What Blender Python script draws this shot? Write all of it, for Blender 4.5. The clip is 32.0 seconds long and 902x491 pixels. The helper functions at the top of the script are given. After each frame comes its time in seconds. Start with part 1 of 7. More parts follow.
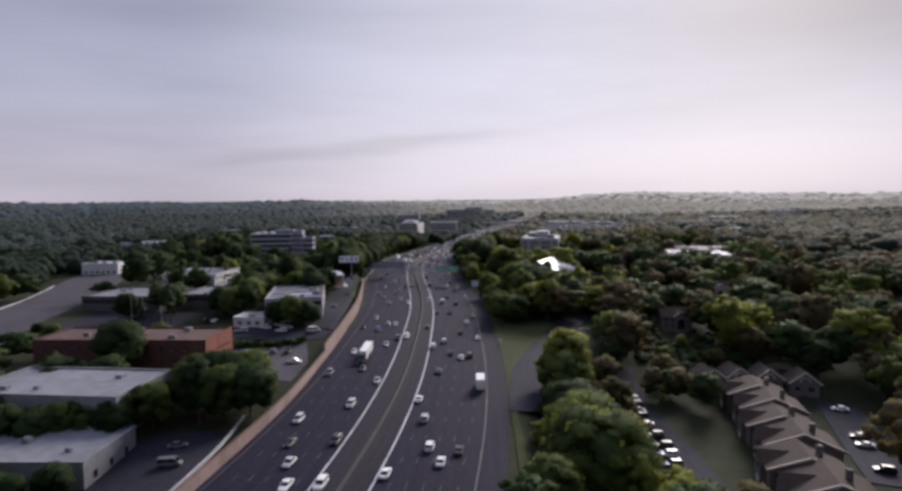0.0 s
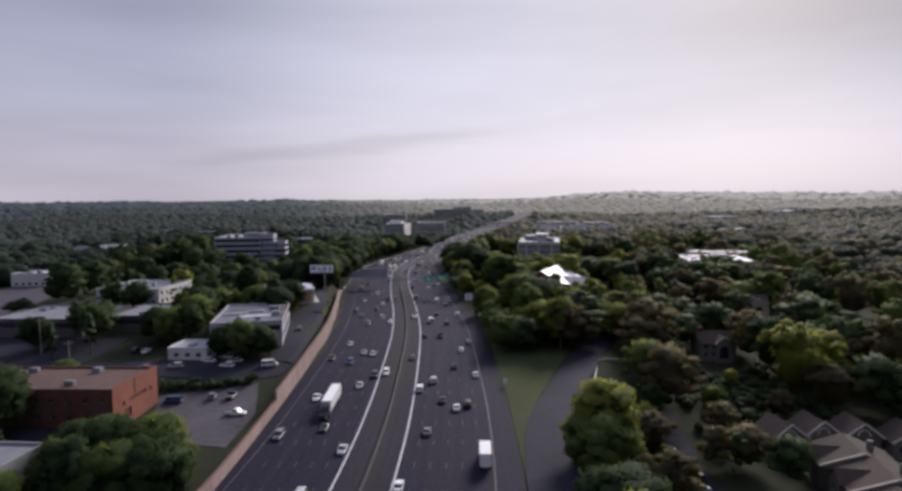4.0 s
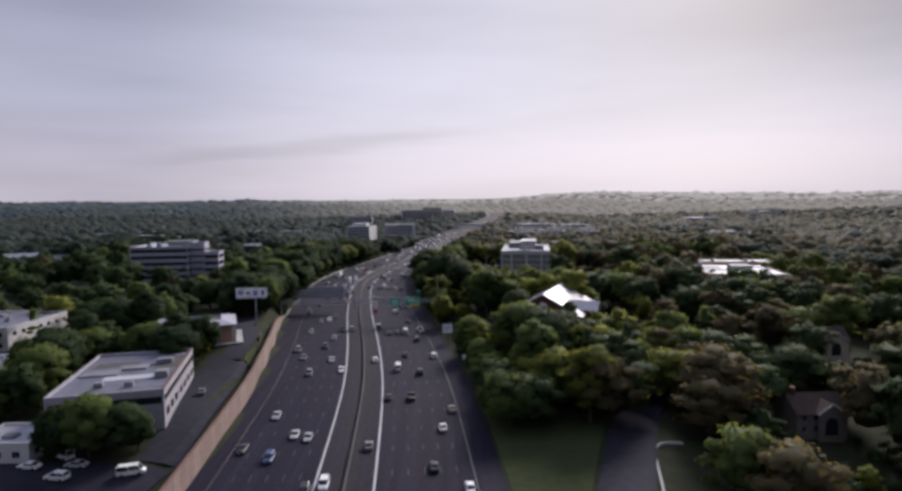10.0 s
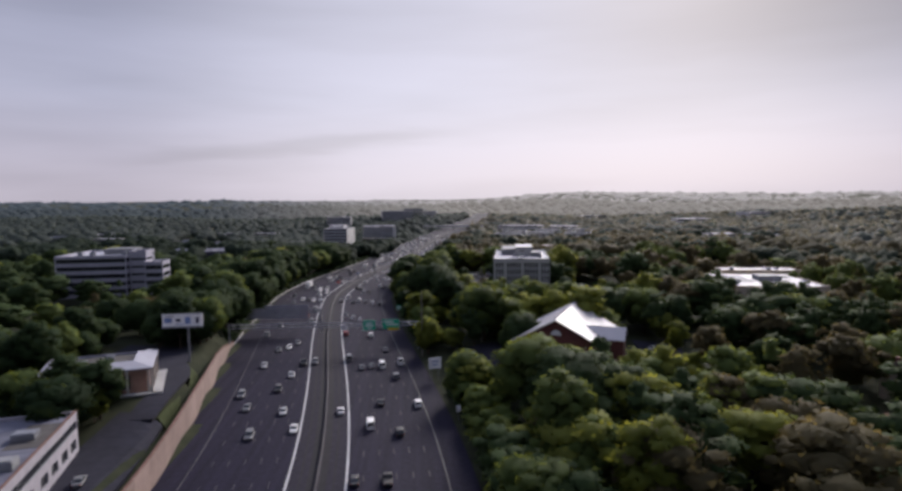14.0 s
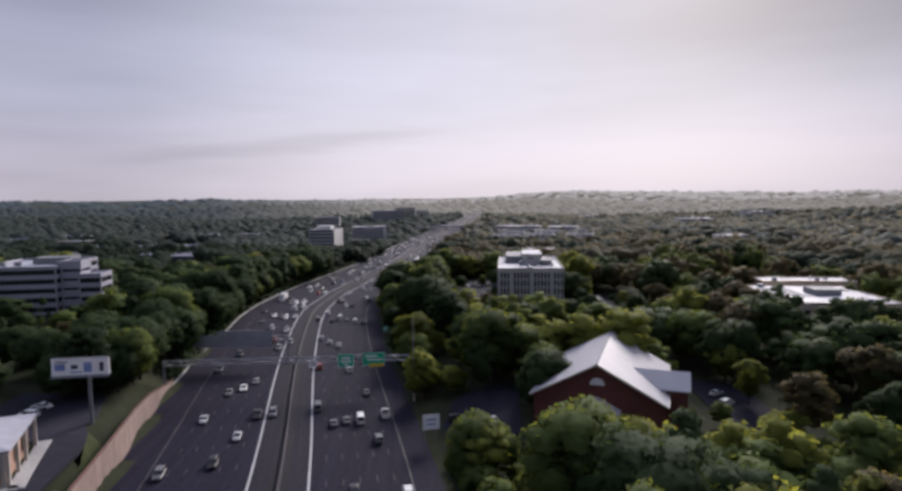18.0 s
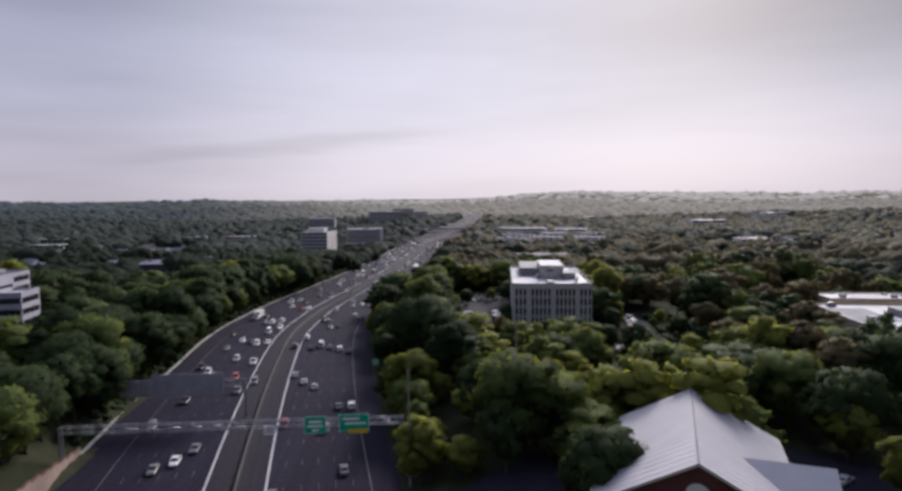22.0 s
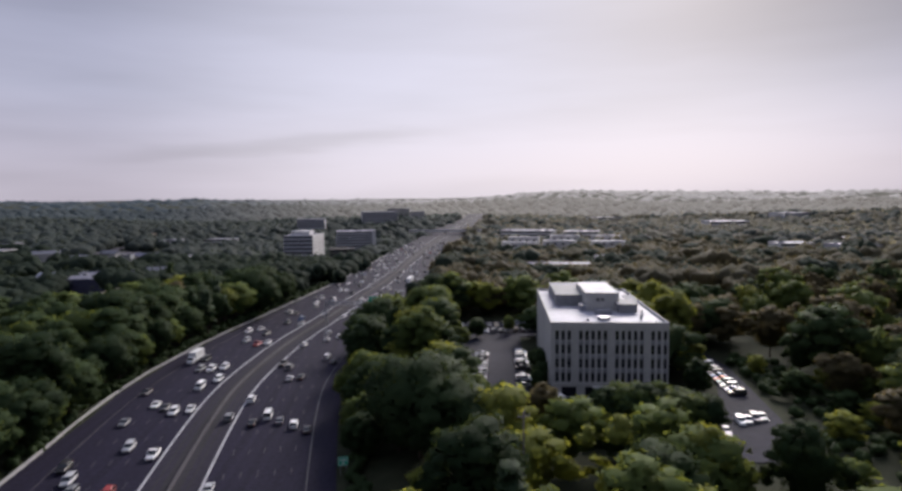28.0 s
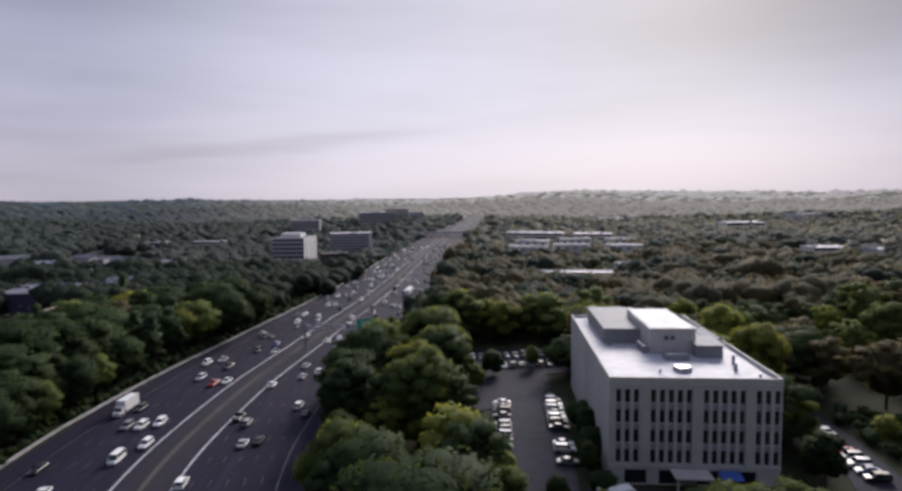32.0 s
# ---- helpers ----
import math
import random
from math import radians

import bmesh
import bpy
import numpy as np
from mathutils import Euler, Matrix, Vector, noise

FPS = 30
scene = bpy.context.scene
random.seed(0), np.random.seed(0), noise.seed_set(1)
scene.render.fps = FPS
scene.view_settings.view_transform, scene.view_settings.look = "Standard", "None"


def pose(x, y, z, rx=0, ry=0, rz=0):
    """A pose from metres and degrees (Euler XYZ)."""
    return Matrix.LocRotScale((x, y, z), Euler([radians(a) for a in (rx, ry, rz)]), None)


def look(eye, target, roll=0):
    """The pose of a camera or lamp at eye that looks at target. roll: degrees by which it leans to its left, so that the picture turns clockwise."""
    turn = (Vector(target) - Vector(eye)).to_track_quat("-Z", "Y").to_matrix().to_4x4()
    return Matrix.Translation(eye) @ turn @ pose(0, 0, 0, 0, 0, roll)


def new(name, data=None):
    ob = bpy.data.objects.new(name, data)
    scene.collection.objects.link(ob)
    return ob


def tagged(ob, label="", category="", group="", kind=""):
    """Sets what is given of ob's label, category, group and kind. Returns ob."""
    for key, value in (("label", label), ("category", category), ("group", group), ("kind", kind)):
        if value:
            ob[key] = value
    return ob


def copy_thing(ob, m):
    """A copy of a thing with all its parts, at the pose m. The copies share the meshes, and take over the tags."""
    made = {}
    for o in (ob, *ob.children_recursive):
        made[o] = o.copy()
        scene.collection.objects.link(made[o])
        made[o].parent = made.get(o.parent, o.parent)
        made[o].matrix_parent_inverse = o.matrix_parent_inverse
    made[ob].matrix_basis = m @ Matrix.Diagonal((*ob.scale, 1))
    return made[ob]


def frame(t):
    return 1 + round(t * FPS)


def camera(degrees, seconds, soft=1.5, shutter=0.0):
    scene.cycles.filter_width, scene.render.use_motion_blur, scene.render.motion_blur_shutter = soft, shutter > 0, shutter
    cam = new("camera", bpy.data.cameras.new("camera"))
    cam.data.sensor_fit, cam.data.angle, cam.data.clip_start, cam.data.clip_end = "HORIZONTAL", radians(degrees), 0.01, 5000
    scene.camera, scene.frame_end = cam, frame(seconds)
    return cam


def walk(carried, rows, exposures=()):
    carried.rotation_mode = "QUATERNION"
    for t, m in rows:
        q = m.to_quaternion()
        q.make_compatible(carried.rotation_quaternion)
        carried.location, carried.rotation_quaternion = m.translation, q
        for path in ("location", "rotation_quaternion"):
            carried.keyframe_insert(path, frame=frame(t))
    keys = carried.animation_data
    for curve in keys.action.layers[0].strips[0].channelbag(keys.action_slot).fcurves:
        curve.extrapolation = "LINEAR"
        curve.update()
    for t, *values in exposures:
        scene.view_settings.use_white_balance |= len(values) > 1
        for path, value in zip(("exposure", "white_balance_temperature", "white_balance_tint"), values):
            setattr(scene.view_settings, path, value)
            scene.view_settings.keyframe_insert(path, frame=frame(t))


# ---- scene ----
# A drone flies forward along a wide motorway between wooded suburbs.
# x right, y ahead along the flight, z up, road surface at z = 0.

# ---- camera and walk ----
CAM = camera(74, 32.0, soft=3.1)
PATH = [
    (0, (8.23, -1.13, 57.62), 2.67, -4.41),
    (2, (6.43, 24.99, 57.72), 2.15, -4.44),
    (4, (4.72, 50.81, 57.85), 1.48, -4.49),
    (6, (3.16, 76.17, 58.02), 0.56, -4.56),
    (8, (1.85, 101.44, 58.11), -0.50, -4.58),
    (10, (0.89, 126.97, 58.03), -1.57, -4.50),
    (12, (0.30, 152.56, 57.94), -2.55, -4.43),
    (14, (0.12, 178.01, 57.99), -3.37, -4.48),
    (16, (0.33, 203.53, 58.07), -3.91, -4.57),
    (18, (0.88, 229.28, 58.06), -4.12, -4.59),
    (20, (1.50, 254.80, 58.06), -4.17, -4.57),
    (22, (2.02, 279.74, 58.19), -4.26, -4.54),
    (24, (2.59, 304.97, 58.30), -4.39, -4.55),
    (26, (3.38, 331.26, 58.24), -4.51, -4.58),
    (28, (4.21, 357.82, 58.10), -4.60, -4.61),
    (30, (4.89, 383.74, 58.00), -4.65, -4.61),
    (32, (5.47, 409.20, 57.95), -4.67, -4.61),
]
walk(CAM, [(t, look(eye, (eye[0] - 100 * math.sin(radians(yaw)) * math.cos(radians(pit)),
                          eye[1] + 100 * math.cos(radians(yaw)) * math.cos(radians(pit)),
                          eye[2] + 100 * math.sin(radians(pit))), -0.66))
           for t, eye, yaw, pit in PATH], exposures=[(0.0, 0.0, 6150, 13), (32.0, 0.0, 6150, 13)])

# ---- light ----
SUN_AZ, SUN_EL = 26.0, 28.0          # degrees right of +y, above the horizon
world = bpy.data.worlds.new("hazy_evening_sky")
scene.world = world
world.use_nodes = True
wn = world.node_tree
wn.nodes.clear()


def wnode(kind, **kw):
    n = wn.nodes.new(kind)
    for key, val in kw.items():
        n.inputs[key].default_value = val
    return n


sky = wn.nodes.new("ShaderNodeTexSky")
sky.sky_type = "NISHITA"
sky.sun_disc = False
sky.sun_elevation = radians(SUN_EL)
sky.sun_rotation = radians(SUN_AZ)
sky.air_density, sky.dust_density, sky.ozone_density = 1.0, 3.0, 1.0
co = wn.nodes.new("ShaderNodeTexCoord")
parts_ = wn.nodes.new("ShaderNodeSeparateXYZ")
wn.links.new(co.outputs["Generated"], parts_.inputs[0])
# High thin overcast: pinkish near the horizon, lavender grey above.
tone = wn.nodes.new("ShaderNodeValToRGB")
ramp_ = tone.color_ramp
for place, colour in ((0.0, (0.54, 0.49, 0.54)), (0.07, (0.52, 0.485, 0.56)), (0.16, (0.465, 0.46, 0.555)), (0.29, (0.35, 0.355, 0.445)), (0.6, (0.50, 0.52, 0.67))):
    if place < 0.01:
        ramp_.elements[0].position, ramp_.elements[0].color = 0.0, (*colour, 1)
    else:
        ramp_.elements.new(place).color = (*colour, 1)
ramp_.elements[len(ramp_.elements) - 1].color = (0.60, 0.64, 0.83, 1)
wn.links.new(parts_.outputs["Z"], tone.inputs["Fac"])
stretch = wn.nodes.new("ShaderNodeMapping")
stretch.inputs["Scale"].default_value = (0.9, 0.9, 6.5)
stretch.inputs["Rotation"].default_value = (radians(3), radians(-4), radians(12))
wn.links.new(co.outputs["Generated"], stretch.inputs["Vector"])
cloud = wnode("ShaderNodeTexNoise", Scale=1.5, Detail=4.0, Roughness=0.5)
wn.links.new(stretch.outputs["Vector"], cloud.inputs["Vector"])
amount = wn.nodes.new("ShaderNodeMapRange")
for key, val in (("From Min", 0.36), ("From Max", 0.62), ("To Min", 0.88), ("To Max", 1.09)):
    amount.inputs[key].default_value = val
wn.links.new(cloud.outputs["Fac"], amount.inputs["Value"])
veiled = wn.nodes.new("ShaderNodeVectorMath")
veiled.operation = "SCALE"
wn.links.new(tone.outputs["Color"], veiled.inputs[0])
wn.links.new(amount.outputs["Result"], veiled.inputs["Scale"])
# One long thin streak of darker cloud low over the motorway.


def wmath(op, a, b):
    n = wn.nodes.new("ShaderNodeMath")
    n.operation = op
    for k, q in enumerate((a, b)):
        if isinstance(q, (int, float)):
            n.inputs[k].default_value = q
        else:
            wn.links.new(q, n.inputs[k])
    return n.outputs[0]


def wramp(value, lo, hi):
    n = wn.nodes.new("ShaderNodeMapRange")
    n.interpolation_type = "SMOOTHSTEP"
    n.inputs["From Min"].default_value, n.inputs["From Max"].default_value = lo, hi
    wn.links.new(value, n.inputs["Value"])
    return n.outputs["Result"]


rise_ = wmath("SUBTRACT", parts_.outputs["Z"], wmath("MULTIPLY_ADD", parts_.outputs["X"], 0.09))
rise_.node.inputs[1].links[0].from_node.inputs[2].default_value = 0.103
wisp = wnode("ShaderNodeTexNoise", Scale=5.0, Detail=3.0, Roughness=0.55)
wn.links.new(stretch.outputs["Vector"], wisp.inputs["Vector"])
streak = wmath("MULTIPLY", wramp(wmath("ABSOLUTE", wmath("ADD", rise_, wmath("MULTIPLY", wmath("SUBTRACT", wisp.outputs["Fac"], 0.5), 0.03)), 0.0), 0.017, 0.002),
               wmath("MULTIPLY", wramp(parts_.outputs["X"], -0.48, -0.30), wramp(parts_.outputs["X"], 0.16, -0.05)))
streaked = wn.nodes.new("ShaderNodeVectorMath")
streaked.operation = "SCALE"
wn.links.new(veiled.outputs["Vector"], streaked.inputs[0])
# Dims the sky high in the east, imitating fall-off towards the view's corner.
corner_dim = wmath("MULTIPLY", wmath("MULTIPLY", wramp(parts_.outputs["X"], 0.10, 0.66), wramp(parts_.outputs["Z"], 0.05, 0.26)), 0.40)
wn.links.new(wmath("SUBTRACT", 1.0, wmath("MULTIPLY", streak, 0.17)), streaked.inputs["Scale"])
# The veil brightens towards the sun, as thin cloud does.
sunward = wn.nodes.new("ShaderNodeVectorMath")
sunward.operation = "DOT_PRODUCT"
sunward.inputs[1].default_value = (math.sin(radians(SUN_AZ - 15)) * math.cos(radians(SUN_EL - 18)),
                                   math.cos(radians(SUN_AZ - 15)) * math.cos(radians(SUN_EL - 18)), math.sin(radians(SUN_EL - 18)))
wn.links.new(co.outputs["Generated"], sunward.inputs[0])
glow = wn.nodes.new("ShaderNodeMapRange")
glow.interpolation_type = "SMOOTHSTEP"
for key, val in (("From Min", 0.78), ("From Max", 1.0), ("To Min", 0.0), ("To Max", 1.0)):
    glow.inputs[key].default_value = val
wn.links.new(sunward.outputs["Value"], glow.inputs["Value"])
shine = wn.nodes.new("ShaderNodeVectorMath")
shine.operation = "SCALE"
shine.inputs[0].default_value = (0.24, 0.222, 0.205)
wn.links.new(glow.outputs["Result"], shine.inputs["Scale"])
veil = wn.nodes.new("ShaderNodeVectorMath")
veil.operation = "ADD"
wn.links.new(streaked.outputs["Vector"], veil.inputs[0])
wn.links.new(shine.outputs["Vector"], veil.inputs[1])
# Away from the sun the overcast is duller.
towards = wn.nodes.new("ShaderNodeVectorMath")
towards.operation = "DOT_PRODUCT"
towards.inputs[1].default_value = (math.sin(radians(SUN_AZ)), math.cos(radians(SUN_AZ)), 0.0)
wn.links.new(co.outputs["Generated"], towards.inputs[0])
lit = wn.nodes.new("ShaderNodeVectorMath")
lit.operation = "SCALE"
wn.links.new(veil.outputs["Vector"], lit.inputs[0])
wn.links.new(wmath("MULTIPLY", wmath("SUBTRACT", 1.0, corner_dim), wmath("ADD", 0.62, wmath("MULTIPLY", wramp(towards.outputs["Value"], -0.75, 0.35), 0.38))), lit.inputs["Scale"])
dim = wn.nodes.new("ShaderNodeMix")
dim.data_type = "RGBA"
dim.inputs["Factor"].default_value = 0.94
skydim = wn.nodes.new("ShaderNodeVectorMath")
skydim.operation = "SCALE"
skydim.inputs["Scale"].default_value = 0.12
wn.links.new(sky.outputs["Color"], skydim.inputs[0])
wn.links.new(skydim.outputs["Vector"], dim.inputs["A"])
wn.links.new(lit.outputs["Vector"], dim.inputs["B"])
back = wnode("ShaderNodeBackground", Strength=1.0)
wn.links.new(dim.outputs["Result"], back.inputs["Color"])
wout = wn.nodes.new("ShaderNodeOutputWorld")
wn.links.new(back.outputs["Background"], wout.inputs["Surface"])

sun_data = bpy.data.lights.new("sun", "SUN")
sun_data.energy, sun_data.angle, sun_data.color = 5.0, radians(24), (1.0, 0.90, 0.80)
sun = new("sun", sun_data)
sun.matrix_world = look((300 * math.sin(radians(SUN_AZ)), 300 * math.cos(radians(SUN_AZ)), 300 * math.tan(radians(SUN_EL))), (0, 0, 0))


# ---- materials ----
def mat(name, col, rough=0.8, metal=0.0, var=0.25, fine=2.0, coarse=0.08, bump=0.0, spec=0.3, col2=None, rnd=0.0, island=0.0, bscale=None, bdist=0.05, thin=None, drawn=None):
    """A surface with two scales of variation, grain relief and, for repeats, a random shade per object or island."""
    m = bpy.data.materials.new(name)
    m.use_nodes = True
    nt = m.node_tree
    bsdf = nt.nodes["Principled BSDF"]
    bsdf.inputs["Roughness"].default_value = rough
    bsdf.inputs["Metallic"].default_value = metal
    bsdf.inputs["Specular IOR Level"].default_value = spec
    geo = nt.nodes.new("ShaderNodeNewGeometry")
    n1 = nt.nodes.new("ShaderNodeTexNoise")
    n1.inputs["Scale"].default_value, n1.inputs["Detail"].default_value = fine, 4.0
    n2 = nt.nodes.new("ShaderNodeTexNoise")
    n2.inputs["Scale"].default_value, n2.inputs["Detail"].default_value = coarse, 5.0
    for n in (n1, n2):
        nt.links.new(geo.outputs["Position"], n.inputs["Vector"])
    if drawn:                          # streaks drawn out along the traffic
        pull = nt.nodes.new("ShaderNodeMapping")
        pull.inputs["Scale"].default_value = drawn
        nt.links.new(geo.outputs["Position"], pull.inputs["Vector"])
        nt.links.new(pull.outputs["Vector"], n2.inputs["Vector"])
    add = nt.nodes.new("ShaderNodeMath")
    add.operation = "ADD"
    nt.links.new(n1.outputs["Fac"], add.inputs[0])
    nt.links.new(n2.outputs["Fac"], add.inputs[1])
    value = add.outputs[0]
    for amount, pick in ((rnd, "object"), (island, "island")):
        if amount:
            if pick == "object":
                info = nt.nodes.new("ShaderNodeObjectInfo").outputs["Random"]
            else:
                info = geo.outputs["Random Per Island"]
            sc = nt.nodes.new("ShaderNodeMath")
            sc.operation = "MULTIPLY_ADD"
            sc.inputs[1].default_value, sc.inputs[2].default_value = amount, -0.5 * amount
            nt.links.new(info, sc.inputs[0])
            more = nt.nodes.new("ShaderNodeMath")
            more.operation = "ADD"
            nt.links.new(value, more.inputs[0])
            nt.links.new(sc.outputs[0], more.inputs[1])
            value = more.outputs[0]
    ramp = nt.nodes.new("ShaderNodeMapRange")
    for key, val in (("From Min", 0.6), ("From Max", 1.4)):
        ramp.inputs[key].default_value = val
    nt.links.new(value, ramp.inputs["Value"])
    mix = nt.nodes.new("ShaderNodeMix")
    mix.data_type = "RGBA"
    c2 = col2 or tuple(min(1.0, c * (1 + var)) for c in col)
    mix.inputs["A"].default_value = (*(tuple(c * (1 - var) for c in col) if col2 is None else col), 1)
    mix.inputs["B"].default_value = (*c2, 1)
    nt.links.new(ramp.outputs["Result"], mix.inputs["Factor"])
    nt.links.new(mix.outputs["Result"], bsdf.inputs["Base Color"])
    if thin:
        trans = nt.nodes.new("ShaderNodeBsdfTranslucent")
        trans.inputs["Color"].default_value = (*thin[:3], 1)
        both = nt.nodes.new("ShaderNodeMixShader")
        both.inputs["Fac"].default_value = thin[3]
        nt.links.new(bsdf.outputs["BSDF"], both.inputs[1])
        nt.links.new(trans.outputs["BSDF"], both.inputs[2])
        nt.links.new(both.outputs["Shader"], nt.nodes["Material Output"].inputs["Surface"])
    if bump:
        b = nt.nodes.new("ShaderNodeBump")
        b.inputs["Strength"].default_value = bump
        b.inputs["Distance"].default_value = bdist
        n3 = nt.nodes.new("ShaderNodeTexNoise")
        n3.inputs["Scale"].default_value = bscale or fine * 4
        n3.inputs["Detail"].default_value = 4.0
        nt.links.new(geo.outputs["Position"], n3.inputs["Vector"])
        nt.links.new(n3.outputs["Fac"], b.inputs["Height"])
        nt.links.new(b.outputs["Normal"], bsdf.inputs["Normal"])
    return m


PALELOT = mat("pale_worn_asphalt", (0.068, 0.062, 0.074), 0.9, fine=0.5, coarse=0.06, var=0.3, spec=0.14, bump=0.3, bscale=10)
PALEGREY = mat("pale_grey_cladding", (0.36, 0.36, 0.385), 0.75, fine=0.5, coarse=0.05, var=0.15)
ASPHALT = mat("asphalt", (0.0150, 0.0133, 0.0270), 0.75, fine=0.9, coarse=0.5, var=0.5, bump=0.3, bscale=12, spec=0.07, drawn=(1.0, 0.012, 1.0))
LOT = mat("old_asphalt", (0.0215, 0.0215, 0.033), 0.9, spec=0.14, fine=0.5, coarse=0.06, var=0.35, bump=0.3, bscale=10)
CONCRETE = mat("concrete", (0.36, 0.355, 0.36), 0.85, fine=1.5, coarse=0.15, var=0.25, bump=0.2)
TAN = mat("tan_concrete", (0.27, 0.20, 0.18), 0.85, fine=0.7, coarse=0.1, var=0.2, bump=0.3, rnd=0.5)
CAPBROWN = mat("brown_coping", (0.14, 0.075, 0.06), 0.8, fine=1.0, coarse=0.1)
PAINT = mat("road_paint", (0.38, 0.38, 0.40), 0.7, fine=1.2, coarse=0.2, var=0.3)
FAINT = mat("faint_road_paint", (0.055, 0.053, 0.062), 0.75, fine=0.8, coarse=0.03, var=0.6)
WORN = mat("worn_road_paint", (0.10, 0.10, 0.10), 0.75, fine=0.8, coarse=0.03, var=0.6)
SHOULDER = mat("dirty_shoulder", (0.0185, 0.0165, 0.0270), 0.9, fine=0.7, coarse=0.05, var=0.45, spec=0.14, drawn=(1.0, 0.012, 1.0))
BARRIER = mat("barrier_concrete", (0.050, 0.047, 0.058), 0.85, fine=1.5, coarse=0.1, var=0.35)
GUTTER = mat("gutter_dirt", (0.014, 0.013, 0.018), 0.95, fine=0.8, coarse=0.05, var=0.4)
GROUND = mat("ground_soil_grass", (0.016, 0.020, 0.011), 0.95, fine=0.25, coarse=0.02, spec=0.1, col2=(0.036, 0.040, 0.022), bump=0.6, bscale=2)
GRASS = mat("mown_grass", (0.032, 0.042, 0.017), 0.95, fine=0.4, coarse=0.05, spec=0.1, col2=(0.052, 0.062, 0.027), bump=0.5, bscale=6)
LEAF = mat("leaves", (0.038, 0.060, 0.020), 0.7, fine=0.55, coarse=0.05, col2=(0.105, 0.142, 0.046), spec=0.06, rnd=0.7, island=0.12, bump=0.6, bscale=1.3, bdist=0.5, thin=(0.24, 0.27, 0.045, 0.40))
LEAF_Y = mat("spring_leaves", (0.068, 0.086, 0.020), 0.7, fine=0.55, coarse=0.05, col2=(0.165, 0.186, 0.046), spec=0.06, rnd=0.7, island=0.12, bump=0.6, bscale=1.3, bdist=0.5, thin=(0.40, 0.40, 0.055, 0.44))
LEAF_D = mat("dark_leaves", (0.017, 0.032, 0.014), 0.7, fine=0.55, coarse=0.05, col2=(0.049, 0.076, 0.031), spec=0.06, rnd=0.7, island=0.12, bump=0.6, bscale=1.3, bdist=0.5, thin=(0.085, 0.11, 0.032, 0.34))
# Brown crowns; part of the tint stands in for warm haze glare.
LEAF_B = mat("brownish_leaves", (0.046, 0.042, 0.024), 0.7, fine=0.55, coarse=0.05, col2=(0.100, 0.088, 0.048), spec=0.06, rnd=0.7, island=0.12, bump=0.6, bscale=1.3, bdist=0.5, thin=(0.23, 0.175, 0.06, 0.40))
PINE = mat("pine_needles", (0.013, 0.031, 0.013), 0.75, fine=0.8, coarse=0.05, col2=(0.044, 0.075, 0.026), rnd=0.4, island=0.2, bump=0.8, bscale=1.4, bdist=0.5, thin=(0.06, 0.09, 0.03, 0.2))
# Canopy warmed: the eastern haze glare is put into its colour.
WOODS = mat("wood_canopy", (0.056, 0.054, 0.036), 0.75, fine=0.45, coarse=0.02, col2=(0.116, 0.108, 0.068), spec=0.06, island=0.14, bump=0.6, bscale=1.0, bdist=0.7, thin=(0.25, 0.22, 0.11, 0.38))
# Darker canopy copy; its low tone imitates the dimmer light in the west.
WOODS_DIM = mat("dim_wood_canopy", (0.017, 0.027, 0.020), 0.75, fine=0.45, coarse=0.02, col2=(0.044, 0.061, 0.042), spec=0.06, island=0.14, bump=0.6, bscale=1.0, bdist=0.7, thin=(0.08, 0.10, 0.05, 0.34))
# Far crowns paled and greyed: haze put into the base colour.
HAZED_WOODS = mat("hazed_far_canopy", (0.066, 0.067, 0.052), 0.8, fine=0.12, coarse=0.006, col2=(0.138, 0.134, 0.102), spec=0.25, island=0.3, bump=0.5, bscale=0.35, bdist=2.0, thin=(0.33, 0.30, 0.19, 0.45))
# Dimmed copy for the west, away from the sunlit haze.
HAZED_WOODS_DIM = mat("hazed_dim_canopy", (0.025, 0.036, 0.033), 0.8, fine=0.12, coarse=0.006, col2=(0.064, 0.082, 0.074), spec=0.25, island=0.3, bump=0.5, bscale=0.35, bdist=2.0, thin=(0.12, 0.14, 0.10, 0.35))


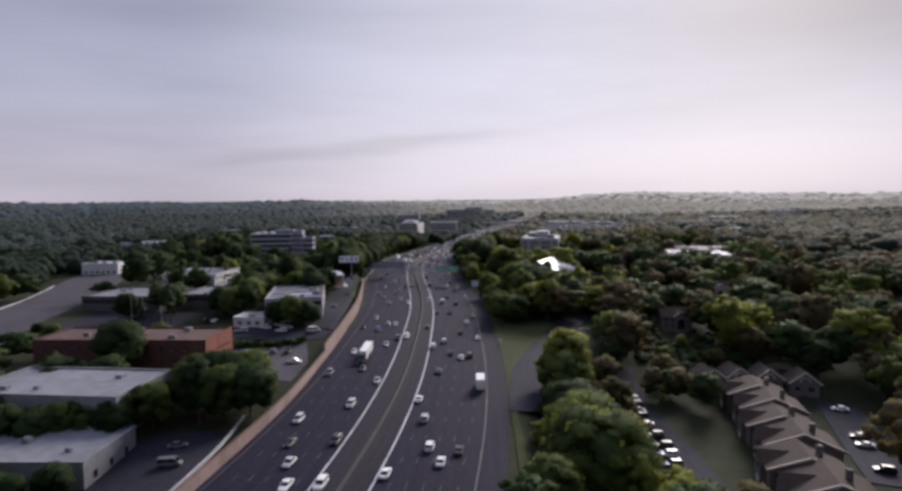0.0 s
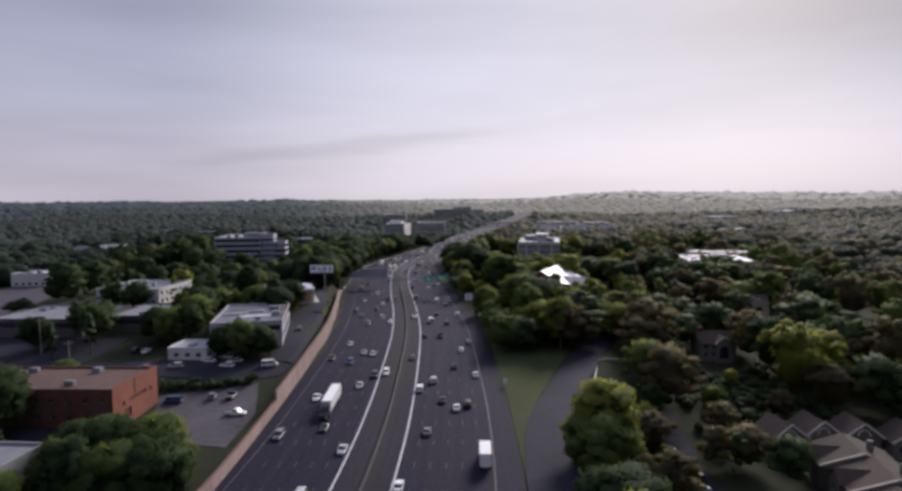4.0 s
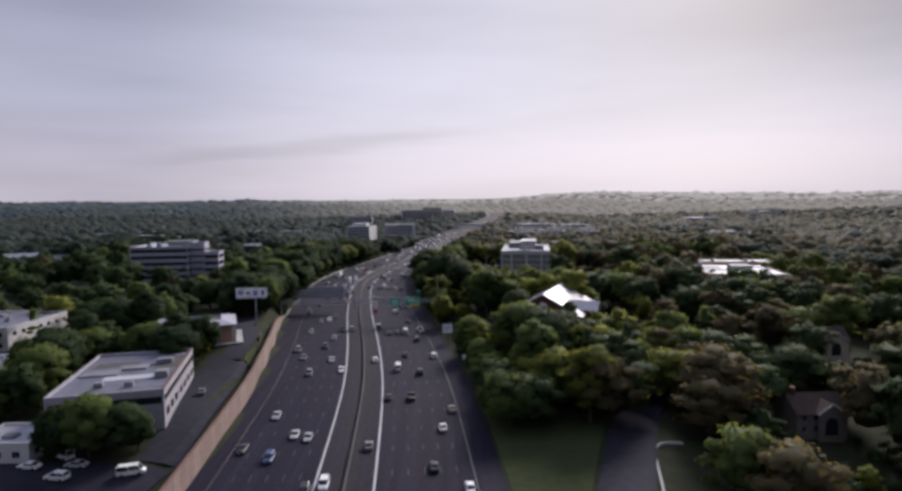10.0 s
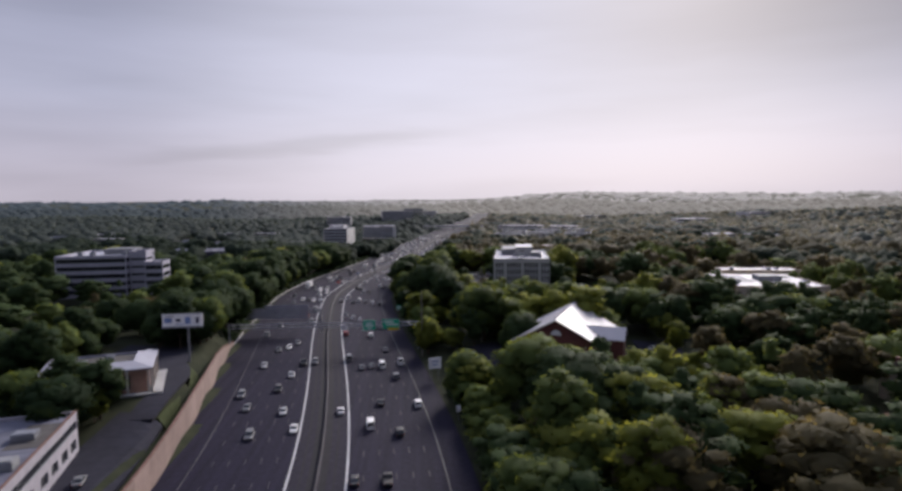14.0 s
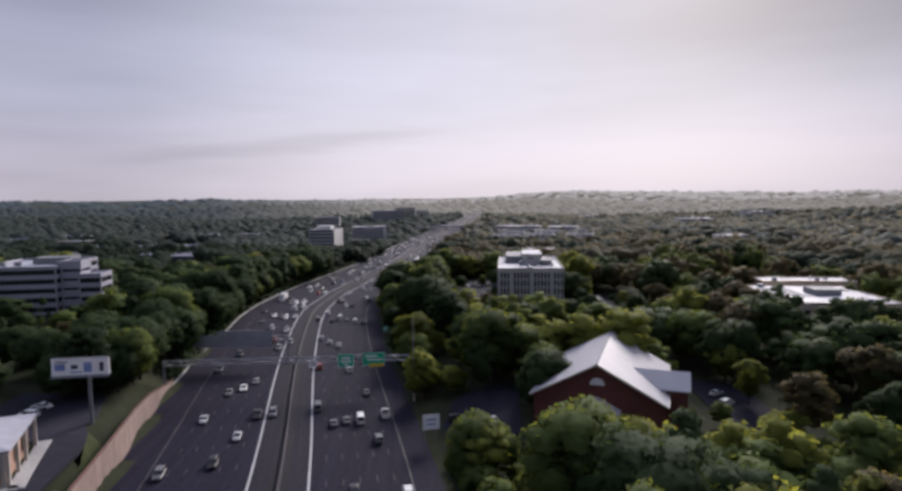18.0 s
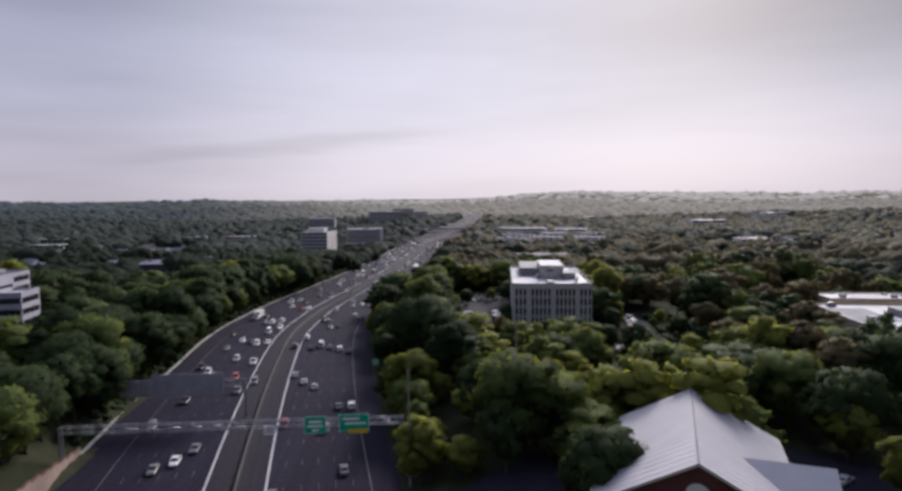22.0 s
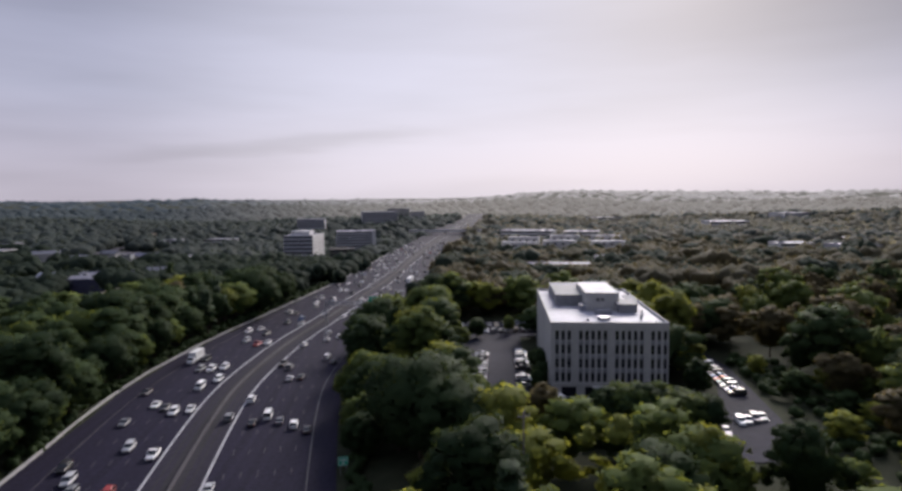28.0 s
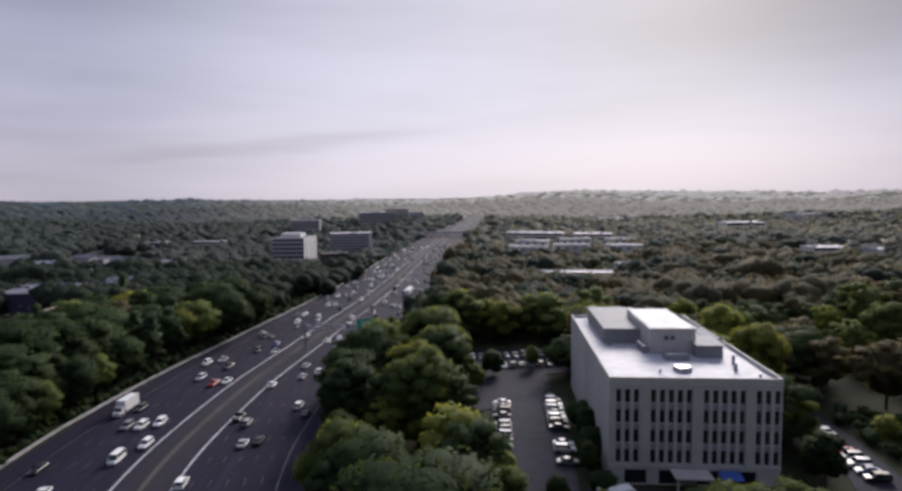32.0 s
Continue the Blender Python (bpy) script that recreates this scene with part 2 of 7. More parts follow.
def haze_glow_mat(name, west, east):
    """The skyline's backdrop: emission painted in as haze, brighter east towards the low sun."""
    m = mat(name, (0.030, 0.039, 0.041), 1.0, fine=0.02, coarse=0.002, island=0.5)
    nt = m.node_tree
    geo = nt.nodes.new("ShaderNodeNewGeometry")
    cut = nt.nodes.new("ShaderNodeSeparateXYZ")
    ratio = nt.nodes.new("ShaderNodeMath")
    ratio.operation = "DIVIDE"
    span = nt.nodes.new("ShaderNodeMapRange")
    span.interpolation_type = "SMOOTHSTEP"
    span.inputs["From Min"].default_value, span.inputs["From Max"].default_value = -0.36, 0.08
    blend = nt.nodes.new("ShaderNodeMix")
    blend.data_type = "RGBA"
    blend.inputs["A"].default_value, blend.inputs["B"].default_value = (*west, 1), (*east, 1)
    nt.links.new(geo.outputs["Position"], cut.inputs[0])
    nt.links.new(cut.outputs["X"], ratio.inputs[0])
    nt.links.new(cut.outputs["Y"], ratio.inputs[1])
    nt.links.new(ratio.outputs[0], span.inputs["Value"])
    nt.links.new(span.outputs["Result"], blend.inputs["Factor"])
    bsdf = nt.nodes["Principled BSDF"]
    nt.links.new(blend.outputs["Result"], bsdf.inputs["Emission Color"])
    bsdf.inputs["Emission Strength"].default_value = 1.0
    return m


# Painted haze: each farther ring of hills glows brighter.
HAZE_NEAR = haze_glow_mat("hazy_hills", (0.024, 0.033, 0.043), (0.32, 0.29, 0.275))
HAZE_MID = haze_glow_mat("haze_glow_woods", (0.005, 0.009, 0.012), (0.185, 0.163, 0.140))
HAZE_FAR = haze_glow_mat("hazier_hills", (0.050, 0.062, 0.080), (0.45, 0.41, 0.41))
BARK = mat("bark", (0.07, 0.05, 0.035), 0.9, fine=3.0, coarse=0.4, var=0.4, bump=0.5)
WHITE = mat("white_stucco", (0.56, 0.55, 0.55), 0.75, fine=0.8, coarse=0.08, var=0.12)
ROOFWHITE = mat("white_roof_membrane", (0.36, 0.36, 0.41), 0.65, fine=0.35, coarse=0.07, var=0.3)
# White panels coloured lavender grey: their shade put into the base colour.
SHADED_WHITE = mat("shaded_white_panels", (0.33, 0.325, 0.385), 0.8, fine=0.8, coarse=0.08, var=0.15)
OFFWHITE = mat("off_white_stucco", (0.31, 0.295, 0.335), 0.8, fine=0.8, coarse=0.08, var=0.2)
ROOFPALE = mat("weathered_pale_roof", (0.112, 0.116, 0.155), 0.75, fine=0.35, coarse=0.09, var=0.45)
ROOFGREY = mat("grey_roof_membrane", (0.17, 0.175, 0.205), 0.8, fine=0.35, coarse=0.07, var=0.3)
ROOFDARK = mat("dark_roof_gravel", (0.075, 0.07, 0.07), 0.9, fine=0.6, coarse=0.07, var=0.35)
ROOFBLUE = mat("blue_grey_metal_roof", (0.125, 0.13, 0.19), 0.5, fine=0.3, coarse=0.05, var=0.2)
SHEDWALL = mat("dark_lavender_metal", (0.050, 0.050, 0.088), 0.7, fine=0.5, coarse=0.06, var=0.2)
ROOFSKIRT = mat("pale_metal_roof_skirt", (0.33, 0.33, 0.385), 0.6, fine=0.5, coarse=0.08, var=0.15)
METALROOF = mat("pale_metal_roof", (0.42, 0.41, 0.45), 0.45, fine=0.25, coarse=0.05, var=0.12, spec=0.5)
PRECAST = mat("white_precast", (0.40, 0.395, 0.38), 0.8, fine=0.6, coarse=0.07, var=0.15)
REDWALL = mat("rust_red_stucco", (0.088, 0.040, 0.034), 0.9, fine=0.8, coarse=0.1, var=0.25, bump=0.2)
ROOFRED = mat("red_brown_roof_gravel", (0.085, 0.050, 0.046), 0.9, fine=0.6, coarse=0.07, var=0.35)
PINKBRICK = mat("pale_pink_brick", (0.34, 0.21, 0.165), 0.9, fine=2.0, coarse=0.15, var=0.25, bump=0.3)
BEIGE = mat("beige_stucco", (0.42, 0.36, 0.29), 0.85, fine=0.8, coarse=0.1, var=0.18)
ORANGE = mat("rust_orange_stucco", (0.20, 0.075, 0.05), 0.85, fine=0.7, coarse=0.1, var=0.2)
BRICK = mat("red_brick", (0.11, 0.04, 0.035), 0.9, fine=2.5, coarse=0.15, var=0.3, bump=0.4)
BROWNROOF = mat("brown_shingles", (0.058, 0.043, 0.038), 0.95, fine=1.2, coarse=0.1, var=0.3, bump=0.5)
RAKE = mat("weathered_beige_trim", (0.25, 0.215, 0.19), 0.85, fine=1.0, coarse=0.2, var=0.2)
SIDING = mat("taupe_siding", (0.145, 0.125, 0.115), 0.85, fine=0.8, coarse=0.1, var=0.18)
TRIM = mat("cream_trim", (0.46, 0.43, 0.39), 0.75, fine=1.0, coarse=0.2, var=0.1)
GREYWALL = mat("grey_cladding", (0.21, 0.215, 0.23), 0.75, fine=0.6, coarse=0.06, var=0.2)
DARKWALL = mat("dark_wall", (0.09, 0.085, 0.085), 0.85, fine=0.6, coarse=0.08, var=0.25)
STEEL = mat("galvanised_steel", (0.24, 0.25, 0.28), 0.5, 0.6, fine=1.0, coarse=0.2, var=0.2)
SIGNBACK = mat("sign_back_aluminium", (0.34, 0.35, 0.40), 0.5, 0.4, fine=0.8, coarse=0.2, var=0.15)
GREEN = mat("green_sign_sheet", (0.0, 0.36, 0.20), 0.55, fine=1.0, coarse=0.2, var=0.08)
YELLOW = mat("yellow_sign_sheet", (0.62, 0.42, 0.02), 0.55, fine=1.0, coarse=0.2, var=0.08)
SIGNWHITE = mat("white_sign_sheet", (0.75, 0.75, 0.77), 0.55, fine=1.0, coarse=0.2, var=0.06)
SIGNDARK = mat("dark_ink", (0.05, 0.05, 0.09), 0.6, fine=1.0, coarse=0.2, var=0.1)
SIGNBLUE = mat("blue_print", (0.16, 0.22, 0.42), 0.6, fine=0.4, coarse=0.2, var=0.3)
WOODPOLE = mat("weathered_pole", (0.25, 0.22, 0.20), 0.9, fine=3.0, coarse=0.3, var=0.3)
GLASS = mat("dark_window_glass", (0.018, 0.020, 0.026), 0.08, fine=0.5, coarse=0.1, var=0.3, spec=0.6)
TYRE = mat("tyre_rubber", (0.02, 0.02, 0.02), 0.9, fine=5, coarse=1)
RIM = mat("alloy_rim", (0.4, 0.4, 0.42), 0.4, 0.8, fine=5, coarse=1)
LAMPCLEAR = mat("headlight_lens", (0.6, 0.6, 0.62), 0.15, fine=5, coarse=1, spec=0.6)
LAMPRED = mat("tail_light_lens", (0.22, 0.012, 0.012), 0.2, fine=5, coarse=1, spec=0.6)
TARP = mat("blue_canvas", (0.05, 0.10, 0.35), 0.8, fine=1, coarse=0.2)
CAR_COLOURS = {n: mat("car_paint_" + n, c, 0.38, 0.0, fine=0.6, coarse=0.2, var=0.06, spec=0.45) for n, c in {
    "white": (0.72, 0.72, 0.72), "silver": (0.38, 0.39, 0.41), "grey": (0.13, 0.135, 0.145), "black": (0.014, 0.014, 0.016),
    "red": (0.26, 0.02, 0.018), "blue": (0.03, 0.06, 0.17), "tan": (0.28, 0.24, 0.18)}.items()}


# ---- mesh helpers ----
class Shape:
    """Collects corners and faces of one mesh."""

    def __init__(self):
        self.v, self.f = [], []

    def quad(self, *pts):
        n = len(self.v)
        self.v += [tuple(p) for p in pts]
        self.f.append(tuple(range(n, n + len(pts))))
        return self

    def box(self, c, s, m=None, taper=1.0):
        """A block about c = its base centre, of size s; taper shrinks its top."""
        n = len(self.v)
        x, y, h = s[0] / 2, s[1] / 2, s[2]
        pts = [(sx * x * k, sy * y * k, z) for z, k in ((0, 1.0), (h, taper)) for sx, sy in ((-1, -1), (1, -1), (1, 1), (-1, 1))]
        for p in pts:
            q = Vector(p) + Vector(c)
            self.v.append(tuple(m @ q if m is not None else q))
        self.f += [tuple(n + i for i in f) for f in ((3, 2, 1, 0), (4, 5, 6, 7), (0, 1, 5, 4), (1, 2, 6, 5), (2, 3, 7, 6), (3, 0, 4, 7))]
        return self

    def bar(self, a, b, w, h=None):
        """A straight square bar from a to b."""
        a, b = Vector(a), Vector(b)
        d = (b - a).normalized()
        side = d.cross(Vector((0, 0, 1)))
        side = Vector((1, 0, 0)) if side.length < 1e-3 else side.normalized()
        up = side.cross(d)
        h = h or w
        n = len(self.v)
        for e in (a, b):
            for i, j in ((-1, -1), (1, -1), (1, 1), (-1, 1)):
                self.v.append(tuple(e + side * i * w / 2 + up * j * h / 2))
        self.f += [tuple(n + i for i in f) for f in ((3, 2, 1, 0), (4, 5, 6, 7), (0, 1, 5, 4), (1, 2, 6, 5), (2, 3, 7, 6), (3, 0, 4, 7))]
        return self

    def tube(self, a, b, r0, r1=None, n=8):
        a, b = Vector(a), Vector(b)
        r1 = r0 if r1 is None else r1
        d = (b - a).normalized()
        side = d.cross(Vector((0.31, 0.17, 1))).normalized() if abs(d.z) < 0.95 else Vector((1, 0, 0))
        up = d.cross(side)
        k = len(self.v)
        for e, r in ((a, r0), (b, r1)):
            for i in range(n):
                w = 2 * math.pi * i / n
                self.v.append(tuple(e + (side * math.cos(w) + up * math.sin(w)) * r))
        self.f += [(k + i, k + (i + 1) % n, k + n + (i + 1) % n, k + n + i) for i in range(n)]
        self.f += [tuple(k + i for i in reversed(range(n))), tuple(k + n + i for i in range(n))]
        return self

    def loft(self, rings):
        """Skins over closed rings of equal count, capped at both ends."""
        k, n = len(self.v), len(rings[0])
        for ring in rings:
            self.v += [tuple(p) for p in ring]
        for r in range(len(rings) - 1):
            for i in range(n):
                j = (i + 1) % n
                self.f.append((k + r * n + i, k + r * n + j, k + (r + 1) * n + j, k + (r + 1) * n + i))
        self.f += [tuple(k + i for i in reversed(range(n))), tuple(k + (len(rings) - 1) * n + i for i in range(n))]
        return self

    def mesh(self, name, material, smooth=False):
        me = bpy.data.meshes.new(name)
        me.from_pydata(self.v, [], self.f)
        me.materials.append(material)
        if smooth:
            me.polygons.foreach_set("use_smooth", [True] * len(me.polygons))
        me.update()
        return me


def part(name, shape, material, parent, label="", smooth=False):
    """Links a shape (or a ready mesh) as one mesh under a thing or a part."""
    ob = new(name, shape if isinstance(shape, bpy.types.Mesh) else shape.mesh(name, material, smooth))
    ob.parent = parent
    if label:
        ob["label"] = label
    return ob


def thing(name, m, label, category, group="", kind=""):
    """An Empty at the base of a thing, at the pose m."""
    ob = new(name)
    ob.matrix_world = m
    return tagged(ob, label, category, group, kind)


def placed(name, shape, material, label, category, group="", kind="", smooth=False):
    """A thing or piece of the setting that is one mesh."""
    return tagged(new(name, shape.mesh(name, material, smooth)), label, category, group, kind)


def facade(s, o, u, n, width, z0, z1, opens, deep=0.3):
    """A wall face with real openings (a0, a1, b0, b1: along and up) and their reveals."""
    o, u, n = Vector(o), Vector(u).normalized(), Vector(n).normalized()
    up = Vector((0, 0, 1))
    xs = sorted({0.0, width, *[q for r in opens for q in r[:2]]})
    zs = sorted({z0, z1, *[q for r in opens for q in r[2:]]})

    def p(a, b, d=0.0):
        return o + u * a + up * b - n * d
    for a0, a1 in zip(xs, xs[1:]):
        am = (a0 + a1) / 2
        runs, start = [], None
        for b0, b1 in zip(zs, zs[1:]):
            bm_ = (b0 + b1) / 2
            solid = not any(r[0] < am < r[1] and r[2] < bm_ < r[3] for r in opens)
            if solid and start is None:
                start = b0
            if not solid and start is not None:
                runs.append((start, b0))
                start = None
        if start is not None:
            runs.append((start, z1))
        for b0, b1 in runs:
            s.quad(p(a0, b0), p(a1, b0), p(a1, b1), p(a0, b1))
    for a0, a1, b0, b1 in opens:
        s.quad(p(a0, b0), p(a0, b0, deep), p(a1, b0, deep), p(a1, b0))
        s.quad(p(a0, b1), p(a1, b1), p(a1, b1, deep), p(a0, b1, deep))
        s.quad(p(a0, b0), p(a0, b1), p(a0, b1, deep), p(a0, b0, deep))
        s.quad(p(a1, b0), p(a1, b0, deep), p(a1, b1, deep), p(a1, b1))
    return s


# ---- the motorway's line and the lie of the land ----
LINE_Y = np.array([-120, -60, 0, 55, 110, 135, 165, 192, 232, 270, 312, 340, 372, 412, 443, 485, 520, 545, 575, 600, 640, 680, 720, 760, 810, 860, 910, 968, 1089, 1300, 1600, 2200, 2700.0])
LINE_X = np.array([-46, -38, -30.5, -24.8, -20.3, -18.3, -16.9, -16.6, -17.6, -19.4, -22.2, -25.2, -29.4, -35.3, -39.5, -44.2, -47.2, -48.0, -45.8, -42.8, -35.2, -27.6, -19.4, -11.8, -3.3, 3.8, 10.5, 19.0, 37, 76, 140, 246, 300.0])


def spline(xs, ys):
    """Second derivatives of the natural cubic through the points."""
    n, h = len(xs), np.diff(xs)
    a, b = np.eye(n), np.zeros(n)
    for i in range(1, n - 1):
        a[i, i - 1 : i + 2] = h[i - 1], 2 * (h[i - 1] + h[i]), h[i]
        b[i] = 6 * ((ys[i + 1] - ys[i]) / h[i] - (ys[i] - ys[i - 1]) / h[i - 1])
    return np.linalg.solve(a, b)


LINE_M = spline(LINE_Y, LINE_X)


def line_x(y):
    y = np.clip(np.asarray(y, float), LINE_Y[0], LINE_Y[-1])
    j = np.clip(np.searchsorted(LINE_Y, y, side="right") - 1, 0, len(LINE_Y) - 2)
    h, d = (LINE_Y[j + 1] - LINE_Y[j]), y - LINE_Y[j]
    m0, m1 = LINE_M[j], LINE_M[j + 1]
    return LINE_X[j] + d * ((LINE_X[j + 1] - LINE_X[j]) / h - h * (2 * m0 + m1) / 6) + m0 / 2 * d**2 + (m1 - m0) / (6 * h) * d**3


def road_z(y):
    return np.interp(y, [1150, 1300, 2200, 2700], [0, 3, 21, 33])


def wall_off(y):
    return np.interp(y, [100, 160, 200, 300, 400, 430, 500, 560, 700, 1300], [-29, -29.5, -31, -33, -36.5, -36.8, -34.5, -35, -33, -30])


def along(y, off, z=0.0):
    """The place at a stretch y of the centre line, off metres to its right."""
    s = (line_x(y + 0.5) - line_x(y - 0.5))
    k = 1 / math.sqrt(1 + s * s)
    return Vector((float(line_x(y) + off * k), float(y - off * s * k), float(road_z(y)) + z))


def heading(y):
    """The road's bearing at y, as a turn about z."""
    return math.degrees(math.atan2(-(line_x(y + 0.5) - line_x(y - 0.5)), 1.0))


# heights of the land, west of the motorway, east of it, and far off
WEST_LAND = ((-60, 60, -7), (-85, 120, -6), (-110, 135, -5.5), (-95, 165, -2), (-120, 205, 0.5), (-72, 212, -2), (-62, 130, -4), (-95, 250, 3), (-130, 300, 6),
    (-64, 290, 4.5), (-75, 345, 8.5), (-76, 372, 8), (-150, 340, 10), (-200, 290, 5), (-240, 400, 9), (-120, 430, 8), (-150, 500, 10), (-350, 300, 2),
    (-250, 150, -4), (-600, 200, 4))
EAST_LAND = ((24, 200, 0), (34, 240, 0), (45, 275, 0.5), (62, 200, -10), (62, 150, -11), (95, 190, -11), (110, 160, -11), (120, 240, -7), (100, 290, -3),
    (140, 350, -1), (40, 330, 2), (48, 375, 4.5), (16, 375, 3), (80, 380, 3), (30, 430, 3), (60, 470, 3), (170, 490, 3), (220, 250, -6))
FAR_LAND = ((-105, 520, 2), (-110, 620, 2), (-160, 700, 5), (-300, 700, 4), (-120, 900, -4), (-90, 1080, -19), (-135, 980, -13), (-110, 1180, -19), (-60, 1130, -14),
    (35, 560, 2), (62, 545, 2), (98, 525, 2), (25, 610, 2), (120, 600, 2), (240, 520, 2), (300, 400, -2), (90, 780, 2), (190, 1130, -4),
    (420, 920, -2), (60, 900, 2), (300, 1500, 4), (-400, 1500, 4), (-700, 900, 8), (700, 800, 4), (600, 200, -4))
LAND = np.array(WEST_LAND + EAST_LAND + FAR_LAND, float)


def land(x, y):
    """Height of the ground: rolling suburb, level under the motorway, hills to the skyline."""
    x, y = np.asarray(x, float), np.asarray(y, float)
    w = 1 / (((x[..., None] - LAND[:, 0]) ** 2 + (y[..., None] - LAND[:, 1]) ** 2) + 120.0) ** 1.6
    z = (w * LAND[:, 2]).sum(-1) / w.sum(-1)
    r = np.hypot(x, y - 200)
    az = np.degrees(np.arctan2(x, np.maximum(y - 200, 1)))
    crest = np.interp(az, [-60, -42, -30, -18, -8, 0, 6, 11, 16, 24, 35, 50], [74, 74, 70, 66, 62, 60, 62, 84, 94, 84, 74, 70])
    rise = np.clip((r - 1100) / 2300, 0, 1)
    rise = rise * rise * (3 - 2 * rise)
    roll = 7 * np.sin(x / 310 + 1.3) * np.cos(y / 370) + 5 * np.sin(x / 130 + y / 210)
    z = z * np.clip(1.5 - r / 2400, 0, 1) + rise * (crest - 14) + roll * np.clip((r - 500) / 700, 0, 1.3) * (1 - 0.5 * rise)
    off = x - line_x(y)
    left, right = wall_off(y), 34.0
    f = np.where(off < 0, np.clip((left - 1 - off) / 5.0, 0, 1), np.clip((off - right) / 22.0, 0, 1))
    f = np.where(y > 1910, 1.0, f)
    f = f * f * (3 - 2 * f)
    return (1 - f) * (road_z(y) - 0.15) + f * z


def ground_z(x, y):
    return float(land(np.array(x), np.array(y)))


# ---- ground ----
def axis(lo, hi, step, far, grow):
    mid = list(np.arange(lo, hi + 0.1, step))
    a, s = [], step
    q = lo
    while q > -far:
        s *= grow
        q -= s
        a.append(q)
    b, s, q = [], step, hi
    while q < far:
        s *= grow
        q += s
        b.append(q)
    return np.array(a[::-1] + mid + b)


def build_ground():
    gx, gy = axis(-300, 300, 5.0, 4700, 1.12), axis(40, 800, 5.0, 4700, 1.08)
    xx, yy = np.meshgrid(gx, gy)
    zz = land(xx, yy)
    n = len(gx)
    v = np.stack([xx, yy, zz], -1).reshape(-1, 3)
    i = (np.arange(len(gy) - 1)[:, None] * n + np.arange(n - 1)).ravel()
    f = np.stack([i, i + 1, i + n + 1, i + n], -1)
    me = bpy.data.meshes.new("ground")
    me.from_pydata(v.tolist(), [], f.tolist())
    me.materials.append(GROUND)
    me.polygons.foreach_set("use_smooth", [True] * len(me.polygons))
    tagged(new("ground", me), "dark grassy soil under the woods and suburbs", "ground", kind="structure")


build_ground()


def strip(ys, offs, z, s=None):
    """A ribbon along the road between two offsets; offs gives both at each y."""
    s = s or Shape()
    k = len(s.v)
    for y in ys:
        a, b = offs(y)
        s.v += [tuple(along(y, a, z)), tuple(along(y, b, z))]
    s.f += [(k + 2 * i, k + 2 * i + 1, k + 2 * i + 3, k + 2 * i + 2) for i in range(len(ys) - 1)]
    return s


YS = np.concatenate([np.arange(-110, 1000, 6.0), np.arange(1000, 1901, 25.0)])
LANE = 3.48
placed("road", strip(YS, lambda y: (wall_off(y) + 0.1, 33.0), 0.0), ASPHALT, "dark worn asphalt motorway with many lanes", "road", kind="structure")
for a, b in ((-5.6, -2.0), (2.0, 5.6)):
    placed("shoulder", strip(YS, lambda y: (a, b), 0.006), SHOULDER, "brownish dirty shoulder beside the median barrier", "road shoulder", kind="structure")
for a, b in ((-2.0, -0.45), (0.45, 2.0), (-3.75, -3.35), (3.35, 3.75)):
    placed("shoulder_gutter", strip(YS, lambda y: (a, b), 0.011), GUTTER, "black dirty gutter strip beside the median barrier", "road shoulder", kind="structure")
for off, wide, what in ((-6.1, 0.50, "lane_line"), (6.1, 0.50, "lane_line"), (27.0, 0.26, "edge_line"), (-27.6, 0.16, "edge_line")):
    placed(what, strip(YS, lambda y: (off - wide / 2, off + wide / 2), 0.012), PAINT if wide > 0.4 else WORN, "solid worn white line painted on the asphalt", "road marking", kind="structure")


def dashes():
    s = Shape()
    for side in (-1, 1):
        for i in range(1, 6):
            for n, y in enumerate(np.arange(90, 1150, 12.2)):
                o = side * (6.1 + LANE * i)
                strip([y, y + 3.05], lambda q: (o - 0.08, o + 0.08), 0.012, s)
    placed("lane_dashes", s, FAINT, "short worn white dashes between the lanes", "road marking", kind="stuff")


dashes()


def median():
    root = thing("median_barrier", pose(0, 0, 0), "low concrete barrier along the middle of the motorway", "barrier", kind="structure")
    prof = ((-0.34, 0.0), (-0.30, 0.12), (-0.15, 0.38), (-0.09, 0.86), (0.09, 0.86), (0.15, 0.38), (0.30, 0.12), (0.34, 0.0))
    cuts = list(np.arange(-60, 600, 12.0)) + list(np.arange(600, 1301, 50.0))
    for a, b in zip(cuts, cuts[1:]):
        s = Shape()
        steps = np.linspace(a + 0.03, b - 0.03, 4)
        s.loft([[along(y, o, z) for o, z in prof] for y in steps])
        part("barrier_segment", s, BARRIER, root)


median()


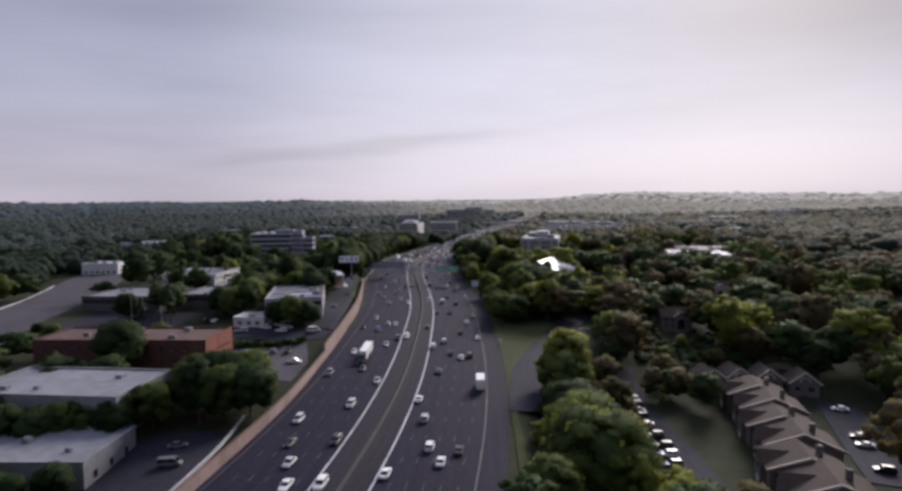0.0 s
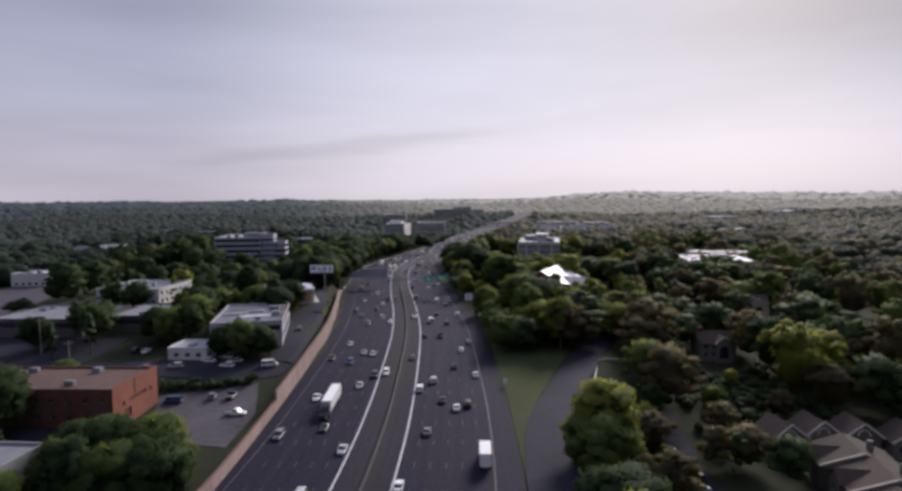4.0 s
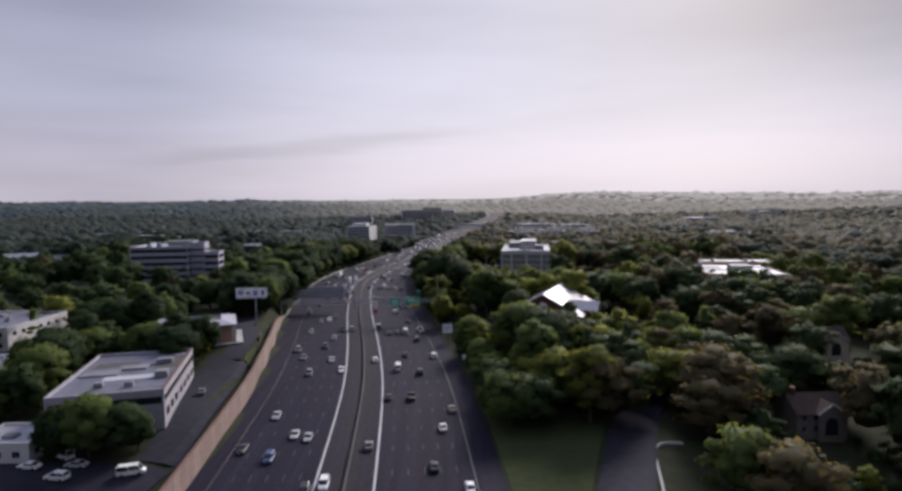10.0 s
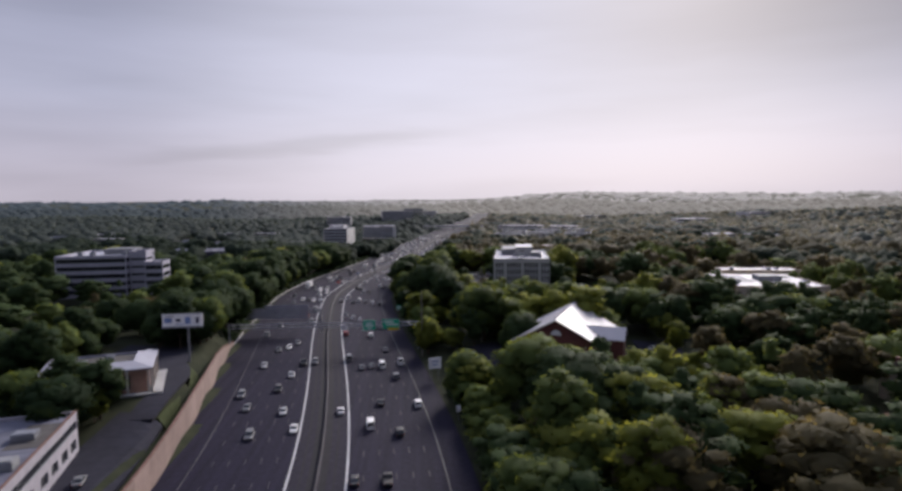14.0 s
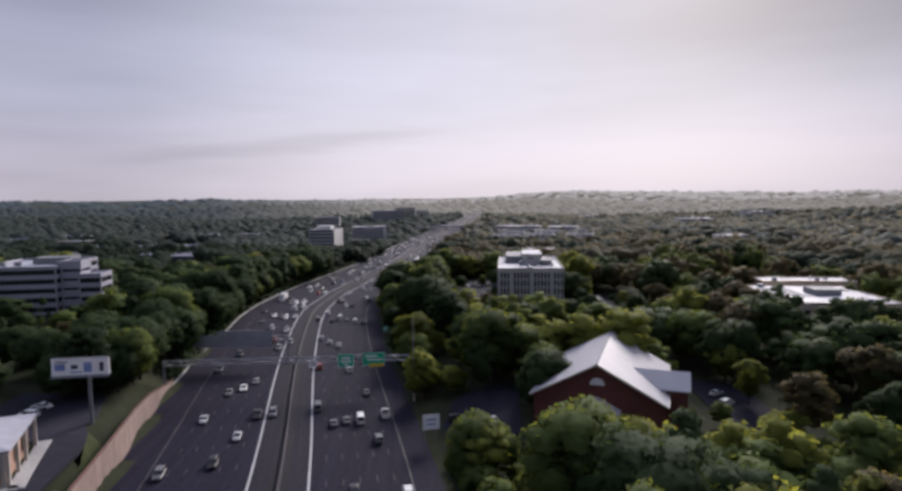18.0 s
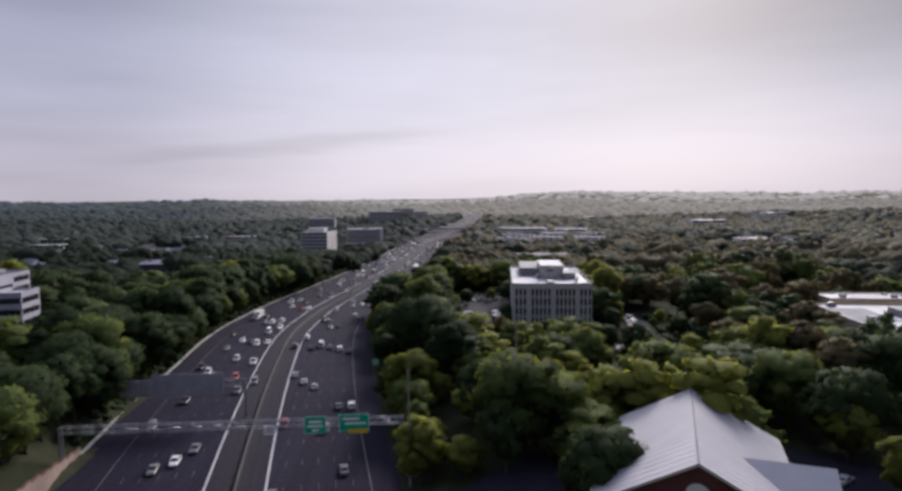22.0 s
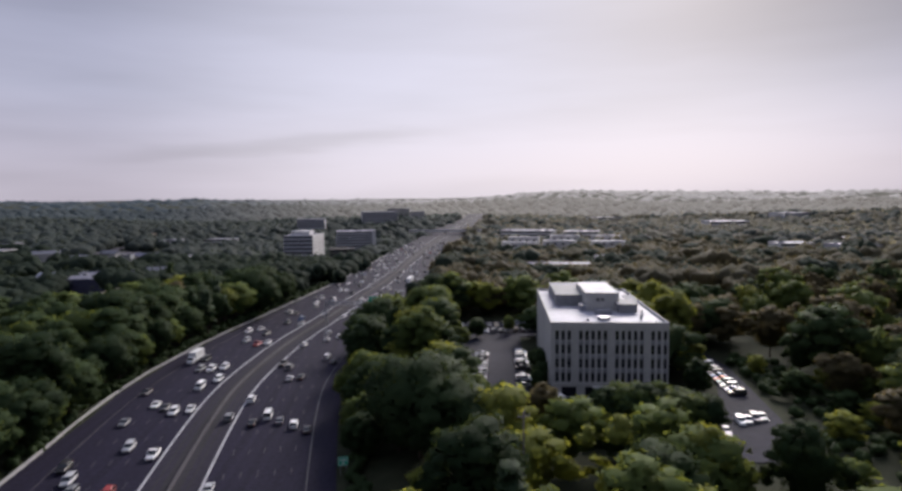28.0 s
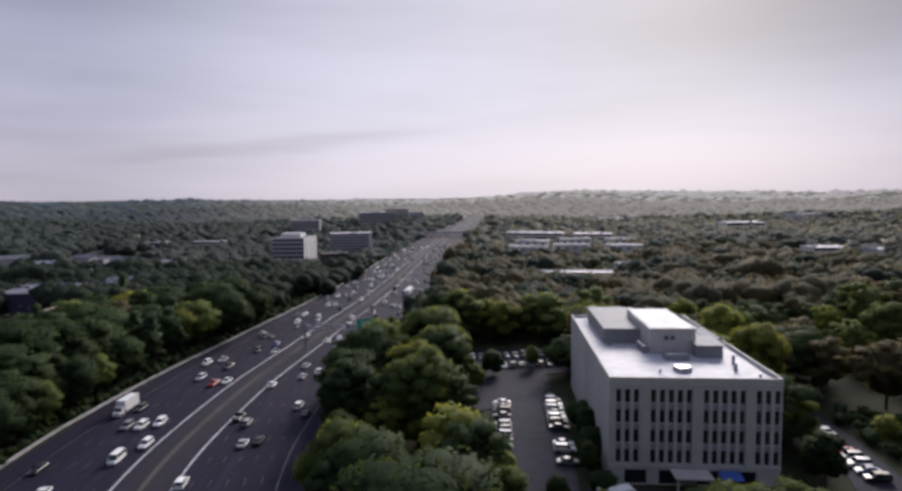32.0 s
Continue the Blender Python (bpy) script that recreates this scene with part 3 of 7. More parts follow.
def noise_wall():
    root = thing("noise_wall", pose(0, 0, 0), "tan concrete panel wall with brown coping beside the motorway", "wall", kind="structure")
    for y in np.arange(84, 424, 4.0):
        h = 2.9 if y < 212 else float(np.interp(y, [212, 275, 310, 340, 380, 395, 410, 424], [5.4, 6.0, 6.6, 7.3, 7.2, 6.0, 3.6, 1.4]))
        a, b = along(y, wall_off(y)), along(y + 3.9, wall_off(y + 3.9))
        s = Shape().bar(a + Vector((0, 0, h / 2)), b + Vector((0, 0, h / 2)), 0.28, h)
        part("wall_panel", s, TAN, root)
        part("wall_post", Shape().bar(a - Vector((0.05, 0, 0.1)), a + Vector((-0.05, 0, h + 0.12)), 0.42), TAN, root)
        up = Vector((-0.12, 0, h + 0.08))
        part("coping", Shape().bar(a + up, b + up, 0.55, 0.16), CAPBROWN, root, "dull brown coping")


noise_wall()


def low_barrier():
    root = thing("edge_barrier", pose(0, 0, 0), "low pale concrete barrier along the road edge under the trees", "barrier", kind="structure")
    for y in np.arange(424, 1000, 8.0):
        a, b = along(y, wall_off(y)), along(y + 7.9, wall_off(y + 7.9))
        part("barrier_segment", Shape().bar(a + Vector((0, 0, 0.45)), b + Vector((0, 0, 0.45)), 0.26, 0.8), CONCRETE, root)


low_barrier()


# ---- paved areas and verges ----
BLOCKED = []                          # outlines where no tree stands


def inside(poly, x, y):
    x, y = np.asarray(x, float), np.asarray(y, float)
    hit = np.zeros(x.shape, bool)
    for (x0, y0), (x1, y1) in zip(poly, poly[1:] + poly[:1]):
        if y0 != y1:
            hit ^= ((y0 > y) != (y1 > y)) & (x < (x1 - x0) * (y - y0) / (y1 - y0) + x0)
    return hit


def ribbon(name, mid, width, material, label, category, lift=0.22, kind="structure", block=True):
    """A street laid over the land along a line of places."""
    pts = [Vector((*p, 0)) for p in mid]
    fine = []
    for i in range(len(pts) - 1):
        p0, p1, p2, p3 = pts[max(i - 1, 0)], pts[i], pts[i + 1], pts[min(i + 2, len(pts) - 1)]
        for k in range(6):
            t = k / 6
            fine.append(0.5 * (2 * p1 + (p2 - p0) * t + (2 * p0 - 5 * p1 + 4 * p2 - p3) * t * t + (3 * p1 - p0 - 3 * p2 + p3) * t**3))
    fine.append(pts[-1])
    s, left, right = Shape(), [], []
    for i, p in enumerate(fine):
        d = (fine[min(i + 1, len(fine) - 1)] - fine[max(i - 1, 0)]).normalized()
        n = Vector((d.y, -d.x, 0))
        row = [p + n * width * f for f in (-0.5, -0.2, 0.2, 0.5)]
        left.append((row[0].x, row[0].y))
        right.append((row[3].x, row[3].y))
        zs = [ground_z(q.x, q.y) + lift for q in row]
        z = max(zs)
        s.v += [(row[0].x, row[0].y, z - 0.6)] + [(q.x, q.y, z) for q in row] + [(row[3].x, row[3].y, z - 0.6)]
    s.f += [(6 * i + j, 6 * i + j + 1, 6 * i + j + 7, 6 * i + j + 6) for i in range(len(fine) - 1) for j in range(5)]
    if block:
        BLOCKED.append(left + right[::-1])
    return placed(name, s, material, label, category, kind=kind)


def patch(name, poly, material, label, category, lift=0.2, step=4.0, block=True):
    """A paved or mown area over the land, cut to its outline, with an edge down into the soil."""
    bm = bmesh.new()
    ring = [bm.verts.new((x, y, 0)) for x, y in poly]
    bm.faces.new(ring)
    xs, ys = [p[0] for p in poly], [p[1] for p in poly]
    for ax, lo, hi in ((0, min(xs), max(xs)), (1, min(ys), max(ys))):
        for q in np.arange(lo + step, hi, step):
            bmesh.ops.bisect_plane(bm, geom=bm.verts[:] + bm.edges[:] + bm.faces[:], plane_co=(q, q, 0), plane_no=(1 - ax, ax, 0))
    if sum(f.normal.z for f in bm.faces) < 0:
        bmesh.ops.reverse_faces(bm, faces=bm.faces[:])
    rim = [e for e in bm.edges if e.is_boundary]
    wall = bmesh.ops.extrude_edge_only(bm, edges=rim)
    low = {v for v in wall["geom"] if isinstance(v, bmesh.types.BMVert)}
    for v in bm.verts:
        v.co.z = ground_z(v.co.x, v.co.y) + (lift if v not in low else -0.5)
    me = bpy.data.meshes.new(name)
    bm.to_mesh(me)
    bm.free()
    me.materials.append(material)
    if block:
        BLOCKED.append(list(poly))
    return tagged(new(name, me), label, category, kind="structure")


patch("car_park", [(-92, 104), (-56, 104), (-54.5, 137), (-60, 152), (-78, 150)], LOT, "grey asphalt yard behind the low wall", "car park")
patch("car_park", [(-88, 224), (-76, 194), (-53, 190), (-55, 213), (-62, 236)], PALELOT, "pale worn asphalt car park beside the orange building", "car park")
patch("car_park", [(-54.5, 252), (-56.5, 276), (-58.5, 300), (-61, 321), (-72, 324), (-73.5, 306), (-65.5, 270), (-64, 254)], LOT, "asphalt drive behind the wall beside the white building", "car park")
ribbon("drive", [(-66, 320), (-67, 337), (-68.5, 350), (-73, 361), (-80, 369)], 6.5, LOT, "narrow asphalt drive between the beige building and the wall", "street")
patch("verge", [(-60.5, 322), (-61.5, 336), (-63.5, 350), (-67, 362), (-69, 361), (-65.2, 350), (-63.4, 336), (-62.4, 322)], GRASS, "strip of grass between the drive and the wall", "grass", lift=0.12)
patch("service_yard", [(-124, 236), (-72, 235), (-57, 241), (-55, 250), (-64, 253), (-124, 251)], LOT, "dark asphalt service yard with parked vans", "yard")
patch("car_park", [(-101, 352), (-76, 356), (-71, 366), (-77, 386), (-101, 392)], LOT, "small car park at the foot of the billboard", "car park")
ribbon("street", [(-178, 150), (-193, 205), (-205, 250), (-217, 300), (-232, 350), (-246, 400), (-256, 470)], 34, PALELOT, "broad grey side street curving through the suburb", "street")
BLOCKED.append([(38, 213), (45, 205), (53, 232), (61, 258), (68, 285), (56, 290)])
ribbon("side_road", [(21.6, 158), (24, 192), (30, 217), (42, 250), (54, 280), (67, 300)], 11.0, LOT, "pale asphalt side road curving away through grass", "street", lift=0.3)
patch("mown_verge", [(16.6, 110), (16.6, 190), (16.2, 225), (14.6, 272), (13.8, 294), (50, 292), (43, 272), (34.6, 250), (24.4, 219), (18.8, 193), (18.2, 172), (19.0, 110)], GRASS, "strip of mown green grass beside the motorway", "grass", lift=0.12, block=False)
patch("church_drive", [(9, 377), (13, 392), (28, 401), (36, 404), (30, 385), (27, 365), (18, 352), (11, 352)], LOT, "asphalt church drive with a few parked cars", "car park")
patch("church_car_park", [(76, 362), (90, 358), (96, 392), (82, 400)], LOT, "narrow asphalt car park beside the church", "car park")
patch("car_park", [(54, 226), (66, 224), (62, 186), (66, 160), (66, 128), (54, 128), (53, 190)], LOT, "narrow asphalt car park in front of the townhouses", "car park", lift=0.3)
patch("car_park", [(100, 140), (112, 136), (128, 190), (118, 196)], LOT, "asphalt car park behind the townhouses", "car park", lift=0.3)
patch("car_park", [(19, 560), (19, 622), (66, 620), (62, 592), (50, 590), (36.5, 505), (22, 506), (30, 562)], LOT, "asphalt car park full of parked cars beside the white office block", "car park")
patch("car_park", [(100, 556), (109, 556), (108.5, 540), (103, 518), (97, 496), (87, 470), (68, 472), (84, 500), (98, 528)], LOT, "asphalt car park curving round the white office block", "car park")
patch("forecourt", [(36, 508), (72, 503), (72, 511), (40, 517)], LOT, "asphalt forecourt at the foot of the white office block", "pavement")
ribbon("gravel_kerb", [(-57.5, 112), (-56.6, 136), (-58, 160)], 0.6, CONCRETE, "pale concrete kerb along the yard", "kerb", lift=1.2)
ribbon("side_road_kerb", [(45.0, 238), (48.2, 250), (50.2, 257.5), (53.5, 261.5), (58.5, 262)], 0.5, CONCRETE, "pale kerb of the side road's bend", "kerb", lift=0.5, block=False)


ribbon("street_kerb", [(-214.5, 205), (-224.5, 250), (-236.5, 300), (-251.5, 350)], 0.9, CONCRETE, "pale concrete kerb along the broad street", "kerb", lift=0.7, block=False)
patch("car_park", [(-152, 184), (-92, 184), (-88, 198), (-152, 199)], LOT, "grey asphalt lot in front of the orange building", "car park")
patch("car_park", [(-178, 230), (-128, 228), (-126, 276), (-176, 278)], LOT, "dark asphalt car park beside the side street", "car park")
ribbon("far_street", [(-300, 880), (-322, 919), (-345, 990), (-364, 1075), (-372, 1150), (-394, 1330)], 15, PALELOT, "pale grey street climbing through the far suburb", "street")
patch("far_car_park", [(-326, 1000), (-282, 1000), (-318, 1100), (-345, 1190), (-386, 1145)], PALELOT, "pale worn asphalt car park in the far suburb", "car park", step=12.0)
BLOCKED.append([(-330, 880), (-275, 905), (-282, 1000), (-345, 1190), (-300, 1190), (-262, 1000), (-225, 905), (-225, 862), (-275, 840)])
BLOCKED.append([(-192, 212), (-150, 205), (-180, 300), (-205, 300)])
BLOCKED.append([(-100, 98), (-50, 98), (-50, 152), (-84, 152)])
BLOCKED.append([(-102, 172), (-50, 172), (-50, 238), (-88, 238)])
BLOCKED.append([(-112, 238), (-58, 238), (-58, 262), (-112, 262)])
BLOCKED.append([(-180, 222), (-100, 222), (-98, 290), (-182, 300)])


# ---- buildings ----
def frame_at(x, y, z, turn):
    return pose(x, y, z, 0, 0, turn)


def window_mesh(w, h, bars=0):
    """One window: a thin surround; its glass is a mesh of its own."""
    f = Shape()
    for c, s in (((0, 0, 0), (w, 0.06, 0.07)), ((0, 0, h - 0.07), (w, 0.06, 0.07)), ((-w / 2 + 0.035, 0, 0), (0.07, 0.06, h)), ((w / 2 - 0.035, 0, 0), (0.07, 0.06, h))):
        f.box(c, s)
    for i in range(bars):
        f.box((-w / 2 + w * (i + 1) / (bars + 1), 0, 0), (0.06, 0.05, h))
    return f.mesh("window", GREYWALL), Shape().box((0, 0.03, 0.02), (w - 0.04, 0.03, h - 0.04)).mesh("pane", GLASS)


WINDOWS = {}


def put_window(root, o, u, a0, a1, b0, b1, n, deep, bars=0):
    """A window of that size in an opening of a facade; alike windows share their meshes."""
    w, h = round(a1 - a0, 2), round(b1 - b0, 2)
    if (w, h, bars) not in WINDOWS:
        WINDOWS[w, h, bars] = window_mesh(w, h, bars)
    frame_me, pane_me = WINDOWS[w, h, bars]
    at = Vector(o) + Vector(u).normalized() * (a0 + a1) / 2 + Vector((0, 0, b0)) - Vector(n).normalized() * (deep - 0.08)
    win = part("window", frame_me, None, root)
    win.matrix_basis = Matrix.Translation(at) @ Matrix.Rotation(math.atan2(u[1], u[0]), 4, "Z")
    part("pane", pane_me, None, win)


def block(root, w, d, h, wall_mat, roof_mat, front=(), right=(), left=(), parapet=0.6, x0=0.0, y0=0.0, z0=0.0, deep=0.3, bars=0, base=3.0, back=()):
    """A flat-roofed block: front along +x at y0, depth along +y, walls with openings, roof deck inside a parapet."""
    top = z0 + h
    sides = (("front", (x0, y0, 0), (1, 0, 0), (0, -1, 0), w, front), ("right", (x0 + w, y0, 0), (0, 1, 0), (1, 0, 0), d, right),
             ("back", (x0 + w, y0 + d, 0), (-1, 0, 0), (0, 1, 0), w, back), ("left", (x0, y0 + d, 0), (0, -1, 0), (-1, 0, 0), d, left))
    for _, o, u, n, length, opens in sides:
        s = facade(Shape(), o, u, n, length, z0 - base, top + parapet, list(opens), deep)
        part("wall", s, wall_mat, root)
        for r in opens:
            put_window(root, o, u, *r, n, deep, bars)
    s = Shape().quad((x0 + 0.3, y0 + 0.3, top), (x0 + w - 0.3, y0 + 0.3, top), (x0 + w - 0.3, y0 + d - 0.3, top), (x0 + 0.3, y0 + d - 0.3, top))
    part("roof", s, roof_mat, root)
    rim = Shape()
    for g in (-0.06, 0.36):
        for z in (top - 0.1, top + parapet + 0.06):
            rim.v += [(x0 + g, y0 + g, z), (x0 + w - g, y0 + g, z), (x0 + w - g, y0 + d - g, z), (x0 + g, y0 + d - g, z)]
    for i in range(4):
        j = (i + 1) % 4
        rim.f += [(i, j, 4 + j, 4 + i), (4 + i, 4 + j, 12 + j, 12 + i), (12 + i, 12 + j, 8 + j, 8 + i), (8 + i, 8 + j, j, i)]
    part("parapet", rim, wall_mat, root)


def grid_opens(length, z0, floors, floor_h, cols, w, h, sill=0.9, margin=1.0):
    pitch = (length - 2 * margin) / cols
    return [(margin + pitch * (i + 0.5) - w / 2, margin + pitch * (i + 0.5) + w / 2, z0 + f * floor_h + sill, z0 + f * floor_h + sill + h) for f in range(floors) for i in range(cols)]


def roof_unit(root, x, y, z, sx, sy, sz, name="roof_unit", material=None):
    s = Shape().box((x, y, z), (sx, sy, sz * 0.9)).box((x, y, z + sz * 0.9), (sx * 0.8, sy * 0.8, sz * 0.1)).box((x + sx * 0.2, y - sy / 2 - 0.06, z + sz * 0.2), (sx * 0.4, 0.1, sz * 0.5))
    part(name, s, material or STEEL, root)


def footprint(m, w, d, margin=2.5):
    BLOCKED.append([tuple((m @ Vector(p))[:2]) for p in ((-margin, -margin, 0), (w + margin, -margin, 0), (w + margin, d + margin, 0), (-margin, d + margin, 0))])


def flat_building(x, y, turn, w, d, top, ground, wall, roof, label, floors=1, cols=8, rcols=6, win=(1.8, 1.4), sill=1.0, units=4, seed=1, bars=1, bands=False, parapet=0.5, category="building", cut=3.0):
    """A plain flat-roofed building by its front-left corner, turn and size."""
    m = frame_at(x, y, ground, turn)
    footprint(m, w, d)
    root = thing("low_building" if floors < 3 else "office_building", m, label, category)
    h = top - ground
    fh = h / floors
    if bands:
        front = [(0.6, w - 0.6, f * fh + 0.45 * fh, f * fh + 0.85 * fh) for f in range(floors)]
        right = [(0.6, d - 0.6, f * fh + 0.45 * fh, f * fh + 0.85 * fh) for f in range(floors)]
    else:
        front = grid_opens(w, 0, floors, fh, cols, win[0], win[1], sill)
        right = grid_opens(d, 0, floors, fh, rcols, win[0], win[1], sill)
    block(root, w, d, h, wall, roof, front, right, parapet=parapet, bars=bars if not bands else 12, base=cut)
    rng = random.Random(seed)
    for _ in range(units):
        sx, sy = rng.uniform(1.2, 3.0), rng.uniform(1.2, 2.6)
        roof_unit(root, rng.uniform(3, max(3.5, w - 3)), rng.uniform(3, max(3.5, d - 3)), h, sx, sy, rng.uniform(0.8, 1.6))
    return root, h


def office_block():
    """The white precast office block with groups of tall narrow windows."""
    w, d, h, gz = 32.0, 61.0, 20.4, 2.1
    m = frame_at(44.6, 518.6, gz, -9.3)
    footprint(m, w, d, 3)
    root = thing("office_block", m, "white precast office block with tall narrow windows in groups", "office building")
    xs, x = [], 1.0
    for group, lead in ((3, 0.0), (5, 1.55), (5, 1.55), (3, 1.35)):
        x += lead
        for _ in range(group):
            xs.append((x + 0.28, x + 1.30))
            x += 1.66
    front = [(a, b, z, z + 2.7) for z in (4.3, 8.25, 12.2, 16.15) for a, b in xs]
    front += [(a, a + 4.2, 0.1, 3.0) for a in (3.0, 9.5, 16.5, 23.5)]
    left = [(30.0, 30.9, z, z + 3.1) for z in (4.1, 8.05, 12.0, 15.95)]
    right = [(a, a + 1.05, z, z + 2.7) for z in (4.3, 8.25, 12.2, 16.15) for a in np.arange(4, 56, 3.4)]
    block(root, w, d, h, PRECAST, ROOFWHITE, front, right, left, parapet=0.75, deep=0.45, base=4)
    for z in (3.6, 19.7):
        part("string_course", Shape().box((w / 2, -0.06, z), (w + 0.2, 0.16, 0.28)), PRECAST, root)
    for a in (6.4, 15.85, 25.7):
        part("pilaster", Shape().box((a + 0.1, -0.09, 3.9), (0.85, 0.2, h - 4.6)), PRECAST, root)
    strip_me = Shape().box((0, 0, 0), (0.98, 0.04, 1.2)).mesh("spandrel", GREYWALL)
    for a, b in xs:
        for z in (7.03, 10.98, 14.93):
            part("spandrel", strip_me, None, root).matrix_basis = Matrix.Translation(((a + b) / 2, -0.01, z))
    # roof plant
    part("penthouse", Shape().box((10.2, 44, h), (12.0, 28, 3.4)).box((10.2, 44, h + 3.4), (12.3, 28.3, 0.22)), GREYWALL, root, "grey windowless plant room")
    part("penthouse", Shape().box((17.6, 33, h), (10.0, 24, 5.4)).box((17.6, 33, h + 5.4), (10.3, 24.3, 0.22)), PRECAST, root, "tall pale plant room")
    part("penthouse_roof", Shape().box((17.6, 33, h + 5.62), (9.4, 23.4, 0.06)), ROOFWHITE, root)
    part("plant_screen", Shape().box((24.6, 22.0, h), (5.4, 9, 2.6)).box((24.6, 22, h + 2.6), (6.4, 10, 0.2)), GREYWALL, root, "low grey plant screen")
    part("cooling_unit", Shape().box((12.6, 24, h), (3.2, 6, 1.6)), STEEL, root)
    part("cooling_unit", Shape().box((17.0, 16.5, h), (5.0, 3.0, 1.3)), STEEL, root)
    part("canopy_roof", Shape().box((28.0, 31, h + 2.2), (3.4, 12, 0.2)).box((28, 26, h), (0.2, 0.2, 2.2)).box((28, 36, h), (0.2, 0.2, 2.2)), ROOFGREY, root)
    for i, (a, b, r, hh) in enumerate(((26.2, 7.5, 0.35, 1.6), (27.6, 12.5, 0.35, 2.0), (11, 6, 0.3, 0.8), (15.8, 7.6, 1.9, 0.9), (29.5, 4.0, 0.3, 0.5), (5.0, 28, 0.4, 1.0))):
        part("vent", Shape().tube((a, b, h), (a, b, h + hh), r, r * 0.9, 10), STEEL, root)
    for a in (16.2, 17.6):
        part("louvre", Shape().box((a, 20.94, h + 3.1), (0.9, 0.1, 0.9)), DARKWALL, root)
    for a, b in ((8.5, 56), (3, 58)):
        part("antenna", Shape().tube((a, b, h), (a, b, h + 4.5), 0.06, 0.04, 5), STEEL, root)
    # entrance lower down
    part("entrance_canopy", Shape().box((15.0, -2.2, 3.1), (7, 4.2, 0.3)).box((12, -4.0, -1), (0.35, 0.35, 4.1)).box((18, -4.0, -1), (0.35, 0.35, 4.1)), PRECAST, root)
    part("awning", Shape().loft([[(20.5, 0, 3.2), (20.5, -2.6, 2.5), (20.5, -2.6, 2.3), (20.5, 0, 2.9)], [(24.5, 0, 3.2), (24.5, -2.6, 2.5), (24.5, -2.6, 2.3), (24.5, 0, 2.9)]]), TARP, root, "blue canvas awning")


office_block()
BLOCKED.append([(38, 507), (80, 501), (82, 512), (40, 518)])
BLOCKED.append([(8, 350), (28, 350), (30, 372), (26, 385), (8, 395)])
BLOCKED.append([(64, 466), (94, 456), (101, 490), (112, 556), (98, 556), (82, 500), (66, 488)])
BLOCKED.append([(-14, 452), (3, 452), (0, 484), (-14, 484)])
BLOCKED.append([(35, 503), (47, 517), (57, 582), (50, 593), (40, 560)])
BLOCKED.append([(19, 505), (31, 505), (47, 592), (20, 625), (19, 560)])
BLOCKED.append([(-83, 352), (-66, 330), (-66, 372), (-90, 385)])
BLOCKED.append([(14, 96), (20, 96), (21, 158), (32, 186), (39, 213), (50, 250), (58, 276), (38, 274), (14, 274)])


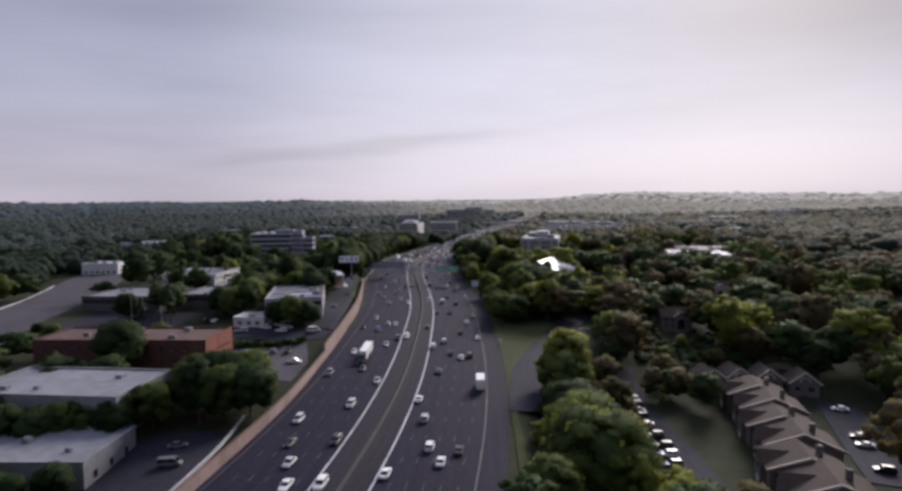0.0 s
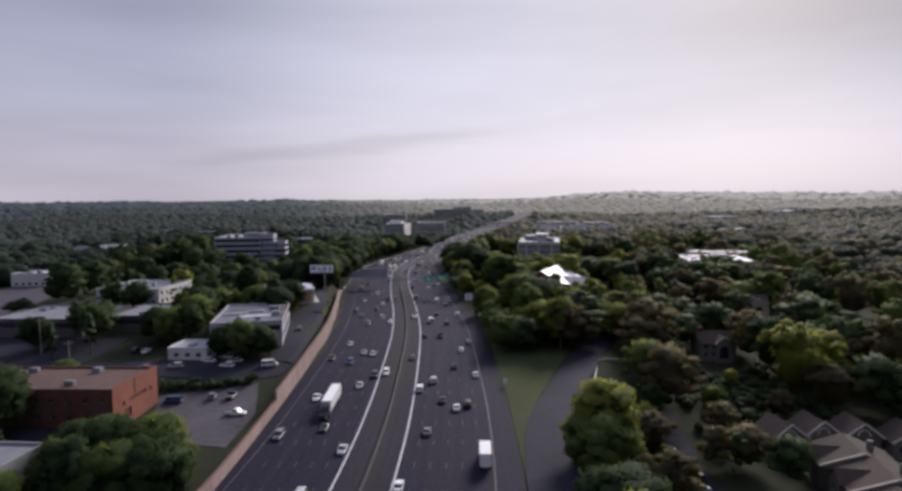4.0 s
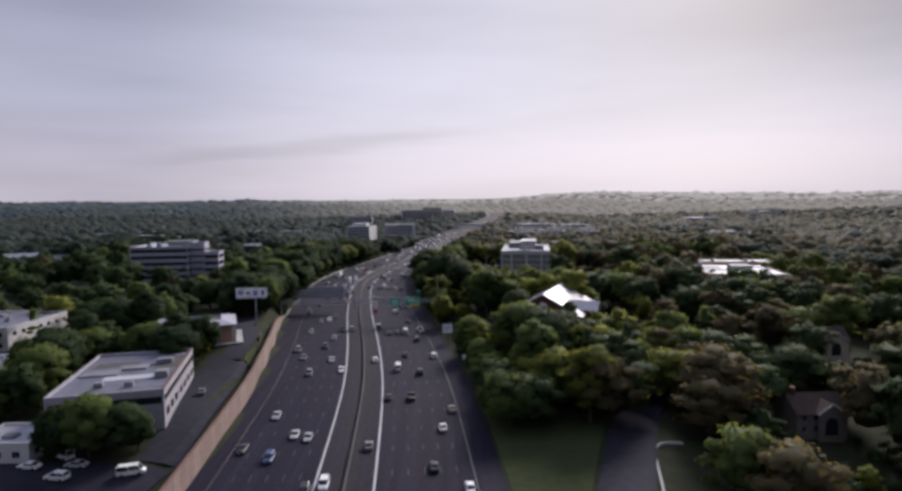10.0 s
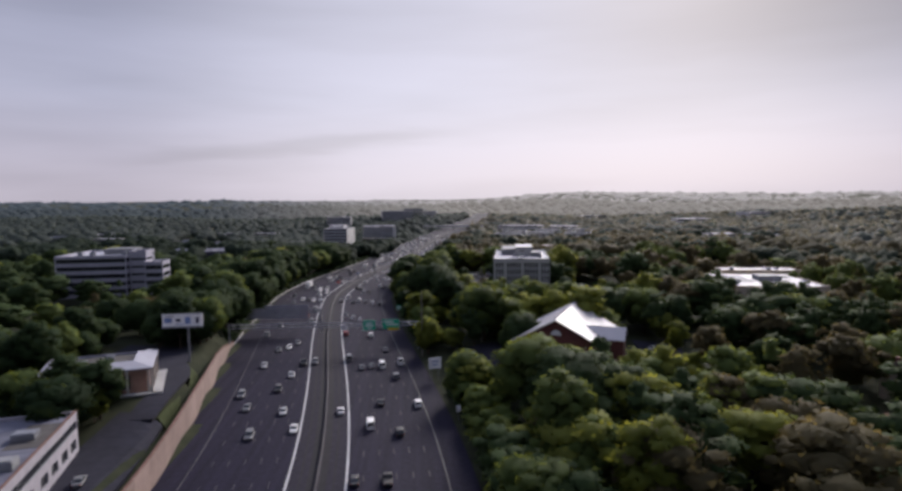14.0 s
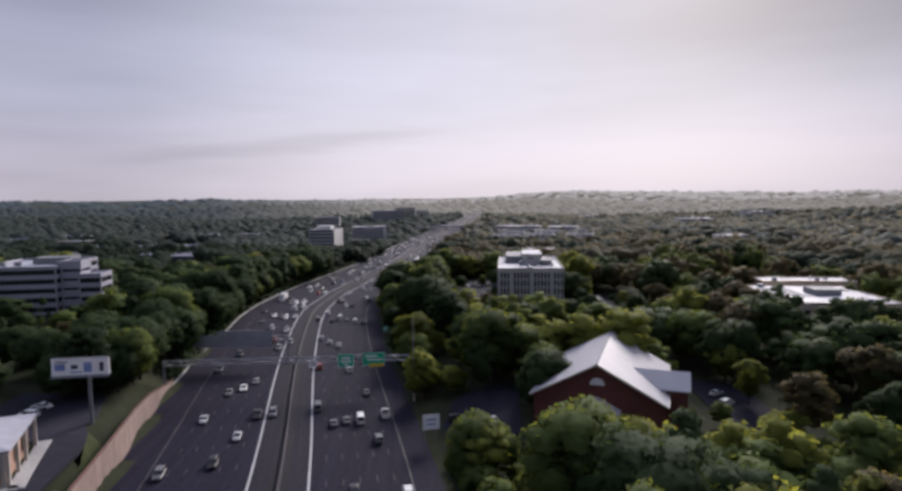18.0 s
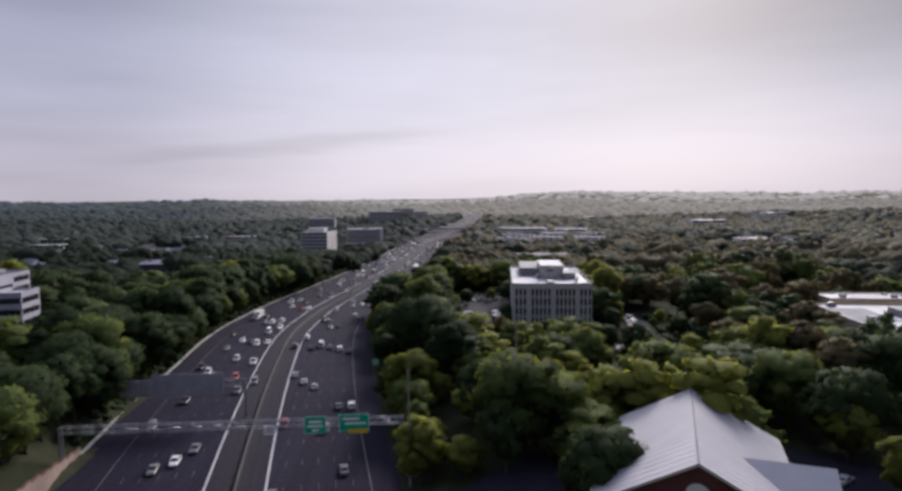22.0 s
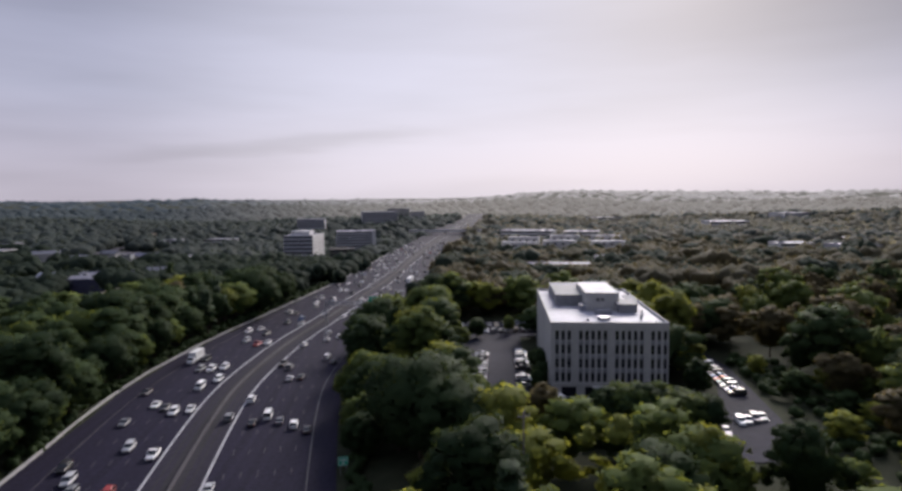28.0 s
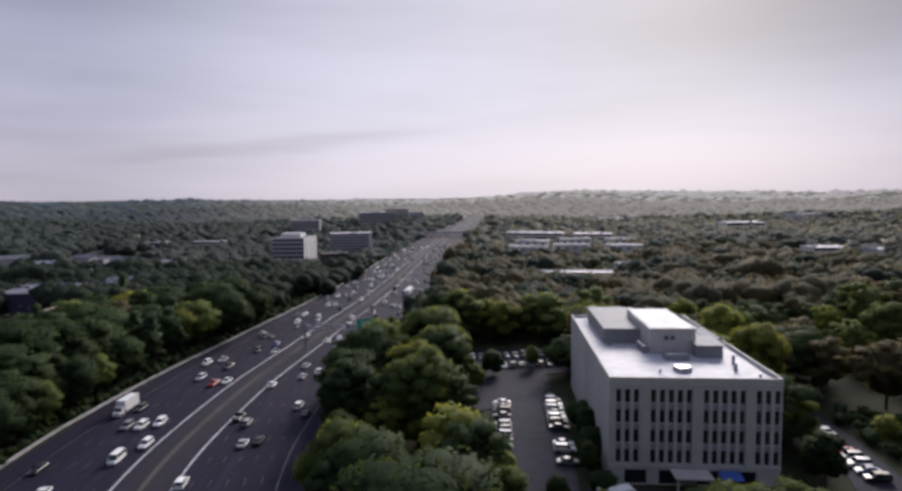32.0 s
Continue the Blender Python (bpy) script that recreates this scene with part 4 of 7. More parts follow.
def church():
    """Red brick hall with a broad pale metal roof, a porch gable and a side wing."""
    m = frame_at(43.1, 359.6, 4.6, -24.4)     # ridge runs along +y
    BLOCKED.append([tuple((m @ Vector(p))[:2]) for p in ((-18, -3, 0), (24, -3, 0), (24, 39, 0), (-18, 39, 0))])
    root = thing("church", m, "red brick church hall with a broad pale metal roof", "church")
    hw, length, eave, ridge = 15.6, 35.5, 7.0, 15.4
    for y, n in ((0.9, -1), (length - 0.9, 1)):
        s = Shape()
        a, b = (-hw + 0.9, hw - 0.9) if n < 0 else (hw - 0.9, -hw + 0.9)
        s.quad((a, y, -3), (b, y, -3), (b, y, eave), (0, y, ridge - 0.45), (a, y, eave))
        part("gable_wall", s, BRICK, root)
    for x, n in ((-hw + 0.9, -1), (hw - 0.9, 1)):
        o, u = ((x, 0.9, 0), (0, 1, 0)) if n > 0 else ((x, length - 0.9, 0), (0, -1, 0))
        opens = [(a, a + 1.6, 1.5, 4.6) for a in np.arange(3, 30, 5.2)]
        part("side_wall", facade(Shape(), o, u, (n, 0, 0), length - 1.8, -3, eave + 0.3, opens, 0.3), BRICK, root)
        for r in opens:
            put_window(root, o, u, *r, (n, 0, 0), 0.3, 1)
    for sx in (-1, 1):
        s = Shape().loft([[(0, y, ridge), (sx * hw, y, eave), (sx * hw, y, eave - 0.3), (0, y, ridge - 0.35)] for y in (0, length)])
        slope = part("roof_slope", s, METALROOF, root)
        for y in np.arange(1.4, length, 1.8):
            part("seam", Shape().bar((sx * 0.1, y, ridge + 0.02), (sx * hw, y, eave + 0.05), 0.05, 0.04), METALROOF, slope)
        part("fascia", Shape().bar((0, -0.06, ridge - 0.17), (sx * hw, -0.06, eave - 0.15), 0.12, 0.42), TRIM, root)
        part("gutter", Shape().bar((sx * (hw + 0.06), 0, eave - 0.12), (sx * (hw + 0.06), length, eave - 0.12), 0.16, 0.16), TRIM, root)
    part("ridge_cap", Shape().bar((0, 0, ridge + 0.05), (0, length, ridge + 0.05), 0.34, 0.12), ROOFPALE, root)
    # half-round window in the gable
    fan = Shape()
    pts = [(1.5 * math.cos(a), 0.80, 10.3 + 1.5 * math.sin(a)) for a in np.linspace(0, math.pi, 13)]
    fan.quad(*pts)
    fan.loft([[(1.7 * math.cos(a), y, 10.3 + 1.7 * math.sin(a)) for a in np.linspace(0, math.pi, 13)] for y in (0.84, 0.88)])
    part("fanlight", fan, WHITE, root, "white half-round gable window")
    # porch
    for sx in (-1, 1):
        part("porch_roof", Shape().loft([[(0, y, 7.6), (sx * 5.4, y, 5.0), (sx * 5.4, y, 4.75), (0, y, 7.3)] for y in (-6.0, 0.85)]), METALROOF, root)
        part("porch_column", Shape().tube((sx * 4.6, -5.5, -3), (sx * 4.6, -5.5, 5.0), 0.3, 0.26, 10), TRIM, root)
    part("porch_gable", Shape().quad((-5.0, -5.4, 4.9), (5.0, -5.4, 4.9), (0, -5.4, 7.2)), BRICK, root)
    part("porch_beam", Shape().box((0, -5.45, 4.5), (10.2, 0.4, 0.4)), TRIM, root)
    part("door", Shape().box((0, 0.82, -0.5), (2.4, 0.12, 3.1)), DARKWALL, root, "dark double door")
    # side wing
    for sy, name in ((-1, "wing_roof"), (1, "wing_roof")):
        part(name, Shape().loft([[(x, 13.5, 11.6), (x, 13.5 + sy * 5.2, 8.4), (x, 13.5 + sy * 5.2, 8.1), (x, 13.5, 11.3)] for x in (6.6, 20.2)]), METALROOF, root)
    wing = facade(Shape(), (19.6, 8.9, 0), (0, 1, 0), (1, 0, 0), 9.2, -3, 8.3, [(3.4, 5.8, 1.5, 5.0)], 0.3)
    wing.quad((14.7, 8.9, -3), (19.6, 8.9, -3), (19.6, 8.9, 8.3), (14.7, 8.9, 8.3)).quad((19.6, 18.1, -3), (14.7, 18.1, -3), (14.7, 18.1, 8.3), (19.6, 18.1, 8.3))
    wing.quad((19.6, 8.9, 8.3), (19.6, 18.1, 8.3), (19.6, 13.5, 11.4))
    part("wing_wall", wing, BRICK, root)
    put_window(root, (19.6, 8.9, 0), (0, 1, 0), 3.4, 5.8, 1.5, 5.0, (1, 0, 0), 0.3, 1)


church()


def townhouses():
    """A row of taupe townhouses with brown roofs, cream rakes and dormered gables."""
    m = frame_at(72.0, 122.0, -11.2, -13.0)
    BLOCKED.append([tuple((m @ Vector(p))[:2]) for p in ((-6, -20, 0), (26, -20, 0), (26, 92, 0), (-6, 92, 0))])
    rng = random.Random(7)
    y = -14.0
    for i in range(7):
        length = 13.4
        step = (0.0, 1.2, -0.6, 1.6, 0.2, 1.0, -0.4)[i]
        rise = (0.0, 0.4, 0.0, 0.5, 0.2, 0.6, 0.3)[i]
        root = thing("townhouse", m @ Matrix.Translation((step, y, rise)), "taupe townhouse with a brown shingle roof and cream trim", "house", "row of townhouses")
        wdt, eave, ridge = 17.0, 6.2, 9.6
        for x, n, o, u in ((0, -1, (0, length, 0), (0, -1, 0)), (wdt, 1, (wdt, 0, 0), (0, 1, 0))):
            opens = [(a, a + 1.1, z, z + 1.5) for z in (0.9, 3.8) for a in (1.6, 5.0, 7.4, 10.6)]
            part("wall", facade(Shape(), o, u, (n, 0, 0), length, -3, eave, opens, 0.2), SIDING, root)
            for r in opens:
                put_window(root, o, u, *r, (n, 0, 0), 0.2, 1)
        for yy, flip in ((0.0, 1), (length, -1)):
            a, b = (0, wdt) if flip > 0 else (wdt, 0)
            part("party_wall", Shape().quad((a, yy, -3), (b, yy, -3), (b, yy, eave), (wdt / 2, yy, ridge - 0.1), (a, yy, eave)), SIDING, root)
        for sx, x in ((-1, -0.6), (1, wdt + 0.6)):
            part("roof_slope", Shape().loft([[(wdt / 2, q, ridge), (x, q, eave - 0.25), (x, q, eave - 0.45), (wdt / 2, q, ridge - 0.25)] for q in (0, length)]), BROWNROOF, root)
            part("rake", Shape().bar((wdt / 2, -0.1, ridge + 0.22), (x, -0.1, eave), 0.7, 0.5), RAKE, root, "broad beige roof rake")
        # front gable facing the car park
        part("bay_roof", Shape().loft([[(-1.6, 6.7, 8.6), (-1.6, 3.2, 6.0), (-1.6, 3.2, 5.8), (-1.6, 6.7, 8.3)], [(6.4, 6.7, 8.6), (6.4, 3.2, 6.0), (6.4, 3.2, 5.8), (6.4, 6.7, 8.3)]]), BROWNROOF, root)
        part("bay_roof", Shape().loft([[(-1.6, 6.7, 8.6), (-1.6, 10.2, 6.0), (-1.6, 10.2, 5.8), (-1.6, 6.7, 8.3)], [(6.4, 6.7, 8.6), (6.4, 10.2, 6.0), (6.4, 10.2, 5.8), (6.4, 6.7, 8.3)]]), BROWNROOF, root)
        bay = facade(Shape(), (-1.2, 9.6, 0), (0, -1, 0), (-1, 0, 0), 5.8, -3, 6.1, [(1.9, 3.9, 3.4, 5.2), (1.2, 4.6, 0.2, 2.3)], 0.25)
        bay.quad((-1.2, 9.6, 6.1), (-1.2, 3.8, 6.1), (-1.2, 6.7, 8.3)).quad((0, 9.6, -3), (-1.2, 9.6, -3), (-1.2, 9.6, 6.1), (0, 9.6, 6.1)).quad((-1.2, 3.8, -3), (0, 3.8, -3), (0, 3.8, 6.1), (-1.2, 3.8, 6.1))
        part("bay", bay, SIDING, root)
        put_window(root, (-1.2, 9.6, 0), (0, -1, 0), 1.9, 3.9, 3.4, 5.2, (-1, 0, 0), 0.25, 1)
        part("garage_door", Shape().box((-1.0, 6.7, 0.2), (0.1, 3.3, 2.1)), WHITE, root, "white garage door")
        part("chimney", Shape().box((wdt * 0.7, length * 0.5, 7.4), (1.3, 0.9, 3.2)), SIDING, root)
        y += length
    # second row across the head of the yard, with arched dormers
    for i, (x, yy, turn) in enumerate(((84, 203, 8), (93.5, 205.5, 2), (103, 204.5, -4), (112.5, 200.5, -12))):
        mm = frame_at(x, yy, -11.0, turn)
        root = thing("gabled_house", mm, "taupe gabled house with cream arched gable trim", "house", "houses at the head of the yard")
        footprint(mm, 9, 9)
        part("wall", facade(Shape(), (0, 0, 0), (1, 0, 0), (0, -1, 0), 8.6, -3, 6.0, [(1.2, 3.0, 3.2, 4.8), (5.4, 7.2, 3.2, 4.8), (3.2, 5.2, 0, 2.2)], 0.2)
             .quad((8.6, 0, -3), (8.6, 9, -3), (8.6, 9, 6), (8.6, 0, 6)).quad((0, 9, -3), (0, 0, -3), (0, 0, 6), (0, 9, 6)).quad((8.6, 9, -3), (0, 9, -3), (0, 9, 6), (8.6, 9, 6))
             .quad((0, 0, 6), (8.6, 0, 6), (4.3, 0, 9.4)), SIDING, root)
        for r in ((1.2, 3.0, 3.2, 4.8), (5.4, 7.2, 3.2, 4.8)):
            put_window(root, (0, 0, 0), (1, 0, 0), *r, (0, -1, 0), 0.2, 1)
        part("door", Shape().box((4.2, 0.14, 0), (1.9, 0.1, 2.2)), DARKWALL, root)
        for sx in (-1, 1):
            part("roof_slope", Shape().loft([[(4.3, q, 9.6), (4.3 + sx * 5.0, q, 5.7), (4.3 + sx * 5.0, q, 5.5), (4.3, q, 9.3)] for q in (-0.5, 9.4)]), BROWNROOF, root)
            part("rake", Shape().bar((4.3, -0.55, 9.6), (4.3 + sx * 5.0, -0.55, 5.75), 0.16, 0.6), TRIM, root)
        arch = [(4.3 + 1.5 * math.cos(a), -0.2, 6.2 + 1.7 * math.sin(a)) for a in np.linspace(0, math.pi, 9)]
        trim = Shape()
        for p, q in zip(arch, arch[1:]):
            trim.bar(p, q, 0.35, 0.35)
        part("arch_trim", trim, TRIM, root, "cream arched trim")


townhouses()


def house(x, y, turn, ground, w=13.0, d=10.0, wall=None, roof=None, label="brown shingle house among the trees"):
    m = frame_at(x, y, ground, turn)
    footprint(m, w, d)
    root = thing("house", m, label, "house")
    wall, roof = wall or SIDING, roof or BROWNROOF
    opens = [(a, a + 1.2, z, z + 1.4) for z in (0.9, 3.7) for a in np.arange(1.4, w - 1.5, 2.9)]
    part("wall", facade(Shape(), (0, 0, 0), (1, 0, 0), (0, -1, 0), w, -2, 5.8, opens, 0.2).quad((w, 0, -2), (w, d, -2), (w, d, 5.8), (w, 0, 5.8))
         .quad((0, d, -2), (0, 0, -2), (0, 0, 5.8), (0, d, 5.8)).quad((w, d, -2), (0, d, -2), (0, d, 5.8), (w, d, 5.8)), wall, root)
    for r in opens:
        put_window(root, (0, 0, 0), (1, 0, 0), *r, (0, -1, 0), 0.2, 1)
    for sy in (-1, 1):
        part("roof_slope", Shape().loft([[(q, d / 2, 9.4), (q, d / 2 + sy * (d / 2 + 0.6), 5.5), (q, d / 2 + sy * (d / 2 + 0.6), 5.25), (q, d / 2, 9.1)] for q in (-0.5, w + 0.5)]), roof, root)
    for q in (0.0, w):
        part("gable", Shape().quad((q, 0, 5.7), (q, d, 5.7), (q, d / 2, 9.1)), wall, root)
    gx = w * 0.62
    for sx in (-1, 1):
        part("porch_roof", Shape().loft([[(gx, q, 8.4), (gx + sx * 3.6, q, 5.7), (gx + sx * 3.6, q, 5.5), (gx, q, 8.1)] for q in (-1.6, 4.6)]), roof, root)
        part("rake", Shape().bar((gx, -1.66, 8.4), (gx + sx * 3.6, -1.66, 5.7), 0.14, 0.5), TRIM, root)
    part("porch_gable", Shape().quad((gx - 3.3, -1.2, -2), (gx + 3.3, -1.2, -2), (gx + 3.3, -1.2, 5.7), (gx, -1.2, 8.1), (gx - 3.3, -1.2, 5.7)), wall, root)
    arch = [(gx + 1.6 * math.cos(a), -1.3, 3.0 + 1.8 * math.sin(a)) for a in np.linspace(0, math.pi, 9)]
    part("arched_window", Shape().quad(*arch, (gx - 1.6, -1.3, 0.4), (gx + 1.6, -1.3, 0.4)), GLASS, root)
    part("chimney", Shape().box((w * 0.12, d * 0.5, 6.5), (1.0, 1.4, 4.4)), BRICK, root)
    return root


house(90.7, 270, 0, -2.1, label="taupe house with an arched gable window among trees")
house(131, 328, -4, 2.0, wall=BEIGE)
BLOCKED.append([(86, 256), (98, 256), (104, 270), (88, 270)])
BLOCKED.append([(122, 300), (138, 300), (146, 328), (130, 328)])
house(104, 300, -12, -3.0, wall=SIDING)
house(128, 238, -20, -7.5, wall=BEIGE)
house(150, 352, 12, -1.0, wall=SIDING)

# buildings west of the motorway
# These two pale buildings are greyed to imitate a dim corner.
flat_building(-114, 121.5, 1.5, 35, 21, 0.5, -5.6, GREYWALL, ROOFGREY, "low white flat-roofed workshop with dark roof vents", cols=5, rcols=3, win=(1.6, 2.0), units=2, seed=3)
flat_building(-131, 148, -4, 46, 25, 7.6, -2.0, GREYWALL, ROOFGREY, "flat-roofed white building among trees, toned down to grey", cols=8, rcols=4, win=(2.0, 1.8), sill=1.6, units=3, seed=4)


def orange_building():
    root, h = flat_building(-150, 200.5, -1.0, 63, 21, 9.3, 0.6, REDWALL, ROOFRED, "long dark red building with an orange end wall", floors=2, cols=14, rcols=1, win=(1.4, 1.3), units=5, seed=5, category="building")
    s = facade(Shape(), (63.25, -0.3, 0), (0, 1, 0), (1, 0, 0), 21.6, -3, h + 1.0, [(4.0, 5.2, 3.4, 4.6), (7.4, 15.5, 3.6, 4.7), (17.2, 18.4, 3.4, 4.6), (5, 8, -0.4, 2.2)], 0.22)
    part("end_wall", s, ORANGE, root, "rust red stucco end wall")
    part("rust_stripe", Shape().box((63.3, 10.0, 4.9), (0.1, 0.35, 4.4)), CAPBROWN, root)


orange_building()
flat_building(-99.5, 253, -1, 13.7, 12, 6.8, 3.0, WHITE, ROOFWHITE, "small white flat-roofed store building", cols=3, rcols=3, units=1, seed=6)
flat_building(-140, 285, -1.5, 24, 28, 12.0, 6.2, DARKWALL, ROOFGREY, "low flat-roofed building with a ribbon window", cols=5, rcols=5, bands=True, units=3, seed=7)
flat_building(-186, 280, -3, 40, 32, 12.0, 5.8, DARKWALL, ROOFGREY, "long low flat-roofed building with a ribbon window", cols=5, rcols=5, bands=True, units=3, seed=8)
flat_building(-170, 326, -4, 31, 30, 17.0, 9.8, WHITE, ROOFPALE, "white flat-roofed building with roof plant", floors=2, cols=8, rcols=7, win=(1.6, 1.3), units=7, seed=9)
flat_building(-262, 392, 6, 24, 16, 16.5, 9.0, WHITE, ROOFWHITE, "white flat-roofed building beside the street", cols=6, rcols=4, units=3, seed=10)


def white_office():
    """Two-storey white office with dark ribbon under its parapet and dark windows."""
    m = frame_at(-88.6, 262.6, 5.0, 12.6)
    footprint(m, 26, 40)
    root = thing("office_building", m, "two-storey white office with a dark ribbon under the parapet", "office building")
    fr = [(a, a + 2.6, 1.2, 3.0) for a in np.arange(2, 22, 4.0)]
    rt = [(a, a + 3.5, 1.0, 3.3) for a in (2.0, 7.2, 12.4, 19.0, 24.4, 29.8, 35.2)]
    band = [(0.5, 24.7, 5.0, 6.9)]
    band_r = [(0.5, 39.5, 5.0, 6.9)]
    block(root, 25.2, 40, 8.0, OFFWHITE, ROOFPALE, fr + band, rt + band_r, parapet=0.7, deep=0.35, bars=3, base=3)
    for x, y, sx, sy, sz, mm in ((9, 8, 2.0, 1.6, 1.2, STEEL), (16, 7, 2.0, 1.6, 1.2, STEEL), (22, 14, 3.0, 3, 1.7, GREYWALL), (13, 24, 7, 4, 0.5, ROOFGREY), (20, 28, 4, 3, 1.4, STEEL), (6, 20, 9, 5, 0.4, ROOFGREY)):
        roof_unit(root, x, y, 8.0, sx, sy, sz, material=mm)
    part("roof_patch", Shape().box((21, 29, 8.0), (6, 13, 0.06)), ROOFDARK, root, "dark brownish roof patch")
    part("roof_patch", Shape().box((8, 29, 8.0), (11, 5, 0.06)), ROOFDARK, root, "dark stained roof patch")
    part("roof_patch", Shape().box((14, 15, 8.0), (12, 4, 0.06)), ROOFWHITE, root, "pale mended roof patch")
    part("coping", Shape().box((25.05, 20, 8.78), (0.5, 40.2, 0.12)), CAPBROWN, root, "dull brown coping")


white_office()


def beige_office():
    """A low building with a pale sloping roof skirt round a dark flat roof, brick bays between pale piers and a colonnade."""
    m = frame_at(-92.9, 328.4, 8.8, 19.0)
    footprint(m, 26, 19)
    root = thing("low_building", m, "beige and pink brick building with a broad pale roof skirt", "building")
    w, d, eave, top, over = 23.6, 17.5, 6.0, 7.5, 1.5
    rt = [(a, a + 2.4, 0.6, 4.4) for a in (1.5, 6.8, 12.1)]
    fr = [(a, a + 2.6, 0.6, 4.4) for a in np.arange(2, 20, 5.0)]
    for o, u, n, length, opens in (((0, 0, 0), (1, 0, 0), (0, -1, 0), w, fr), ((w, 0, 0), (0, 1, 0), (1, 0, 0), d, rt), ((w, d, 0), (-1, 0, 0), (0, 1, 0), w, []), ((0, d, 0), (0, -1, 0), (-1, 0, 0), d, [])):
        part("wall", facade(Shape(), o, u, n, length, -3, eave + 0.2, opens, 0.45), PINKBRICK, root)
        for r in opens:
            put_window(root, o, u, *r, n, 0.45, 1)
    outer = [(-over, -over), (w + over, -over), (w + over, d + over), (-over, d + over)]
    inner = [(3.4, 3.4), (w - 3.4, 3.4), (w - 3.4, d - 3.4), (3.4, d - 3.4)]
    for k in range(4):
        q = (k + 1) % 4
        side = Shape()
        side.quad((*outer[k], eave + 0.35), (*outer[q], eave + 0.35), (*inner[q], top), (*inner[k], top))
        side.quad((*outer[k], eave - 0.05), (*outer[q], eave - 0.05), (*outer[q], eave + 0.35), (*outer[k], eave + 0.35))
        side.quad((*inner[k], top), (*inner[q], top), (*inner[q], top - 0.7), (*inner[k], top - 0.7))
        part("roof_skirt", side, ROOFSKIRT, root, "broad pale sloping roof skirt")
        part("soffit", Shape().quad((*outer[q], eave - 0.05), (*outer[k], eave - 0.05), (*inner[k], eave - 0.05), (*inner[q], eave - 0.05)), BEIGE, root)
    part("roof", Shape().quad(*[(*p, top - 0.65) for p in inner]), ROOFDARK, root, "dark flat roof")
    for x, y in ((8, 7), (14, 10)):
        roof_unit(root, x, y, top - 0.65, 2.0, 1.6, 1.0)
    for y in (-0.9, 5.0, 10.6, d + 0.6):
        part("column", Shape().box((w + 1.05, y, -3), (0.55, 0.55, eave + 3)), TRIM, root, "pale square column")
    for x in np.arange(-0.6, w + 0.4, 4.9):
        part("column", Shape().box((x, -1.05, -3), (0.55, 0.55, eave + 3)), TRIM, root, "pale square column")
    part("walkway", Shape().box((w + 2.2, d / 2, -0.4), (2.6, d + 5, 0.36)).box((w / 2, -2.0, -0.4), (w + 5, 2.0, 0.36)), CONCRETE, root, "pale concrete walkway")


beige_office()


def banded_office():
    """Five-storey office with white bands and dark ribbon windows, stepping down at one end."""
    m = frame_at(-183, 491.5, 9.5, 4.5)
    footprint(m, 53, 46)
    root = thing("office_building", m, "white banded five-storey office block above the trees", "office building")
    fh = 4.0
    fr = lambda w, n: [(0.5, w - 0.5, i * fh + 1.6, i * fh + 3.75) for i in range(n)]
    block(root, 34, 42, 20.4, SHADED_WHITE, ROOFWHITE, fr(34, 5), fr(42, 5), parapet=0.9, deep=0.6, bars=16, base=4)
    block(root, 8.4, 10, 22.6, SHADED_WHITE, ROOFWHITE, [(0.6, 7.8, i * fh + 2.2, i * fh + 3.4) for i in range(5)], [(0.6, 9.4, i * fh + 2.2, i * fh + 3.4) for i in range(5)], x0=34.1, y0=4, parapet=0.6, deep=0.4, bars=3, base=4)
    block(root, 9, 12, 17.0, SHADED_WHITE, ROOFWHITE, fr(9, 4), fr(12, 4), x0=42.6, y0=0.5, parapet=0.7, deep=0.5, bars=3, base=4)
    part("penthouse", Shape().box((24, 24, 20.4), (16, 10, 3.0)), GREYWALL, root)
    for a in (6, 12, 28, 31):
        roof_unit(root, a, 15, 20.4, 2.4, 2.0, 1.8)


banded_office()


